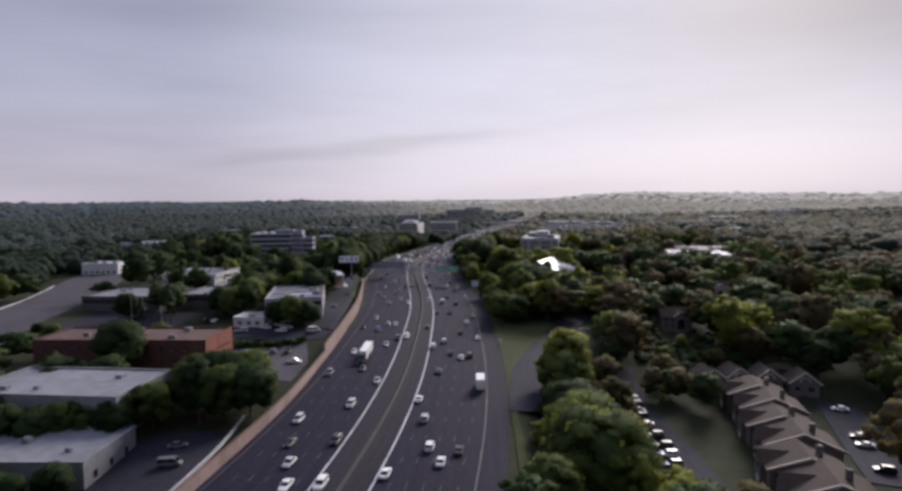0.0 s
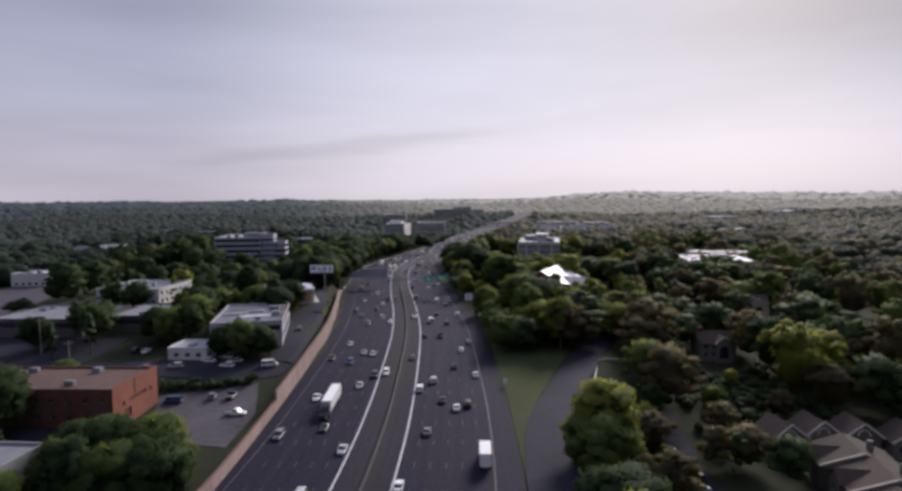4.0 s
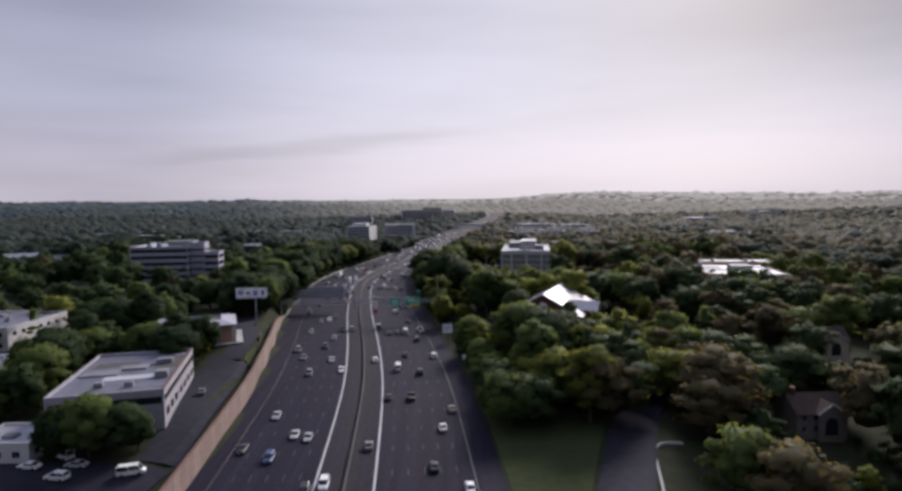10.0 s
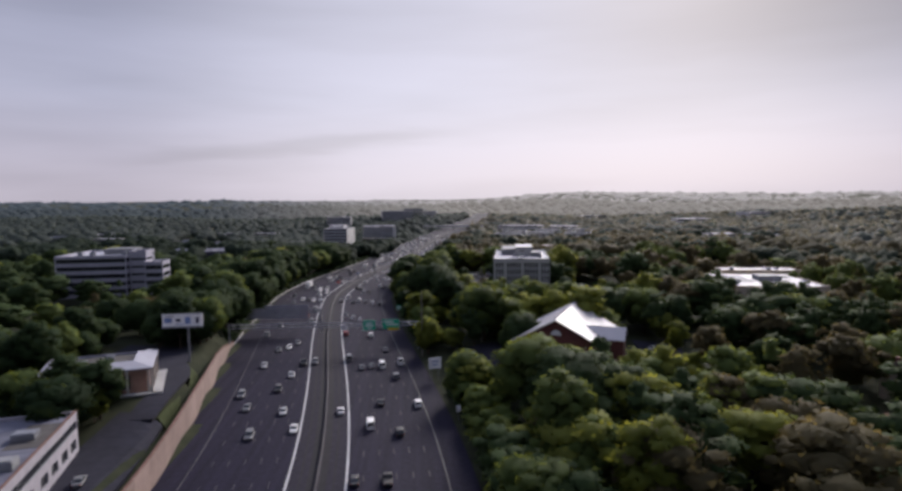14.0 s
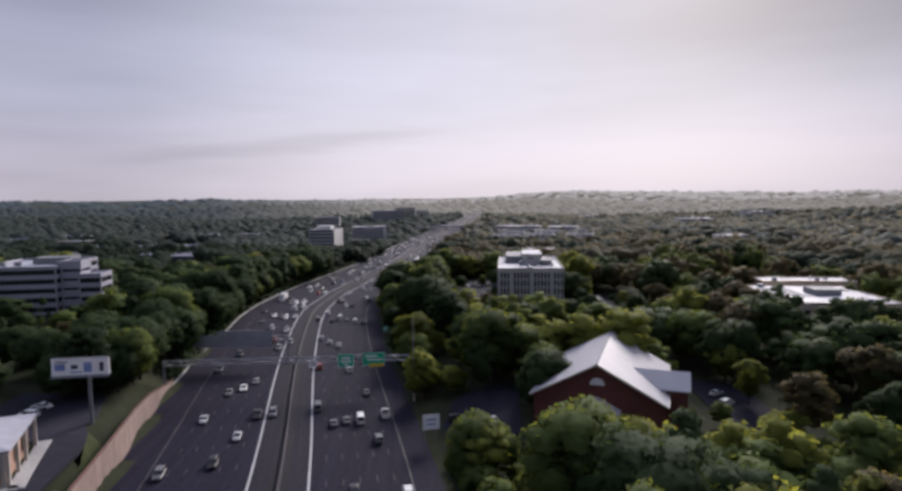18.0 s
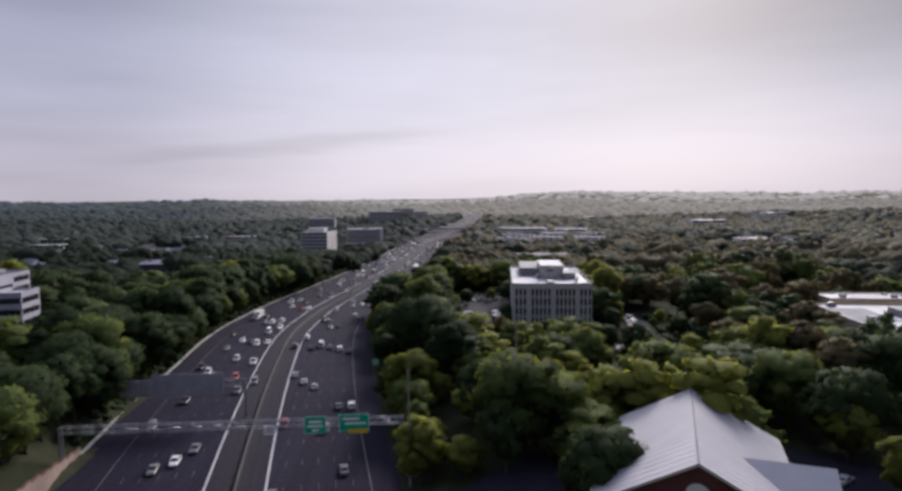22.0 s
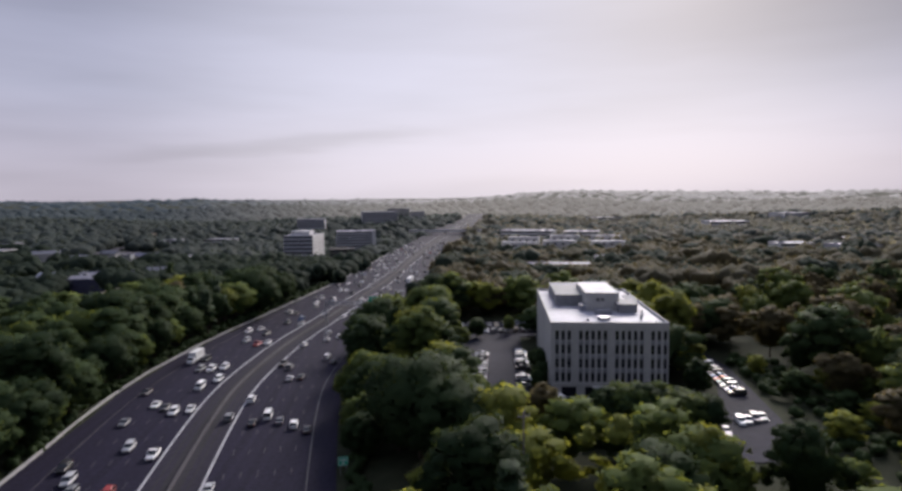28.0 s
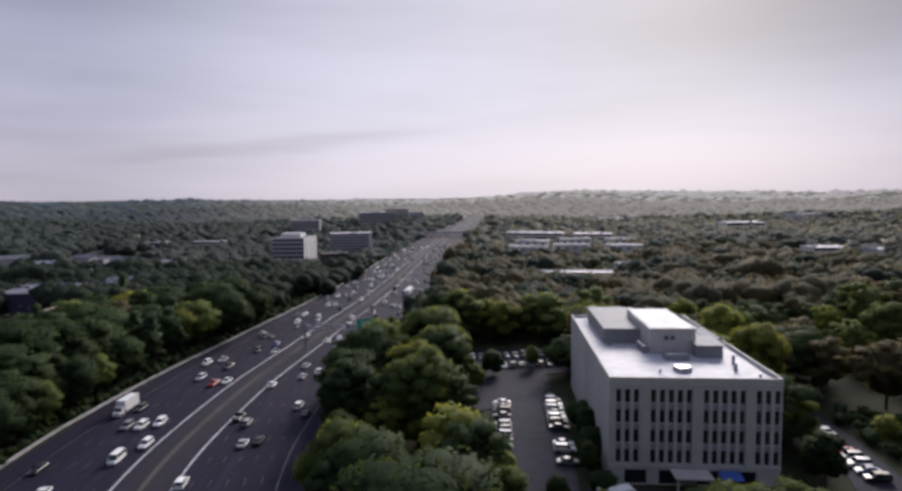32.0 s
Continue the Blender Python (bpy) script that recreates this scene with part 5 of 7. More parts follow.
def store_shed():
    """A large flat-roofed shed, dark lavender metal walls under a paler roof."""
    w, d, h = 42, 38, 11.0
    m = frame_at(-193, 705, 3.5, 0.0)
    footprint(m, w, d)
    BLOCKED.append([(-182, 668), (-146, 668), (-148, 706), (-190, 706)])
    root = thing("warehouse", m, "large shed with dark lavender walls and a paler flat roof", "warehouse")
    for o, u, n, q in (((0, 0, 0), (1, 0, 0), (0, -1, 0), w), ((w, 0, 0), (0, 1, 0), (1, 0, 0), d), ((0, d, 0), (0, -1, 0), (-1, 0, 0), d), ((w, d, 0), (-1, 0, 0), (0, 1, 0), w)):
        part("wall", facade(Shape(), o, u, n, q, -4, h, [(5, 9, 0, 4)], 0.3), SHEDWALL, root)
    roof = part("roof", Shape().box((w / 2, d / 2, h - 0.5), (w - 0.6, d - 0.6, 0.4)), ROOFPALE, root, "pale weathered flat roof")
    for q in np.arange(5, w, 6.0):
        part("seam", Shape().box((q, d / 2, h - 0.1), (0.14, d - 1.2, 0.08)), ROOFPALE, roof)
    for p, q in (((w / 2, 0, h), (w + 0.5, 0.4, 0.5)), ((w / 2, d, h), (w + 0.5, 0.4, 0.5)), ((0, d / 2, h), (0.4, d - 0.5, 0.5)), ((w, d / 2, h), (0.4, d - 0.5, 0.5))):
        part("coping", Shape().box(p, q), ROOFBLUE, root)
    for x, y in ((9, 22), (26, 12), (33, 28)):
        roof_unit(root, x, y, h - 0.1, 2.6, 2.0, 1.2)


store_shed()

# white-roofed school-like buildings east of the motorway
r_, h_ = flat_building(154, 458, -11, 44, 50, 13.6, 3.2, BEIGE, ROOFWHITE, "large low building with a bright white roof", floors=2, cols=10, rcols=12, win=(2.0, 1.6), units=9, seed=12)
part("clerestory", Shape().box((25, 27, h_), (11, 11, 2.6)), GREYWALL, r_)
part("roof_patch", Shape().box((9.5, 30, h_), (14, 26, 0.06)), ROOFGREY, r_, "dull grey roof patch")
part("roof_patch", Shape().box((36, 38, h_), (9, 8, 0.06)), ROOFDARK, r_, "dark roof patch")
flat_building(176, 512, -11, 44, 16, 14.6, 3.0, BEIGE, ROOFWHITE, "low wing with a white roof behind the trees", cols=10, rcols=4, units=4, seed=14)

# far office blocks ahead
r_, h_ = flat_building(-136.7, 1078.4, -7.2, 35, 52, 14.5, -18, PALEGREY, ROOFWHITE, "grey office tower with a white end wall", floors=7, rcols=5, bands=True, units=2, seed=20)
part("end_wall", facade(Shape(), (35.2, -0.2, 0), (0, 1, 0), (1, 0, 0), 52.4, -4, h_ + 0.9, [(8, 10, 3, 28), (26, 28, 3, 28), (42, 44, 3, 28)], 0.1), WHITE, r_, "white end wall")
part("penthouse", Shape().box((16, 26, h_), (22, 20, 5)), WHITE, r_, "white rooftop plant room")
r_, h_ = flat_building(-88, 1195, 2, 54, 40, 12.0, -18, PALEGREY, ROOFWHITE, "broad grey office block far along the motorway", floors=8, bands=True, units=4, seed=21)
part("end_pier", Shape().box((52.2, -0.4, -4), (4.6, 1.2, h_ + 5.2)), WHITE, r_, "white end pier")
flat_building(-72, 985, 6, 26, 22, 5.0, -13, DARKWALL, ROOFDARK, "dark stepped building below the grey tower", floors=4, bands=True, units=1, seed=25)
flat_building(55, 789, -14, 84, 16, 9.5, 2, BEIGE, ROOFWHITE, "long low pale building behind trees", cols=18, rcols=4, units=4, seed=22)
flat_building(135, 1150, -20, 70, 34, 12.5, -5, WHITE, ROOFWHITE, "pale apartment block in the distance", floors=4, bands=True, units=5, seed=23, category="apartments")
flat_building(210, 1110, -20, 44, 30, 12.5, -5, WHITE, ROOFWHITE, "pale apartment block in the distance", floors=4, bands=True, units=4, seed=24, category="apartments")
for i, (x, y, w, d, top, gz) in enumerate(((366, 905, 32, 24, 10, 1), (404, 868, 34, 30, 10, 1), (446, 950, 46, 26, 10, 1), (-347, 1250, 40, 20, 12, 4), (-466, 1068, 44, 20, 12, 5),
                                        (-420, 980, 40, 26, 14, 6), (-240, 1010, 40, 20, 11, 3), (-75, 1560, 70, 50, 30, 6), (-30, 1680, 50, 40, 34, 8), (20, 1610, 30, 30, 28, 6),
                                        (-190, 1480, 50, 40, 20, 5), (-300, 1300, 60, 30, 16, 5), (480, 1250, 60, 40, 16, 2), (560, 1010, 70, 30, 11, 0), (350, 1420, 50, 40, 18, 3), (700, 1400, 60, 40, 22, 5))):
    small = 0.8 if x < -200 else 1.0
    if x < -200:
        gz = ground_z(x, y)
        top = gz + 10
        BLOCKED.append([(x - 5, y - 32), (x + w + 5, y - 32), (x + w + 5, y), (x - 5, y)])
    flat_building(x, y, -8 + 5 * (i % 4), w * small, d * small, top, gz, (WHITE, PALEGREY, PRECAST)[i % 3], ROOFWHITE, "distant low building with a pale flat roof", floors=2 if top < 18 else 5, bands=True, units=2, seed=40 + i)


flat_building(-262, 888, -9, 34, 16, ground_z(-245, 885) + 7.5, ground_z(-245, 885), WHITE, ROOFWHITE, "white two-storey building in front of a far car park", floors=2, cols=9, rcols=4, bands=True, units=3, seed=61)


def far_house(x, y, turn, w, d, h, wall, roof):
    """A small far house with a pitched roof."""
    g = ground_z(x, y)
    m = frame_at(x, y, g, turn)
    BLOCKED.append([(x - w * 0.8, y - d - 9), (x + w * 0.8, y - d - 9), (x + w * 0.8, y + d * 0.8), (x - w * 0.8, y + d * 0.8)])
    root = thing("house", m, "small pale house with a pitched roof among far trees", "house", "far houses")
    part("wall", Shape().box((0, 0, -2), (w, d, h + 2)), wall, root)
    part("roof", Shape().loft([[(s * w / 2 * 1.05, -d * 0.56, h - 0.1), (s * w / 2 * 1.05, d * 0.56, h - 0.1), (s * w / 2 * 1.05, 0, h + d * 0.32)] for s in (-1, 1)]), roof, root)


far_rng = random.Random(77)
for i in range(38):
    far_house(far_rng.uniform(-430, -160) - (60 if i % 2 else 0), far_rng.uniform(600, 1060), far_rng.uniform(-40, 40), far_rng.uniform(11, 24), far_rng.uniform(8, 12), far_rng.uniform(5.5, 9), (WHITE, PRECAST, BEIGE)[i % 3], (ROOFWHITE, ROOFGREY, ROOFBLUE)[i % 3])
for x, y in ((104, 958), (150, 972), (196, 956), (124, 1030), (176, 1046), (222, 1036)):
    flat_building(x, y, -18, 34, 15, 11.5, 1.5, WHITE, ROOFWHITE, "pale apartment block among trees in the distance", floors=2, cols=4, rcols=1, win=(3, 1.8), units=0, seed=int(x), category="apartments")
for i in range(24):
    if i % 3:
        y = far_rng.uniform(640, 1500)
        x = -far_rng.uniform(0.25, 0.85) * (y - 380) - 60
    else:
        y = far_rng.uniform(800, 1700)
        x = far_rng.uniform(0.20, 0.75) * (y - 380)
    g = ground_z(x, y)
    flat_building(x, y, far_rng.uniform(-25, 25), far_rng.uniform(10, 24), far_rng.uniform(10, 16), g + far_rng.uniform(7, 12), g, (WHITE, BEIGE, GREYWALL)[i % 3], (ROOFWHITE, ROOFGREY)[i % 2], "distant suburban building with a flat roof", floors=1, cols=3, rcols=1, win=(2.4, 1.6), units=1, seed=100 + i)


# ---- bridge over the motorway ----
def bridge():
    y = 1262
    root = thing("road_bridge", pose(float(line_x(y)), y, 0, 0, 0, heading(y)), "concrete road bridge over the distant motorway", "bridge")
    part("deck", Shape().box((0, 0, 6.0), (110, 13, 2.0)), CONCRETE, root)
    for s in (-5.4, 5.4):
        part("parapet", Shape().box((0, s * 1.18, 8.0), (110, 0.3, 1.1)), WHITE, root)
    for x in (-34, 0, 34):
        part("pier", Shape().box((x, 0, -2), (1.2, 9, 8.0)), CONCRETE, root)


bridge()


# ---- signs, gantries and poles ----
def gantry(a, b, z, label, right_post=True, left_post=True):
    """A steel box truss across the road between two places."""
    a, b = Vector((*a, 0)), Vector((*b, 0))
    span = (b - a).length
    turn = math.degrees(math.atan2(b.y - a.y, b.x - a.x))
    root = thing("sign_gantry", pose(a.x, a.y, 0, 0, 0, turn), label, "sign gantry")
    for yy in (-0.6, 0.6):
        for zz in (z, z + 1.4):
            part("chord", Shape().tube((0, yy, zz), (span, yy, zz), 0.13, n=6), STEEL, root)
    web = Shape()
    n = int(span / 2.2)
    for i in range(n):
        p, q = span * i / n, span * (i + 1) / n
        for yy in (-0.6, 0.6):
            web.bar((p, yy, z if i % 2 else z + 1.4), (q, yy, z + 1.4 if i % 2 else z), 0.09)
        web.bar((p, -0.6, z), (p, 0.6, z), 0.08).bar((p, -0.6, z + 1.4), (p, 0.6, z + 1.4), 0.08)
    part("lattice", web, STEEL, root)
    for x, want in ((0.0, left_post), (span, right_post)):
        if want:
            for yy in (-0.6, 0.6):
                part("post", Shape().tube((x, yy, -0.3), (x, yy, z + 1.5), 0.19, n=8), STEEL, root)
            part("post_brace", Shape().bar((x, -0.6, 1.2), (x, 0.6, z - 1), 0.1).bar((x, 0.6, 1.2), (x, -0.6, z - 1), 0.1), STEEL, root)
    return root, span


def panel(root, x, z, w, h, sheet, bars, label, y=-0.85, bar_mat=None, face=-1):
    """A flat sign board with a pale rim and plain bars where its writing is."""
    name = "sign_board"
    board = part(name, Shape().box((x, y, z), (w, 0.08, h)), sheet, root, label)
    rim = Shape()
    d = y + face * 0.045
    for c, s in (((x, d, z + 0.05), (w - 0.1, 0.02, 0.09)), ((x, d, z + h - 0.14), (w - 0.1, 0.02, 0.09)), ((x - w / 2 + 0.1, d, z + 0.05), (0.09, 0.02, h - 0.1)), ((x + w / 2 - 0.1, d, z + 0.05), (0.09, 0.02, h - 0.1))):
        rim.box(c, s)
    part("rim", rim, SIGNWHITE, board)
    for bx, bz, bw, bh in bars:
        part("lettering_bar", Shape().box((x + bx * w, d, z + bz * h), (bw * w, 0.02, bh * h)), bar_mat or SIGNWHITE, board)
    return board


root, span = gantry((-72, 409.2), (0.5, 408.0), 9.2, "grey steel truss gantry with two green signs over the motorway")
panel(root, 53.7, 7.7, 4.7, 3.8, GREEN, [(0, 0.62, 0.6, 0.14), (0, 0.38, 0.7, 0.12), (0, 0.14, 0.3, 0.12)], "green motorway sign with white rim")
b = panel(root, 62.0, 8.0, 6.5, 3.8, GREEN, [(-0.1, 0.66, 0.55, 0.14), (0.05, 0.40, 0.7, 0.12)], "green motorway sign with a yellow lower band")
part("yellow_band", Shape().box((62.9, -0.9, 7.6), (4.2, 0.06, 0.9)), YELLOW, b, "yellow band of the sign")
panel(root, 44.0, 7.9, 2.4, 1.9, SIGNWHITE, [(0, 0.6, 0.6, 0.12), (0, 0.3, 0.6, 0.12)], "small white lane sign", bar_mat=SIGNDARK)

root, span = gantry((-79, 441.6), (-42, 441.0), 8.8, "grey truss gantry with the grey backs of large signs", right_post=True)
for x, w, h, z in ((8.6, 8.6, 4.4, 6.6), (22.3, 18.7, 5.9, 6.5)):
    back_ = part("sign_back", Shape().box((x, -0.85, z), (w, 0.1, h)), SIGNBACK, root, "ribbed grey back of a motorway sign")
    for q in np.arange(x - w / 2 + 0.6, x + w / 2, 1.5):
        part("rib", Shape().box((q, -0.94, z + 0.1), (0.1, 0.1, h - 0.2)), SIGNBACK, back_)
    for q in (0.25, 0.75):
        part("rail", Shape().box((x, -0.98, z + h * q), (w, 0.1, 0.14)), SIGNBACK, back_)

p0, p1 = along(640, 3.0), along(640, 35.0)
root, span = gantry(p0[:2], p1[:2], 8.6, "far grey gantry with green signs over the motorway")
panel(root, 24.0, 8.6, 6.8, 4.0, GREEN, [(0, 0.62, 0.6, 0.14), (0, 0.3, 0.7, 0.12)], "green motorway sign")


def billboard():
    """A double-sided advertising board on one steel post."""
    root = thing("billboard", pose(-78.4, 365.8, 8.2, 0, 0, 3.5), "white printed billboard on a single grey steel post", "billboard")
    part("post", Shape().tube((7.2, 0.7, -2.5), (7.2, 0.7, 12.2), 0.42, 0.36, 12), STEEL, root)
    part("catwalk", Shape().box((5.85, -0.75, 10.9), (12.0, 0.8, 0.1)), STEEL, root)
    part("back_frame", Shape().box((5.85, 0.6, 11.2), (11.6, 0.9, 3.3)), DARKWALL, root)
    board = part("board", Shape().box((5.85, -0.05, 11.2), (12.0, 0.3, 3.9)), SIGNWHITE, root)
    for x, z, w, h, m_ in ((1.6, 1.2, 2.2, 1.5, SIGNBLUE), (4.6, 1.5, 1.4, 0.9, SIGNDARK), (7.4, 0.7, 1.7, 2.2, SIGNBLUE), (10.3, 0.8, 0.9, 2.0, SIGNDARK), (5.0, 0.6, 2.4, 0.3, SIGNBLUE), (2.0, 3.0, 2.6, 0.25, SIGNDARK)):
        part("printed_shape", Shape().box((x, -0.215, 11.2 + z), (w, 0.02, h)), m_, board)
    part("board_rim", Shape().box((5.85, -0.08, 15.1), (12.3, 0.4, 0.12)).box((5.85, -0.08, 11.1), (12.3, 0.4, 0.12)), STEEL, root)


billboard()


def road_sign(x, y, z0, w, h, z, sheet, label, turn, bars=(), posts=2, bar_mat=None):
    root = thing("road_sign", pose(x, y, z0, 0, 0, turn), label, "road sign")
    for i in range(posts):
        px = 0 if posts == 1 else (i - 0.5) * w * 0.6
        part("post", Shape().bar((px, 0.08, -0.6), (px, 0.08, z + h * 0.9), 0.12), STEEL, root)
    panel(root, 0, z, w, h, sheet, bars, "", y=0.0, bar_mat=bar_mat)
    return root


road_sign(5.6, 366, 1.0, 4.0, 3.6, 2.8, SIGNWHITE, "square white roadside sign on two steel posts", 8, [(0, 0.6, 0.6, 0.1), (0, 0.3, 0.5, 0.1)], bar_mat=SIGNBLUE)
road_sign(16.2, 231, 0.2, 1.1, 1.5, 0.9, SIGNWHITE, "small white marker sign at the road edge", 5, posts=1)
road_sign(10.6, 331, 0.6, 1.2, 1.7, 1.6, SIGNWHITE, "small white marker sign at the road edge", 8, posts=1)
road_sign(-9.2, 481.5, 0.0, 2.1, 1.9, 1.9, GREEN, "small green exit sign on two posts at the road edge", 10, [(0, 0.55, 0.6, 0.16), (0, 0.2, 0.3, 0.16)])
road_sign(-12.2, 604, 0.0, 1.0, 1.4, 1.2, SIGNWHITE, "small white marker sign at the road edge", -10, posts=1)


def tall_pole(x, y, z0, top, label, arm=0.0):
    root = thing("utility_pole", pose(x, y, z0, 0, 0, 20), label, "utility pole")
    part("pole", Shape().tube((0, 0, -1), (0, 0, top - z0), 0.24, 0.15, 8), WOODPOLE, root)
    if arm:
        part("crossarm", Shape().box((0, 0, top - z0 - 1.0), (arm, 0.14, 0.18)), WOODPOLE, root)
        for q in (-0.45, 0, 0.45):
            part("insulator", Shape().tube((q * arm, 0, top - z0 - 0.82), (q * arm, 0, top - z0 - 0.5), 0.06, n=6), STEEL, root)


tall_pole(1.9, 397, 0.8, 24.2, "tall thin weathered pole beside the motorway")
tall_pole(24.8, 403, 3.0, 32.3, "tall weathered utility pole among the trees")
tall_pole(24, 455, 2.6, 22.0, "weathered utility pole among the trees", 2.4)
tall_pole(-78, 340, 8.0, 16.0, "weathered pole beside the beige building")
tall_pole(-120, 232, 1.5, 15, "weathered utility pole in the yard", 2.4)
tall_pole(-148, 258, 3, 17, "weathered utility pole beside the street", 2.4)
tall_pole(-196, 236, 3.5, 17, "weathered utility pole beside the street", 2.4)


# ---- vehicles ----
def wheel_meshes(r=0.33, w=0.23):
    t, h = Shape(), Shape()
    n = 14
    rings = [[(x, rr * math.cos(2 * math.pi * i / n), rr * math.sin(2 * math.pi * i / n)) for i in range(n)] for x, rr in ((-w / 2, r * 0.86), (-w / 2 + 0.04, r), (w / 2 - 0.04, r), (w / 2, r * 0.86))]
    t.loft(rings)
    h.loft([[(x, rr * math.cos(2 * math.pi * i / 10), rr * math.sin(2 * math.pi * i / 10)) for i in range(10)] for x, rr in ((-w / 2 - 0.012, r * 0.6), (w / 2 + 0.012, r * 0.6))])
    return t.mesh("wheel", TYRE), h.mesh("rim", RIM)


WHEEL = wheel_meshes()
BIGWHEEL = wheel_meshes(0.5, 0.3)
FAR_WHEEL = Shape().tube((-0.11, 0, 0), (0.11, 0, 0), 0.33, n=10).mesh("wheel", TYRE)


def add_wheels(root, spots, meshes, r):
    for x, y in spots:
        wh = part("wheel", meshes[0], None, root)
        wh.location = (x, y, r)
        if r > 0.4:
            part("rim", meshes[1], None, wh)


def ring(y, w, z0, z1, round_=0.12):
    """A rounded box section across a car at y."""
    c = min(round_, (z1 - z0) / 2.2)
    return [(-w + c * 0.6, y, z0), (w - c * 0.6, y, z0), (w, y, z0 + c), (w, y, z1 - c), (w - c, y, z1), (-w + c, y, z1), (-w, y, z1 - c), (-w, y, z0 + c)]


def car(kind, colour, far=False):
    """A car facing +y, standing at its middle; a far one has no lamps."""
    paint = CAR_COLOURS[colour]
    words = {"sedan": "saloon car", "suv": "sport utility car", "van": "van", "pickup": "pickup truck"}[kind]
    root = thing({"sedan": "car", "suv": "car", "van": "van", "pickup": "pickup_truck"}[kind], pose(0, 0, 0), f"{colour} {words} on the asphalt", "car" if kind in ("sedan", "suv") else words)
    L, W, belt, top = {"sedan": (4.75, 0.91, 0.93, 1.45), "suv": (4.85, 0.96, 1.08, 1.75), "van": (5.4, 0.99, 1.15, 2.15), "pickup": (5.7, 0.99, 1.08, 1.85)}[kind]
    h = L / 2
    hood = belt - (0.05 if kind != "van" else 0.02)
    body = Shape().loft([ring(-h, W * 0.84, 0.36, belt * 0.86), ring(-h + 0.18, W * 0.95, 0.24, belt * 0.98), ring(-h + 0.9, W, 0.2, belt), ring(0, W, 0.2, belt), ring(h * 0.45, W, 0.2, hood),
                         ring(h - 0.5, W * 0.96, 0.22, hood * 0.90), ring(h - 0.12, W * 0.90, 0.26, hood * 0.80), ring(h, W * 0.78, 0.36, hood * 0.66)])
    part("body", body, paint, root, smooth=False)
    y0, y1, y2, y3 = {"sedan": (-h + 0.65, -h + 1.45, 0.35, 1.15), "suv": (-h + 0.12, -h + 0.45, 0.55, 1.25), "van": (-h + 0.06, -h + 0.2, 1.35, 2.05), "pickup": (-0.55, -0.35, 0.75, 1.4)}[kind]
    wt = W * 0.80
    cab = Shape().loft([[(-W * 0.93, y0, belt - 0.04), (W * 0.93, y0, belt - 0.04), (W * 0.93, y3, belt - 0.04), (-W * 0.93, y3, belt - 0.04)], [(-wt, y1, top - 0.06), (wt, y1, top - 0.06), (wt, y2, top - 0.06), (-wt, y2, top - 0.06)]])
    part("cabin_glass", cab, GLASS, root, "dark glass")
    roof = Shape().loft([[(-wt * 1.02, y1 - 0.03, top - 0.07), (wt * 1.02, y1 - 0.03, top - 0.07), (wt * 1.02, y2 + 0.05, top - 0.07), (-wt * 1.02, y2 + 0.05, top - 0.07)], [(-wt * 0.86, y1 + 0.12, top), (wt * 0.86, y1 + 0.12, top), (wt * 0.86, y2 - 0.12, top), (-wt * 0.86, y2 - 0.12, top)]])
    pil = roof
    for sx in (-1, 1):
        for (ya, yb) in ((y0, y1), ((y0 + y3) / 2, (y1 + y2) / 2), (y3, y2)):
            pil.bar((sx * W * 0.935, ya, belt - 0.04), (sx * wt * 1.01, yb, top - 0.05), 0.09)
            n = len(pil.v)
            pil.f.append((n - 4, n - 3, 0 if sx < 0 else 1))
    part("roof", roof, paint, root)
    if kind == "pickup":
        part("bed_floor", Shape().box((0, -1.7, belt), (W * 1.7, 2.1, 0.02)), DARKWALL, root)
    if far:
        add_wheels(root, [(sx * (W - 0.1), sy) for sx in (-1, 1) for sy in (-h * 0.60, h * 0.60)], (FAR_WHEEL, None), 0.33)
        return root
    for sx in (-1, 1):
        part("headlight", Shape().box((sx * W * 0.66, h - 0.10, hood * 0.60), (0.38, 0.16, 0.15)), LAMPCLEAR, root)
        part("tail_light", Shape().box((sx * W * 0.72, -h + 0.06, belt * 0.72), (0.32, 0.12, 0.18)), LAMPRED, root)
    add_wheels(root, [(sx * (W - 0.1), sy) for sx in (-1, 1) for sy in (-h * 0.60, h * 0.60)], WHEEL, 0.33)
    return root


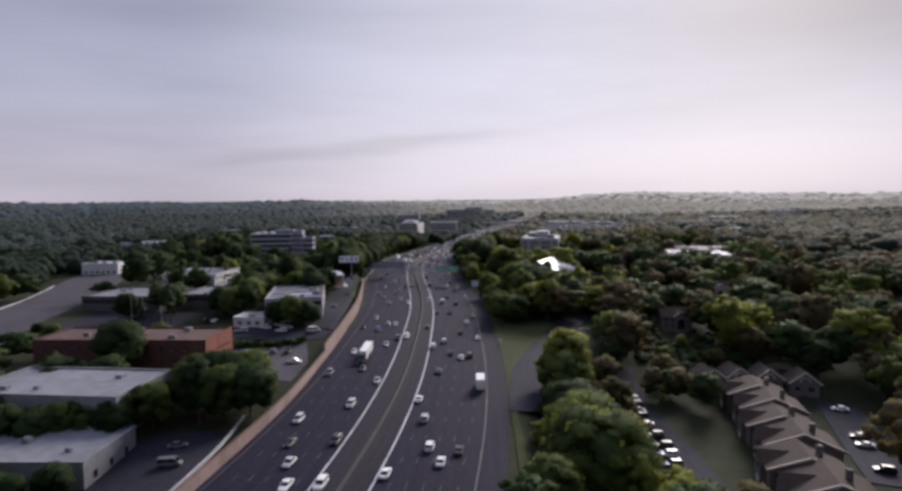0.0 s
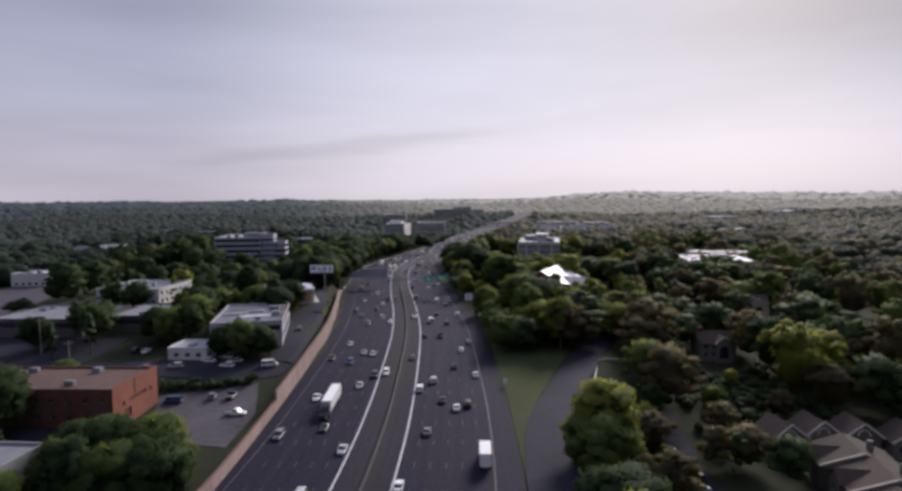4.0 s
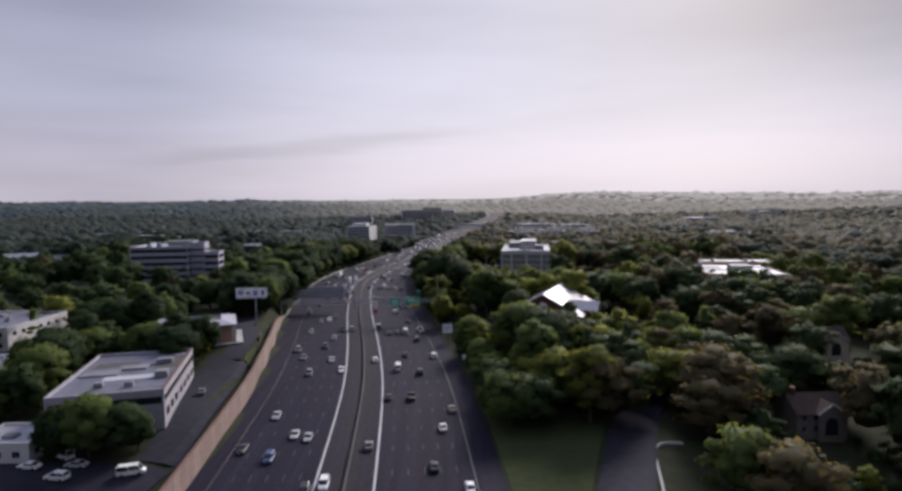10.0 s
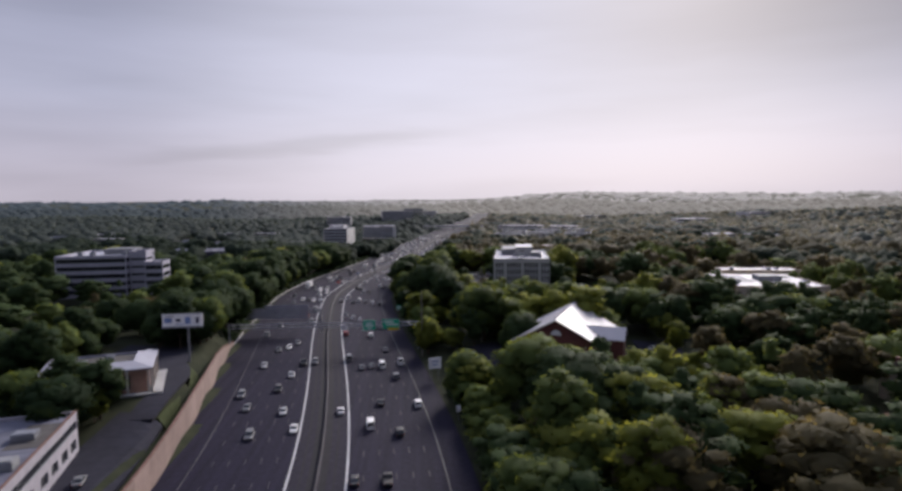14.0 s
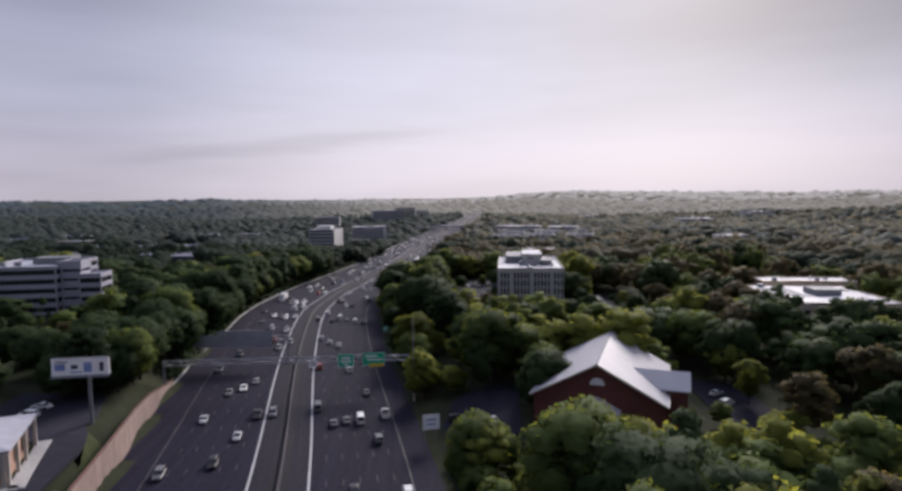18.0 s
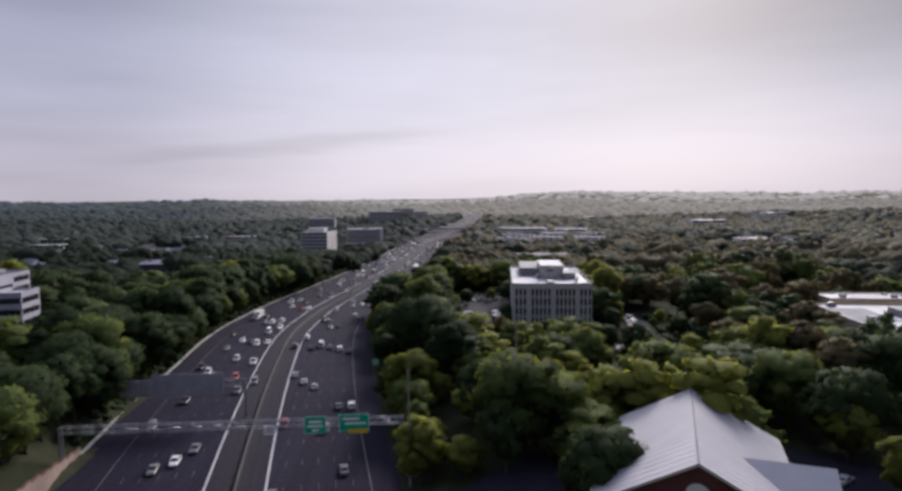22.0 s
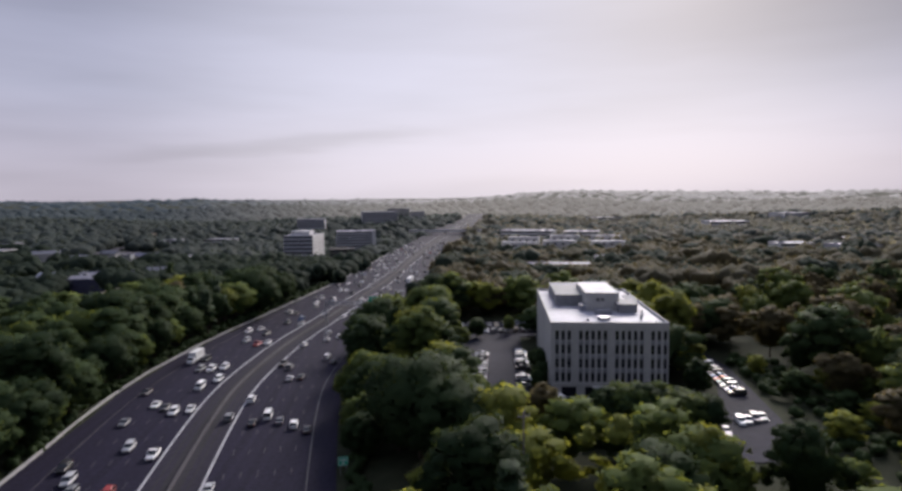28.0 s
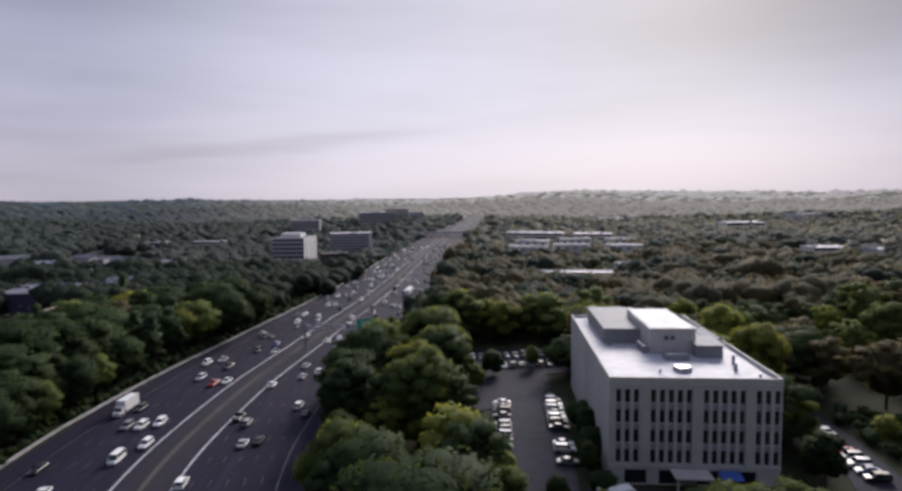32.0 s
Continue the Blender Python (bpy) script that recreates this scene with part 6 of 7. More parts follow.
def box_truck(length=7.0, cab_colour="white"):
    root = thing("box_truck", pose(0, 0, 0), "white box truck on the motorway", "truck")
    part("cargo_box", Shape().box((0, -1.0, 1.0), (2.5, length, 2.9)).box((0, -1.0, 3.9), (2.4, length - 0.1, 0.06)), CAR_COLOURS["white"], root, "plain white cargo box")
    y = length / 2 - 1.0
    part("cab", Shape().loft([[(-1.1, y + 0.1, 0.5), (1.1, y + 0.1, 0.5), (1.1, y + 0.1, 2.5), (-1.1, y + 0.1, 2.5)], [(-1.1, y + 1.2, 0.5), (1.1, y + 1.2, 0.5), (1.05, y + 1.1, 2.4), (-1.05, y + 1.1, 2.4)],
                              [(-1.08, y + 1.6, 0.5), (1.08, y + 1.6, 0.5), (1.05, y + 1.6, 1.5), (-1.05, y + 1.6, 1.5)], [(-1.0, y + 2.4, 0.5), (1.0, y + 2.4, 0.5), (0.95, y + 2.4, 1.25), (-0.95, y + 2.4, 1.25)]]), CAR_COLOURS[cab_colour], root)
    part("windscreen", Shape().quad((-0.95, y + 1.63, 1.55), (0.95, y + 1.63, 1.55), (0.92, y + 1.16, 2.32), (-0.92, y + 1.16, 2.32)), GLASS, root)
    part("chassis", Shape().box((0, -0.5, 0.55), (1.0, length + 1, 0.4)), DARKWALL, root)
    for sx in (-1, 1):
        part("headlight", Shape().box((sx * 0.75, y + 2.4, 0.9), (0.3, 0.1, 0.2)), LAMPCLEAR, root)
        part("tail_light", Shape().box((sx * 1.05, -1 - length / 2, 0.95), (0.25, 0.08, 0.25)), LAMPRED, root)
    add_wheels(root, [(sx, sy) for sx in (-1.05, 1.05) for sy in (y + 1.3, -length / 2 + 0.6)], BIGWHEEL, 0.5)
    return root


def semi_truck():
    root = thing("semi_trailer_truck", pose(0, 0, 0), "lorry with a long white trailer and dark cab", "truck")
    part("trailer", Shape().box((0, -2.6, 1.15), (2.6, 15.2, 2.9)).box((0, -2.6, 4.05), (2.5, 15.1, 0.05)), CAR_COLOURS["white"], root, "long plain white trailer")
    part("cab", Shape().loft([[(-1.2, 5.4, 0.7), (1.2, 5.4, 0.7), (1.2, 5.4, 3.6), (-1.2, 5.4, 3.6)], [(-1.2, 7.2, 0.7), (1.2, 7.2, 0.7), (1.1, 7.0, 3.3), (-1.1, 7.0, 3.3)],
                              [(-1.15, 7.7, 0.7), (1.15, 7.7, 0.7), (1.1, 7.7, 1.9), (-1.1, 7.7, 1.9)], [(-1.0, 9.4, 0.7), (1.0, 9.4, 0.7), (0.9, 9.4, 1.6), (-0.9, 9.4, 1.6)]]), CAR_COLOURS["black"], root)
    part("windscreen", Shape().quad((-1.0, 7.74, 1.95), (1.0, 7.74, 1.95), (1.0, 7.16, 2.9), (-1.0, 7.16, 2.9)), GLASS, root)
    part("chassis", Shape().box((0, 0, 0.7), (0.9, 17.5, 0.4)), DARKWALL, root)
    part("landing_gear", Shape().box((0, 2.2, 0.1), (1.9, 0.2, 1.0)), STEEL, root)
    for sx in (-1, 1):
        part("headlight", Shape().box((sx * 0.8, 9.4, 1.0), (0.3, 0.1, 0.2)), LAMPCLEAR, root)
        part("tail_light", Shape().box((sx * 1.1, -10.2, 1.2), (0.25, 0.08, 0.2)), LAMPRED, root)
    add_wheels(root, [(sx * 1.08, sy) for sx in (-1, 1) for sy in (8.3, 5.2, 4.0, -7.6, -8.8)], BIGWHEEL, 0.5)
    return root


rng = random.Random(11)
FLEET = [(k, c) for k in ("sedan", "suv") for c in ("white", "silver", "grey", "black", "red", "blue", "tan")] + [("van", "white"), ("van", "grey"), ("pickup", "white"), ("pickup", "black"), ("pickup", "red")]
WEIGHT = [7, 5, 4, 4, 0.15, 0.4, 0.6, 6, 3, 3, 3, 0.15, 0.3, 0.3, 1.4, 0.5, 0.9, 0.8, 0.1]
PARKED = [3.5, 4, 5, 5, 0.5, 0.8, 0.8, 3, 3, 4, 4, 0.3, 0.6, 0.5]
BASES = {}
USED = set()


def drive(what, m, group, far=False):
    """Puts a vehicle at m: the first of each look is the original, the next are copies of it."""
    if far and what[0] not in ("box", "semi"):
        what = (*what, True)
    if what not in BASES:
        if what[0] == "box":
            BASES[what] = box_truck()
        elif what[0] == "semi":
            BASES[what] = semi_truck()
        else:
            BASES[what] = car(*what)
    base = BASES[what]
    if what not in USED:
        USED.add(what)
        base.matrix_world = m
        tagged(base, group=group)
        return base
    ob = copy_thing(base, m)
    return tagged(ob, group=group)


def on_road(y, off, away=True):
    p = along(y, off)
    return pose(p.x, p.y, p.z + 0.015, 0, 0, heading(y) + (0 if away else 180))


for side in (-1, 1):
    for lane in range(-1, 6):
        off = side * (4.1 if lane < 0 else 6.1 + LANE * (lane + 0.5))
        y = 96 + rng.uniform(0, 40)
        while y < 1130:
            what = rng.choices(FLEET, WEIGHT)[0]
            gap = (34, 95)
            if lane < 0:
                gap = (70, 190)
            elif side < 0 and 430 < y < 900:
                gap = (20, 58)
            elif y > 430:
                gap = (26, 74)
            if rng.random() < 0.022 and lane > 1:
                what = ("box", "white")
            drive(what, on_road(y, off + rng.uniform(-0.35, 0.35), side > 0), "traffic on the motorway", y > 600)
            y += rng.uniform(*gap)
drive(("semi", "white"), on_road(212, -16.6, False), "traffic on the motorway")
drive(("semi", "white"), on_road(770, 19.5, True), "traffic on the motorway")


def park(x, y, turn, what, group="parked cars", lift=0.22):
    drive(what, pose(x, y, ground_z(x, y) + lift, 0, 0, turn), group)


park(-64.5, 131.5, -80, ("van", "grey"), "vehicles in the yard")
park(-68, 142, -70, ("sedan", "grey"), "vehicles in the yard")
for x, y, turn, what in ((-60, 212, -95, ("pickup", "white")), (-62.5, 248.6, -75, ("van", "white")), (-82, 220.5, 95, ("van", "blue")), (-72, 225, 10, ("suv", "grey")), (-66.5, 225.5, 5, ("pickup", "black")),
                         (-84, 250, 80, ("sedan", "white")), (-80, 255, 60, ("van", "white")), (-92, 243, 90, ("suv", "silver")), (-102, 242, 90, ("sedan", "grey")), (-76, 246, 80, ("suv", "white")), (-75, 251, 85, ("sedan", "silver")),
                         (-112, 262, 5, ("sedan", "white")), (-116, 262, 5, ("suv", "black")), (-88, 366, 80, ("sedan", "silver")), (-88, 372, 80, ("suv", "white")), (-88.5, 378, 80, ("sedan", "white")), (-64.5, 292, 15, ("sedan", "grey")),
                         (12, 364, -75, ("sedan", "black")), (12.5, 378, -70, ("suv", "black")), (21, 372, 20, ("sedan", "silver")), (83, 376, -60, ("suv", "white")), (84.5, 384, -60, ("sedan", "silver"))):
    park(x, y, turn, what)
for i in range(14):
    park(57.2 - 0.9 * math.sin(i), 132 + 5.6 * i + rng.uniform(-0.5, 0.5), 90 + rng.uniform(-5, 5), rng.choices(FLEET[:14], PARKED)[0], "cars parked by the townhouses", 0.32)
for i in (0, 3, 4, 8):
    park(107.5 + 1.7 * i, 146 + 5.2 * i, 70 + rng.uniform(-5, 5), rng.choices(FLEET[:14], PARKED)[0], "cars parked behind the townhouses", 0.32)
for k in range(17):
    yy = 515 + 3.1 * k
    if k > 4 and k not in (6, 12):
        park(26.3 + 0.165 * (yy - 534), yy, 80, rng.choices(FLEET[:14], PARKED)[0], "cars parked by the office block")
    if k > 3 and k not in (5, 8, 9):
        park(40.2 + 0.165 * (yy - 534), yy, -100, rng.choices(FLEET[:14], PARKED)[0], "cars parked by the office block")
for k in range(12):
    park(26 + 3.0 * k, 600, 0, rng.choices(FLEET[:14], PARKED)[0], "cars parked by the office block")
    park(26 + 3.0 * k, 612, 180, rng.choices(FLEET[:14], PARKED)[0], "cars parked by the office block")
for k in range(11):
    park(103.0 - 0.66 * k, 546 - 3.2 * k, 78, rng.choices(FLEET[:14], PARKED)[0], "cars parked behind the office block")
for k in range(6):
    park((92 - 2.4 * k if k < 4 else 78 - 2.2 * (k - 4)), (495.5 - 0.9 * k if k < 4 else 487 - 5 * (k - 4)), 165, rng.choices(FLEET[:14], PARKED)[0], "cars parked behind the office block")

for k in range(14):
    x, y = -318 - 4.6 * (k % 7) + 9 * (k // 7) + rng.uniform(-2, 2), 1018 + 19 * (k % 7) + rng.uniform(-3, 3)
    drive(rng.choices(FLEET[:14], PARKED)[0], pose(x, y, ground_z(x, y) + 0.22, 0, 0, 70 + rng.uniform(-4, 4)), "cars parked in the far car park", far=True)


def shuttle_bus(m):
    """A short white bus facing +y with a blue stripe and dark side windows."""
    root = thing("shuttle_bus", m, "short white shuttle bus with a blue stripe", "bus")
    part("body", Shape().loft([ring(-3.7, 1.08, 0.5, 2.75, 0.25), ring(-3.55, 1.16, 0.4, 2.9, 0.25), ring(2.3, 1.16, 0.4, 2.9, 0.25), ring(2.9, 1.12, 0.4, 2.5, 0.25), ring(3.1, 1.08, 0.4, 1.5, 0.25), ring(3.8, 1.0, 0.45, 1.3, 0.2)]), CAR_COLOURS["white"], root)
    for sx in (-1, 1):
        part("stripe", Shape().box((sx * 1.165, -0.5, 1.15), (0.02, 6.0, 0.4)), TARP, root, "blue painted stripe")
        for q in range(4):
            part("side_window", Shape().box((sx * 1.165, -2.9 + 1.35 * q, 1.75), (0.02, 1.1, 0.7)), GLASS, root)
        part("headlight", Shape().box((sx * 0.7, 3.78, 0.8), (0.3, 0.1, 0.2)), LAMPCLEAR, root)
    part("windscreen", Shape().quad((-0.95, 3.02, 1.6), (0.95, 3.02, 1.6), (0.95, 2.93, 2.4), (-0.95, 2.93, 2.4)), GLASS, root)
    add_wheels(root, [(sx * 1.05, sy) for sx in (-1, 1) for sy in (-2.4, 2.6)], WHEEL, 0.33)


shuttle_bus(pose(43.5, 510.5, ground_z(43.5, 510.5) + 0.24, 0, 0, -82))
park(58, 510, -85, ("pickup", "white"), "vehicles on the forecourt", 0.22)


# ---- trees ----
def ball(fine):
    """Corners and triangles of a round ball."""
    ico = bmesh.new()
    bmesh.ops.create_icosphere(ico, subdivisions=fine, radius=1.0)
    v = np.array([q.co[:] for q in ico.verts])
    f = np.array([[q.index for q in t.verts] for t in ico.faces])
    ico.free()
    return v, f


def uneven(d, r, n=5, amp=0.13):
    """Soft bumps over directions d, for lumpy leaf masses."""
    out = np.zeros(d.shape[:-1])
    for _ in range(n):
        k = r.normal(0, 2.6, 3)
        out += np.sin(d @ k + r.uniform(0, 6.28)) / n * 2.2
    return 1 + amp * out


def leaf_cloud(seed, clumps, cards, size, shape, fine=1):
    """Corners, faces and soft normals of a crown: lumpy leafy clumps, each under a shell of small bent leaf sprays.
    The normals lean towards those of the whole crown, as light passes from leaf to leaf."""
    r = np.random.default_rng(seed)
    cv, cf = ball(fine)
    verts, faces, n, local = [], [], 0, []
    for c, rad in shape(r, clumps):
        core = cv * rad * 0.88 * uneven(cv, r)[:, None] * np.array([1, 1, 0.9]) + c
        verts.append(core)
        local.append(cv)
        faces += [tuple(q) for q in (cf + n)]
        n += len(core)
        k = max(8, int(2 * cards * rad * rad))
        d = r.normal(0, 1, (k, 3))
        d[:, 2] = np.abs(d[:, 2]) * 0.9 - 0.35
        d /= np.linalg.norm(d, axis=1)[:, None]
        p = c + d * rad * r.uniform(0.82, 1.09, (k, 1)) * np.array([1, 1, 0.9])
        tilt = d + r.normal(0, 0.6, (k, 3))
        tilt /= np.linalg.norm(tilt, axis=1)[:, None]
        u = np.cross(tilt, r.normal(0, 1, (k, 3)))
        u /= np.linalg.norm(u, axis=1)[:, None] + 1e-9
        w = np.cross(tilt, u)
        s = size * r.uniform(0.5, 1.3, (k, 1))
        tri = np.stack([p - u * s - w * s * r.uniform(0.1, 0.7, (k, 1)), p + u * s * r.uniform(0.5, 1.0, (k, 1)) - w * s * 0.3, p + w * s * r.uniform(0.6, 1.2, (k, 1)) + tilt * s * 0.3], 1)
        verts.append(tri.reshape(-1, 3))
        local.append(np.repeat(0.6 * tilt + 0.4 * d, 3, 0))
        faces += [(n + 3 * i, n + 3 * i + 1, n + 3 * i + 2) for i in range(k)]
        n += 3 * k
    v, near = np.concatenate(verts), np.concatenate(local)
    lo, hi = v.min(0), v.max(0)
    whole = (v - (lo + hi) / 2 * np.array([1, 1, 0.88])) / ((hi - lo) / 2)
    whole /= np.linalg.norm(whole, axis=1)[:, None] + 1e-9
    soft = 0.76 * whole + 0.24 * near
    return v, faces, soft / (np.linalg.norm(soft, axis=1)[:, None] + 1e-9)


def leafy_mesh(name, v, faces, soft):
    me = bpy.data.meshes.new(name)
    me.from_pydata(v.tolist(), [], faces)
    me.polygons.foreach_set("use_smooth", [True] * len(me.polygons))
    me.normals_split_custom_set_from_vertices(soft.tolist())
    return me


def dome(r, clumps, wide, low, high, lobes):
    """Leafy clumps packed over a rounded crown with a few larger lobes."""
    mid_, half = (low + high) / 2, (high - low) / 2
    out = [(np.array([0, 0, mid_ + 0.5]), wide * 0.62), (np.array([0, 0, mid_ - half * 0.35]), wide * 0.6), (np.array([0, 0, mid_ + half * 0.45]), wide * 0.5)]
    turn = r.uniform(0, 6.28)
    for i in range(clumps):
        a = 2.39996 * i + r.uniform(-0.3, 0.3)
        t = -0.75 + 1.72 * (i + 0.5) / clumps
        e = math.asin(max(-1, min(1, t)))
        swell = 1 + 0.16 * math.sin(lobes * a + turn) + r.uniform(-0.10, 0.10)
        rr = wide * 0.74 * math.cos(e) * swell
        out.append((np.array([rr * math.cos(a), rr * math.sin(a), mid_ + half * 0.80 * math.sin(e) * (1 + r.uniform(-0.08, 0.12))]), wide * r.uniform(0.17, 0.44)))
    return out


def broad(r, clumps):
    return dome(r, clumps, 5.4, 1.4, 14.6, 3)


def tall(r, clumps):
    return dome(r, clumps, 4.4, 2.0, 17.2, 2)


def grand(r, clumps):
    """A crown 18 m across and 24 m high: a few big boughs, each a heap of smaller clumps."""
    out = [(np.array([0, 0, 13.0]), 5.4), (np.array([0, 0, 8.5]), 5.0), (np.array([0, 0, 17.5]), 4.2)]
    boughs = [(np.array([0.6, 0.3, 19.6]), 3.4)]
    for i in range(9):
        a, e = 2.39996 * i + r.uniform(-0.3, 0.3), r.uniform(-0.35, 0.75)
        boughs.append((np.array([6.0 * math.cos(a) * math.cos(e), 6.0 * math.sin(a) * math.cos(e), 12.6 + 8.2 * math.sin(e)]), r.uniform(2.4, 3.5)))
    for i in range(clumps):
        c, rad = boughs[i % len(boughs)]
        d = r.normal(0, 1, 3)
        d[2] = abs(d[2]) - 0.35
        d += 0.55 * (c - np.array([0, 0, 12.0])) / 8
        d /= np.linalg.norm(d)
        out.append((c + d * rad * r.uniform(0.7, 1.0), r.uniform(0.9, 1.7)))
    return out


def needle(r, clumps):
    out = []
    for i in range(clumps):
        z = r.uniform(6, 17)
        a, rr = r.uniform(0, 2 * math.pi), r.uniform(0.2, 1.0) * (18.5 - z) * 0.27
        out.append((np.array([rr * math.cos(a), rr * math.sin(a), z]), r.uniform(0.7, 1.25)))
    return out


LIGHT = []                            # lighter crowns for the joined rows


def tree_kind(name, seed, shape, clumps, material, label, cards=17, size=0.32):
    root = thing(name, pose(0, 0, -200), label, "tree", "trees beside the motorway")
    crown = leaf_cloud(seed, clumps, cards, size, shape)
    LIGHT.append(leaf_cloud(seed, clumps * 5 // 9, cards * 2 // 5, size * 1.45, shape))
    me = leafy_mesh("crown", *crown)
    me.materials.append(material)
    part("crown", me, None, root)
    t = Shape().tube((0, 0, -1.5), (0.1, 0.05, 5.0), 0.34, 0.24, 7).tube((0.1, 0.05, 5.0), (0, 0, 9.5), 0.24, 0.08, 6)
    r = random.Random(seed)
    for i in range(5):
        a = i * 1.26 + r.uniform(-0.3, 0.3)
        t.tube((0.1, 0.05, 3.6 + 0.5 * i), (2.2 * math.cos(a), 2.2 * math.sin(a), 6.2 + 0.7 * i), 0.12, 0.04, 5)
    part("trunk", t, BARK, root)
    return root


TREES = [tree_kind("broadleaf_tree", 21, broad, 34, LEAF_D, "rounded leafy tree with a dense dark green crown"),
         tree_kind("broadleaf_tree", 22, broad, 37, LEAF, "rounded leafy tree with a dense green crown"),
         tree_kind("broadleaf_tree", 23, tall, 36, LEAF_D, "tall leafy tree with an uneven dark green crown"),
         tree_kind("broadleaf_tree", 24, tall, 39, LEAF, "tall leafy tree with an uneven green crown"),
         tree_kind("broadleaf_tree", 25, broad, 35, LEAF_Y, "rounded tree with fresh yellow-green leaves"),
         tree_kind("broadleaf_tree", 26, tall, 37, LEAF_Y, "tall tree with fresh yellow-green leaves"),
         tree_kind("pine_tree", 27, needle, 28, PINE, "tall dark green pine tree", cards=24, size=0.28),
         tree_kind("broadleaf_tree", 28, broad, 35, LEAF_B, "rounded tree with a dull brownish crown"),
         tree_kind("broadleaf_tree", 29, tall, 37, LEAF_B, "tall tree with a dull brownish crown")]
# old trees with broad crowns of many finer clumps
GRAND = len(TREES)
TREES += [tree_kind("broadleaf_tree", 31, grand, 95, LEAF_D, "large old tree with a broad dark green crown", cards=12, size=0.36),
          tree_kind("broadleaf_tree", 32, grand, 95, LEAF_Y, "large old tree with a broad yellow-green crown", cards=12, size=0.36),
          tree_kind("broadleaf_tree", 33, grand, 95, LEAF, "large old tree with a broad green crown", cards=12, size=0.36),
          tree_kind("broadleaf_tree", 34, grand, 95, LEAF_B, "large old tree with a brownish dark crown", cards=12, size=0.36)]
FIRST = [True] * len(TREES)
POLYS = [(np.array(q), q) for q in BLOCKED]


def free(x, y):
    x, y = np.asarray(x, float), np.asarray(y, float)
    off = x - line_x(y)
    ok = (y > 1915) | (off < wall_off(y) - np.where(y > 425, 2.6, 5.0)) | (off > 37.0)
    for arr, poly in POLYS:
        box_ = (x > arr[:, 0].min()) & (x < arr[:, 0].max()) & (y > arr[:, 1].min()) & (y < arr[:, 1].max())
        if box_.any():
            ok &= ~(box_ & inside(poly, x, y))
    return ok


def plant(k, x, y, scale, spin):
    m = Matrix.Translation((x, y, ground_z(x, y) - 0.2)) @ Matrix.Rotation(spin, 4, "Z") @ Matrix.Diagonal((scale[0], scale[0], scale[1], 1))
    if FIRST[k]:
        FIRST[k] = False
        TREES[k].matrix_world = m
    else:
        copy_thing(TREES[k], m)


def scatter(x0, x1, y0, y1, step, r):
    gx, gy = np.meshgrid(np.arange(x0, x1, step), np.arange(y0, y1, step))
    p = np.stack([gx.ravel(), gy.ravel()], -1) + r.uniform(-0.46, 0.46, (gx.size, 2)) * step
    return p[free(p[:, 0], p[:, 1])]


gen = np.random.default_rng(5)


def near_zone(x, y):
    off = x - line_x(y)
    east = (off > 36) & (off < np.where((y > 440) & (y < 600), 172, 120)) & (y > 96) & (y < 640)
    west = (off < -36) & (off > -105) & (y > 425) & (y < 700)
    town = (off < -32) & (off > -150) & (y > 100) & (y <= 425)
    return east, west, town


def height_at(x, y):
    """How tall the trees stand at a place, against a 15 m tree."""
    off = x - line_x(y)
    if off < 0:
        if -175 < x < -112 and 425 < y < 494:
            return 0.6
        return 0.78 if y < 425 else 1.08
    if y < 225 and 42 < x < 54:
        return 0.5
    if y < 215 and x > 50:
        return 0.72
    if 68 < x < 114 and 215 < y < 264:
        return 0.5
    if 26 < x < 82 and 298 < y <= 327:
        return 1.12
    if 20 < x < 90 and 327 < y < 364:
        return 0.26 if x < 34 else 0.55 if x < 50 else 0.36
    if x < 34 and 310 < y <= 328:
        return 0.6
    if 18 < x < 94 and 490 < y < 532:
        return 0.6 if y < 502 and x > 52 else 0.4
    if 94 <= x < 125 and 455 < y < 545:
        return 0.5
    if 24 < x < 94 and 476 < y <= 490:
        return 0.5
    if 26 < x < 94 and 430 < y <= 476:
        return 1.0 if x < 58 else 0.6
    return 0.85 if off < 50 else 1.15


def crown_pick(west, brown=False):
    if brown:
        return int(gen.choice([0, 2, 7, 8], p=[0.28, 0.22, 0.27, 0.23]))
    # West weights favour dark crowns, partly to imitate that side's dimmer light.
    return int(gen.choice(7, p=[0.40, 0.12, 0.30, 0.07, 0.02, 0.02, 0.07] if west else [0.14, 0.22, 0.12, 0.16, 0.18, 0.13, 0.05]))


# single trees that stand out: kind, place, size
YARD_TREES = ((0, -57, 162, 1.1), (1, -63, 158, 1.15), (2, -69, 156, 1.1), (1, -60, 169, 1.05), (0, -67, 167, 1.1), (3, -75, 161, 0.95), (1, -80, 152, 0.8), (0, -82, 117, 0.55),
    (1, -99, 117, 0.6), (0, -113, 192, 1.15), (1, -128, 140, 0.8), (2, -121, 142, 0.8), (0, -105, 118, 0.7), (0, -98, 147, 0.6), (1, -118, 226, 0.6), (0, -172, 233, 0.45), (1, -165, 231, 0.45))
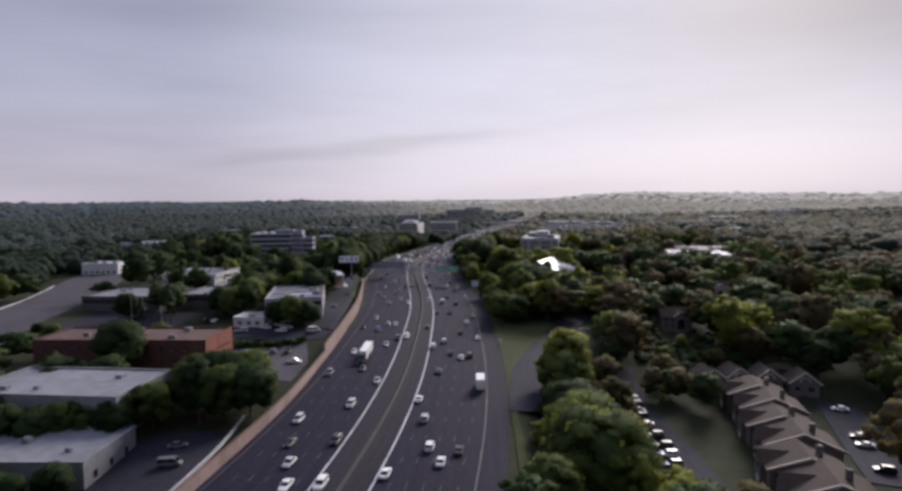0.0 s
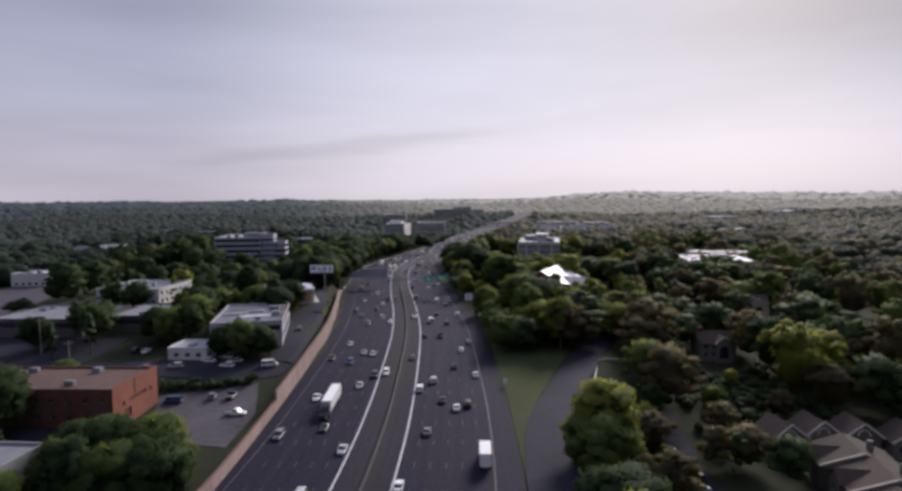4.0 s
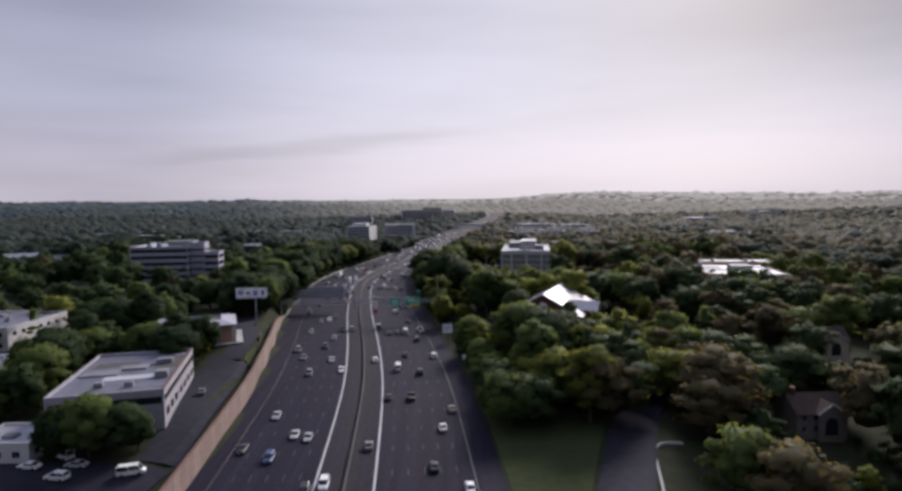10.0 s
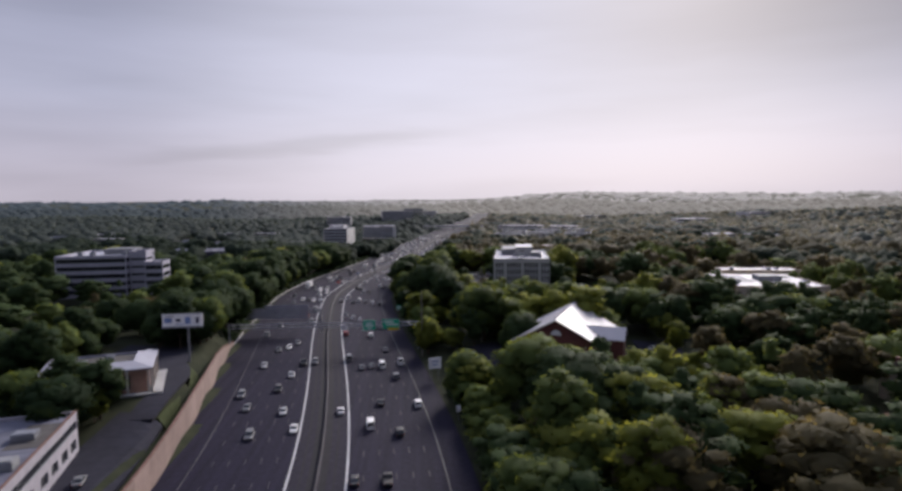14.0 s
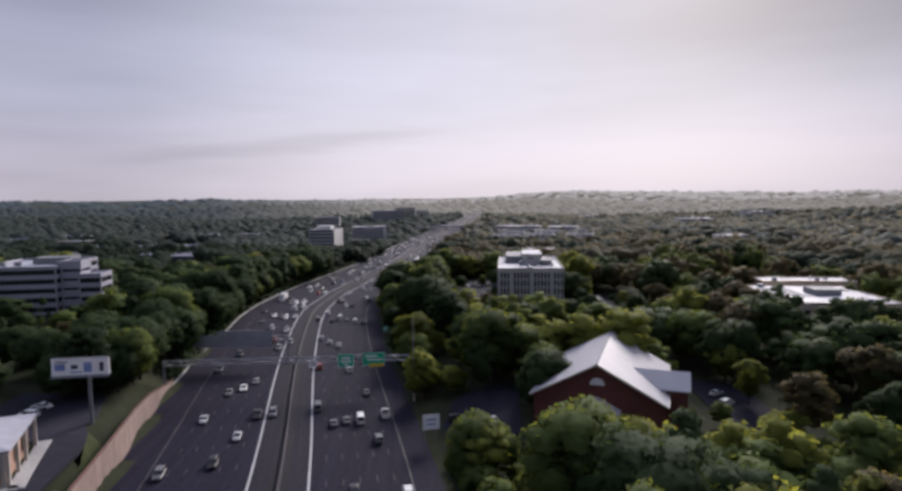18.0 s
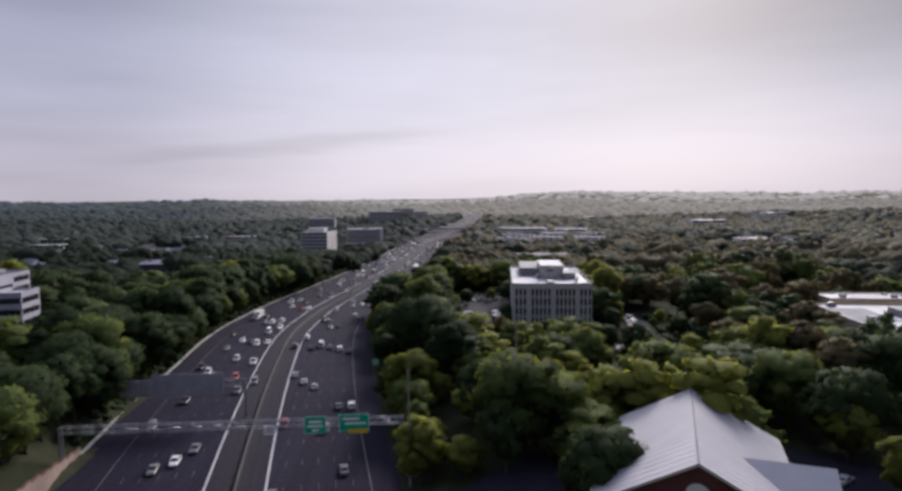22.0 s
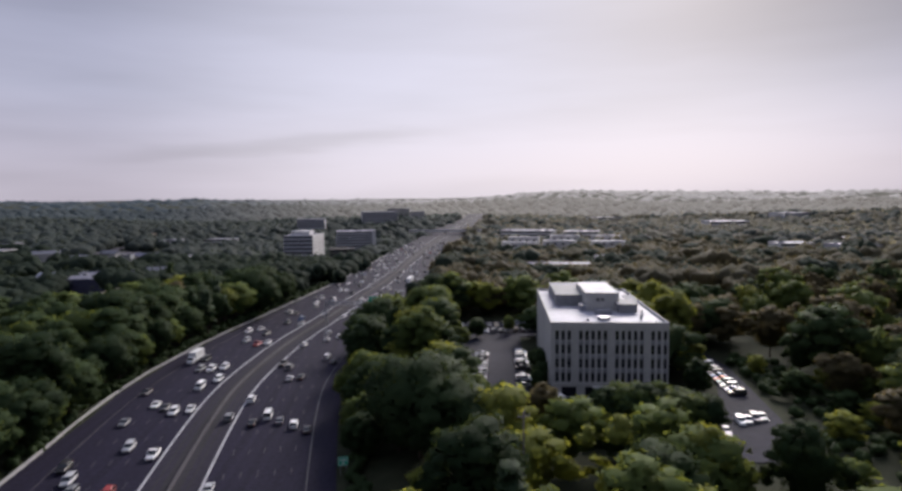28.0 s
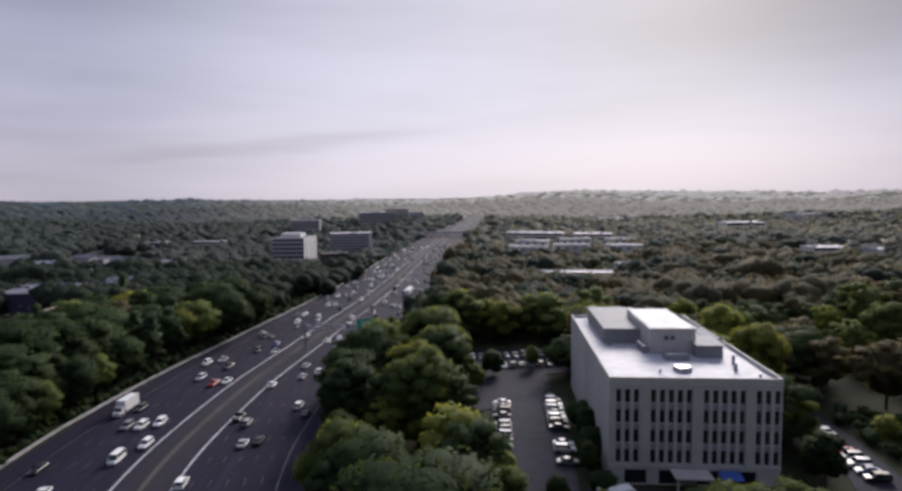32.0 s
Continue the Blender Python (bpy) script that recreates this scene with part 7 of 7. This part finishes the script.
STORE_TREES = ((0, -69, 257, 0.72), (1, -75, 255.5, 0.85), (0, -80.5, 255, 0.72), (2, -101, 273, 0.85), (1, -107, 271, 0.9), (0, -114, 274, 0.85), (0, -66, 259, 0.55), (1, -104, 284, 1.0),
    (3, -112, 292, 1.0), (0, -110, 302, 1.0), (6, -130, 258, 0.9), (6, -140, 252, 0.85), (2, -134, 268, 0.85), (0, -152, 262, 0.8))
OFFICE_TREES = ((0, -112, 340, 1.0), (2, -104, 346, 1.0), (3, -104, 356, 1.0), (4, -75.5, 319, 0.63), (0, -81, 316, 0.70), (1, -87, 319, 0.67), (0, -93, 314, 0.63), (3, -99, 318, 0.67),
    (1, -106, 313, 0.81), (0, -112, 320, 0.81), (2, -84, 324, 0.81), (1, -79, 325, 0.59), (0, -118, 312, 0.74))
CHURCH_TREES = ((0, 35, 376, 0.95), (2, 31.5, 380, 0.55), (4, 28, 106, 1.0), (5, 38, 112, 1.0), (4, 34, 122, 0.85), (5, 45, 104, 0.95))
WOOD_TREES = ((1, 36, 496, 0.4), (4, 44, 499, 0.38), (4, 40, 452, 1.1), (4, 48, 458, 1.15), (0, 44, 446, 1.0), (5, 55, 452, 1.0), (4, 30, 440, 0.8), (0, 22, 420, 1.05),
    (0, 30, 412, 0.95), (4, 62, 405, 0.9), (1, 92, 412, 1.15), (4, 96, 420, 1.2), (0, 98, 400, 1.1))
CAR_PARK_TREES = ((0, 41.5, 512.5, 0.34), (2, 41.8, 522, 0.4), (0, 44.6, 529, 0.46), (2, 46.0, 537, 0.5), (0, 47.4, 546, 0.45), (0, 33, 513, 0.3), (1, 24, 520, 0.42), (1, 23, 510, 0.5), (0, 21, 530, 0.5), (2, 84, 512, 0.62), (0, 33, 592, 0.5), (1, 25, 577, 0.5), (3, 47, 598, 0.5), (4, 91, 532, 1.3), (4, 93, 542, 1.45), (5, 95, 552, 1.4), (4, 96, 563, 1.5), (5, 98, 574, 1.45),
    (4, 99, 585, 1.5), (4, 100, 597, 1.25), (5, 102, 608, 1.2), (4, 104, 620, 1.2), (4, 8, 540, 1.0), (4, 14, 532, 1.05), (4, 2, 556, 1.1), (0, -6, 590, 1.2),
    (1, -2, 600, 1.15), (4, 10, 604, 1.0), (4, 14, 548, 0.9))
# large old trees: kind, place, width and height against a 24 m tree
BIG_TREES = ((1, 31, 345, 0.62, 0.58), (1, 50, 334, 0.8, 0.74), (1, 84, 352, 0.75, 0.66), (1, 43.7, 417, 1.08, 1.04), (1, 70.5, 409, 1.0, 1.08), (0, 70, 448, 0.75, 0.8), (1, 40, 292, 0.85, 0.72), (2, 34, 301, 0.75, 0.8), (1, 41, 318, 0.8, 0.88), (1, 50, 299, 0.9, 0.8), (1, 92, 393, 1.1, 0.95), (0, 21, 394, 0.75, 0.8), (0, 2.4, 574, 0.9, 0.95), (1, 11, 493, 0.85, 1.0),
    (2, 21.6, 432, 0.95, 0.92), (1, 89, 376, 0.85, 0.95), (0, 177, 622, 1.0, 0.85), (3, 188, 612, 1.0, 0.9), (1, 53, 319, 1.1, 1.12), (1, 65, 316, 1.05, 1.05), (2, 42, 313, 1.0, 0.98), (0, 26, 485, 0.6, 0.82), (3, 34, 487, 0.55, 0.66), (2, 38, 474, 0.6, 0.66),
    (3, 84, 424, 0.9, 0.75), (3, 112, 440, 1.1, 0.95), (0, 84, 420, 0.95, 0.8), (3, 112, 424, 1.05, 0.9), (2, 126, 412, 1.0, 0.85), (3, 45, 150, 0.8, 0.62), (3, 46, 172, 0.8, 0.66),
    (3, 49.5, 196, 0.8, 0.62), (0, 58, 220, 0.8, 0.62), (3, 66, 242, 0.85, 0.66), (0, 75, 258, 0.8, 0.66), (3, 84, 286, 0.95, 0.8), (0, 126, 150, 0.95, 0.85), (3, 134, 168, 1.0, 0.9), (2, 138, 190, 1.0, 0.85),
    (0, 128, 212, 0.95, 0.8), (3, 112, 226, 0.95, 0.75), (3, 118, 258, 1.0, 0.85), (0, 112, 284, 1.0, 0.85), (3, 124, 340, 1.1, 0.9), (0, 108, 352, 1.0, 0.85), (3, 120, 372, 1.05, 0.9),
    (3, 119, 503, 0.85, 0.7), (0, 124, 527, 0.9, 0.78), (3, 129, 550, 1.0, 0.85), (0, 137, 502, 1.0, 0.82), (3, 113, 476, 0.8, 0.62), (2, 142, 538, 1.0, 0.8), (0, 128, 480, 0.9, 0.7), (3, 152, 520, 1.0, 0.85), (0, 106, 455, 0.75, 0.55), (3, 146, 484, 1.0, 0.8), (0, 158, 556, 1.0, 0.85))
for k, x, y, w, h in BIG_TREES:
    plant(GRAND + k, x, y, (w, h), gen.uniform(0, 6.28))
for k, x, y, s in YARD_TREES + STORE_TREES + OFFICE_TREES + CHURCH_TREES + WOOD_TREES + CAR_PARK_TREES:
    plant(k, x, y, (s * 1.08, s), gen.uniform(0, 6.28))
POLYS.append((np.array([(-70, 150), (-50, 150), (-50, 190), (-70, 190)]), [(-70, 150), (-50, 150), (-50, 190), (-70, 190)]))

# the front rows along both road edges
for y in np.arange(431, 700, 7.5):
    p = along(y + gen.uniform(-2, 2), wall_off(y) - gen.uniform(3.4, 5.0))
    s = gen.uniform(0.62, 1.0)
    plant(crown_pick(True), p.x, p.y, (s * 1.1, s), gen.uniform(0, 6.28))
for y in np.arange(284, 640, 8.0):
    p = along(y + gen.uniform(-2, 2), 38.5 + gen.uniform(-0.6, 1.5))
    if bool(free(p.x, p.y)) and not 352 < p.y < 400:
        s = gen.uniform(0.5, 0.8)
        plant(crown_pick(False), p.x, p.y, (s * 1.1, s), gen.uniform(0, 6.28))
for x, y in ((-104, 113), (-94, 115), (-88, 112), (-112, 116), (-118, 112), (-86, 145.5), (-98, 145), (-108, 146), (-120, 145), (-131, 143), (-136, 160), (-118, 143), (-104, 142), (-112, 141), (-126, 146), (-92, 147)):
    s = gen.uniform(0.62, 0.8) if y > 130 else gen.uniform(0.42, 0.55)
    plant(crown_pick(True), x, y, (s * 1.15, s), gen.uniform(0, 6.28))

for y in np.arange(394, 430, 7.0):
    for o in (5.5, 12.5, 19.5):
        p = along(y + gen.uniform(-2, 2), wall_off(y) - o - gen.uniform(0, 2))
        s = gen.uniform(0.75, 1.05)
        plant(crown_pick(True), p.x, p.y, (s * 1.1, s), gen.uniform(0, 6.28))
for i in range(34):
    if not 52 <= 38 + 1.6 * i < 74:
        continue
    x, y = 38 + 1.6 * i + gen.uniform(-1, 1), 505 - 0.16 * 1.9 * i - gen.uniform(3, 13)
    s = gen.uniform(0.5, 0.72)
    plant(crown_pick(False), x, y, (s * 1.2, s), gen.uniform(0, 6.28))

spots = scatter(-215, 140, 96, 700, 12.6, gen)
east, west, town = near_zone(spots[:, 0], spots[:, 1])
keep = (east & (gen.random(len(spots)) < 0.94)) | west | (town & (gen.random(len(spots)) < 0.62))
spots = spots[keep]
edge = np.abs(spots[:, 0] - line_x(spots[:, 1]) - 1.0)
edge[(spots[:, 0] < -50) & (spots[:, 1] < 425)] -= 30
order = np.argsort(edge)
for x, y in spots[order[:120]]:
    s = height_at(x, y) * gen.uniform(0.8, 1.18)
    plant(crown_pick(x < line_x(y), x > 48 and y < 290), x, y, (s * gen.uniform(1.2, 1.55), s * 1.05), gen.uniform(0, 6.28))


def tree_mass(name, pts, label, tall=None, mix=((0.16, 0.02, 0.78, 0.04), (0.42, 0.28, 0.23, 0.07))):
    """Crowns past counting, joined into one: the same leafy crowns, turned and sized at random."""
    vs, fs, ns, mi, n = [], [], [], [], 0
    for i, (x, y) in enumerate(pts):
        old = tall is not None and gen.random() < 0.55
        v, polys, soft = LIGHT[GRAND + int(gen.integers(0, 4))] if old else LIGHT[crown_pick(x < line_x(y))]
        s, a = (height_at(x, y) if tall is None else tall[i]) * gen.uniform(0.78, 1.16), gen.uniform(0, 6.28)
        s *= 0.72 if old else 1.0
        w = s * (gen.uniform(1.0, 1.3) if old else gen.uniform(1.3, 1.7))
        ns.append(np.stack([soft[:, 0] * math.cos(a) - soft[:, 1] * math.sin(a), soft[:, 0] * math.sin(a) + soft[:, 1] * math.cos(a), soft[:, 2]], -1))
        v = np.stack([(v[:, 0] * math.cos(a) - v[:, 1] * math.sin(a)) * w + x, (v[:, 0] * math.sin(a) + v[:, 1] * math.cos(a)) * w + y, v[:, 2] * s + ground_z(x, y) - 0.2], -1)
        vs.append(v)
        fs += [tuple(q + n for q in p) for p in polys]
        mi += [int(gen.choice(4, p=mix[0] if x < line_x(y) else (0.14, 0.03, 0.41, 0.42) if y < 300 and x > 58 else mix[1]))] * len(polys)
        n += len(v)
    me = leafy_mesh(name, np.concatenate(vs), fs, np.concatenate(ns))
    for m in (LEAF, LEAF_Y, LEAF_D, LEAF_B):
        me.materials.append(m)
    me.polygons.foreach_set("material_index", mi)
    tagged(new(name, me), label, "woods", kind="stuff")


extra = scatter(12, 78, 276, 346, 8.2, gen)
screen = np.array([(x + gen.uniform(-2, 2), y + gen.uniform(-1, 1)) for x0, x1, y in ((-170, -140, 319), (-150, -136, 277)) for x in np.arange(x0, x1, 6.5)])
rest = np.concatenate([spots[order[120:]], extra, screen])
tree_mass("dense_trees", rest, "dense leafy trees behind the front row")


def canopy(name, pts, radius, height, material, label, clumps, seed, sprays=0, kind="stuff", fine=1, leaf=0.10, flat=0.9):
    """Woods past counting: crowns of a few rough lobes each, joined into one."""
    r = np.random.default_rng(seed)
    cv, cf = ball(fine)
    z = land(pts[:, 0], pts[:, 1])
    n = len(pts)
    rad = radius * r.uniform(0.75, 1.25, n) if np.isscalar(radius) else radius * r.uniform(0.8, 1.2, n)
    hgt = height * r.uniform(0.75, 1.2, n) if np.isscalar(height) else height * r.uniform(0.8, 1.2, n)
    all_v, all_f, k = [], [], 0
    for c in range(clumps):
        a = r.uniform(0, 6.28, n)
        d = rad * (0.0 if c == 0 else 0.66 if c < 6 else 0.84) * np.ones(n)
        cx, cy = pts[:, 0] + d * np.cos(a), pts[:, 1] + d * np.sin(a)
        cr = rad * (0.9 if c == 0 else 0.66 if clumps < 5 else 0.58 if c < 6 else 0.36) * r.uniform(0.8, 1.2, n)
        cz = z + hgt - cr * (0.85 if c == 0 else r.uniform(0.7, 1.3 if c < 6 else 2.4, n))
        swell = np.stack([uneven(cv, r, 7, 0.24) for _ in range(12)])[r.integers(0, 12, n)]
        lump = cv[None] * cr[:, None, None] * swell[:, :, None]
        lump[:, :, 2] *= flat
        v = lump + np.stack([cx, cy, cz], -1)[:, None]
        all_v.append(v.reshape(-1, 3))
        all_f.append((cf[None] + k + (np.arange(n) * len(cv))[:, None, None]).reshape(-1, 3))
        k += n * len(cv)
    if sprays:
        d = r.normal(0, 1, (n, sprays, 3))
        d[:, :, 2] = np.abs(d[:, :, 2]) * 0.8 - 0.1
        d /= np.linalg.norm(d, axis=2)[:, :, None]
        p = np.stack([pts[:, 0], pts[:, 1], z + hgt - rad * 0.85], -1)[:, None] + d * rad[:, None, None] * r.uniform(0.92, 1.14, (n, sprays, 1))
        tilt = d + r.normal(0, 0.5, d.shape)
        tilt /= np.linalg.norm(tilt, axis=2)[:, :, None]
        u = np.cross(tilt, r.normal(0, 1, d.shape))
        u /= np.linalg.norm(u, axis=2)[:, :, None]
        w = np.cross(tilt, u)
        s = leaf * rad[:, None, None] * r.uniform(0.6, 1.3, (n, sprays, 1))
        tri = np.stack([p - u * s, p + u * s, p + w * s * 1.2], 2)
        all_v.append(tri.reshape(-1, 3))
        all_f.append(np.arange(k, k + n * sprays * 3).reshape(-1, 3))
    v, f = np.concatenate(all_v), np.concatenate(all_f)
    me = bpy.data.meshes.new(name)
    me.from_pydata(v.tolist(), [], f.tolist())
    me.polygons.foreach_set("use_smooth", np.arange(len(f)) < n * clumps * len(cf))
    kinds = material if isinstance(material, tuple) else (material,)
    for m in kinds:
        me.materials.append(m)
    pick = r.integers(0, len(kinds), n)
    # All crowns west of the road take the last, dimmed colour.
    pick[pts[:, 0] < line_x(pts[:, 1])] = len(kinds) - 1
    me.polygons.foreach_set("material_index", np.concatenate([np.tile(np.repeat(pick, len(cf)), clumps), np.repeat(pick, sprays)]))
    tagged(new(name, me), label, "woods" if kind == "stuff" else "backdrop", kind=kind)


mid = scatter(-420, 420, 80, 1020, 13.2, gen)
east, west, town = near_zone(mid[:, 0], mid[:, 1])
mid = mid[~(east | west | town) & (np.abs(mid[:, 0]) < 0.95 * mid[:, 1] + 30)]
mid = mid[gen.random(len(mid)) < np.where((mid[:, 0] < -60) & (mid[:, 1] < 420), 0.6, 0.9)]
lift = 0.5 + 0.5 * np.sin(mid[:, 0] / 37.0 + 2 * np.sin(mid[:, 1] / 53.0)) * np.cos(mid[:, 1] / 41.0)
size = gen.choice([0.7, 0.9, 1.1, 1.45], len(mid), p=[0.25, 0.35, 0.25, 0.15])
tops = (9.5 + 5.5 * lift) * (0.55 + 0.45 * size)
close = (np.abs(mid[:, 0]) < 260) & (mid[:, 1] < 640)
thin_out = close & (gen.random(len(mid)) < 0.66)
tree_mass("woods", mid[thin_out], "dense mixed green and brownish woods around the suburb", tall=tops[thin_out] / 11.0, mix=((0.12, 0.02, 0.80, 0.06), (0.26, 0.08, 0.38, 0.28)))
behind = ~close & (np.abs(mid[:, 0]) < 330) & (mid[:, 1] < 860)
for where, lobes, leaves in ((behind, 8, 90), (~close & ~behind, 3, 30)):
    canopy("woods", mid[where], 8.4 * size[where], tops[where], (WOODS, LEAF_B, WOODS_DIM), "dense green woods behind the suburb", lobes, 32, sprays=leaves, leaf=0.075)
# low growth under the trees along both road edges
low = [along(y + gen.uniform(-1, 1), wall_off(y) - gen.uniform(1.2, 3.6)) for y in np.arange(426, 760, 1.3)] + [along(y + gen.uniform(-1, 1), 36.4 + gen.uniform(-0.6, 3.0)) for y in np.arange(284, 700, 1.5) if not 352 < y < 400]
low = [(q.x, q.y) for q in low] + [(-92 + 30 * q + gen.uniform(-1, 1), 227 + 9 * q + gen.uniform(-1, 1)) for q in np.arange(0, 1, 0.04)]
for x0, x1, y0, y1, n in ((68, 114, 215, 268, 190), (92, 126, 455, 548, 200), (42, 54, 120, 225, 90), (108, 150, 296, 330, 90)):
    q = np.stack([gen.uniform(x0, x1, n), gen.uniform(y0, y1, n)], -1)
    low += [tuple(p) for p in q[free(q[:, 0], q[:, 1])]]
low = np.array(low + [(gen.uniform(30, 74), gen.uniform(482, 500)) for _ in range(130)])
canopy("undergrowth", low, 1.5, 2.6, LEAF_D, "dark bushy undergrowth at the foot of the roadside trees", 2, 33, sprays=30, leaf=0.12)
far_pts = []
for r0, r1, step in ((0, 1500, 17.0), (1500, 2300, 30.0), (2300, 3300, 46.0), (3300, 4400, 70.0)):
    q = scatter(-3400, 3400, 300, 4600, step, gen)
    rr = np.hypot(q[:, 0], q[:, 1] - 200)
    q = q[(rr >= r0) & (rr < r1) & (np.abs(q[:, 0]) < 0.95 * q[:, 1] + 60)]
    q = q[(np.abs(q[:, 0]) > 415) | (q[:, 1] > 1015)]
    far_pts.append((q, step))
# Crown colours carry more painted-in haze ring by ring.
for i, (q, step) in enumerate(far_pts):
    canopy(("far_woods", "backdrop_woods", "backdrop_hills", "backdrop_skyline")[i], q, step * (0.80, 0.85, 0.95, 1.0)[i], 13.0 + step * 0.10, ((HAZED_WOODS, HAZED_WOODS, HAZED_WOODS_DIM), HAZE_MID, HAZE_NEAR, HAZE_FAR)[i],
           "far woods rolling to the skyline" if i < 1 else "wooded hills along the skyline with painted-in haze", 2 if i == 0 else 1, 50 + i, kind="stuff" if i < 2 else "structure", sprays=12 if i == 0 else 0, leaf=0.16, flat=(0.9, 0.75, 0.5, 0.35)[i])
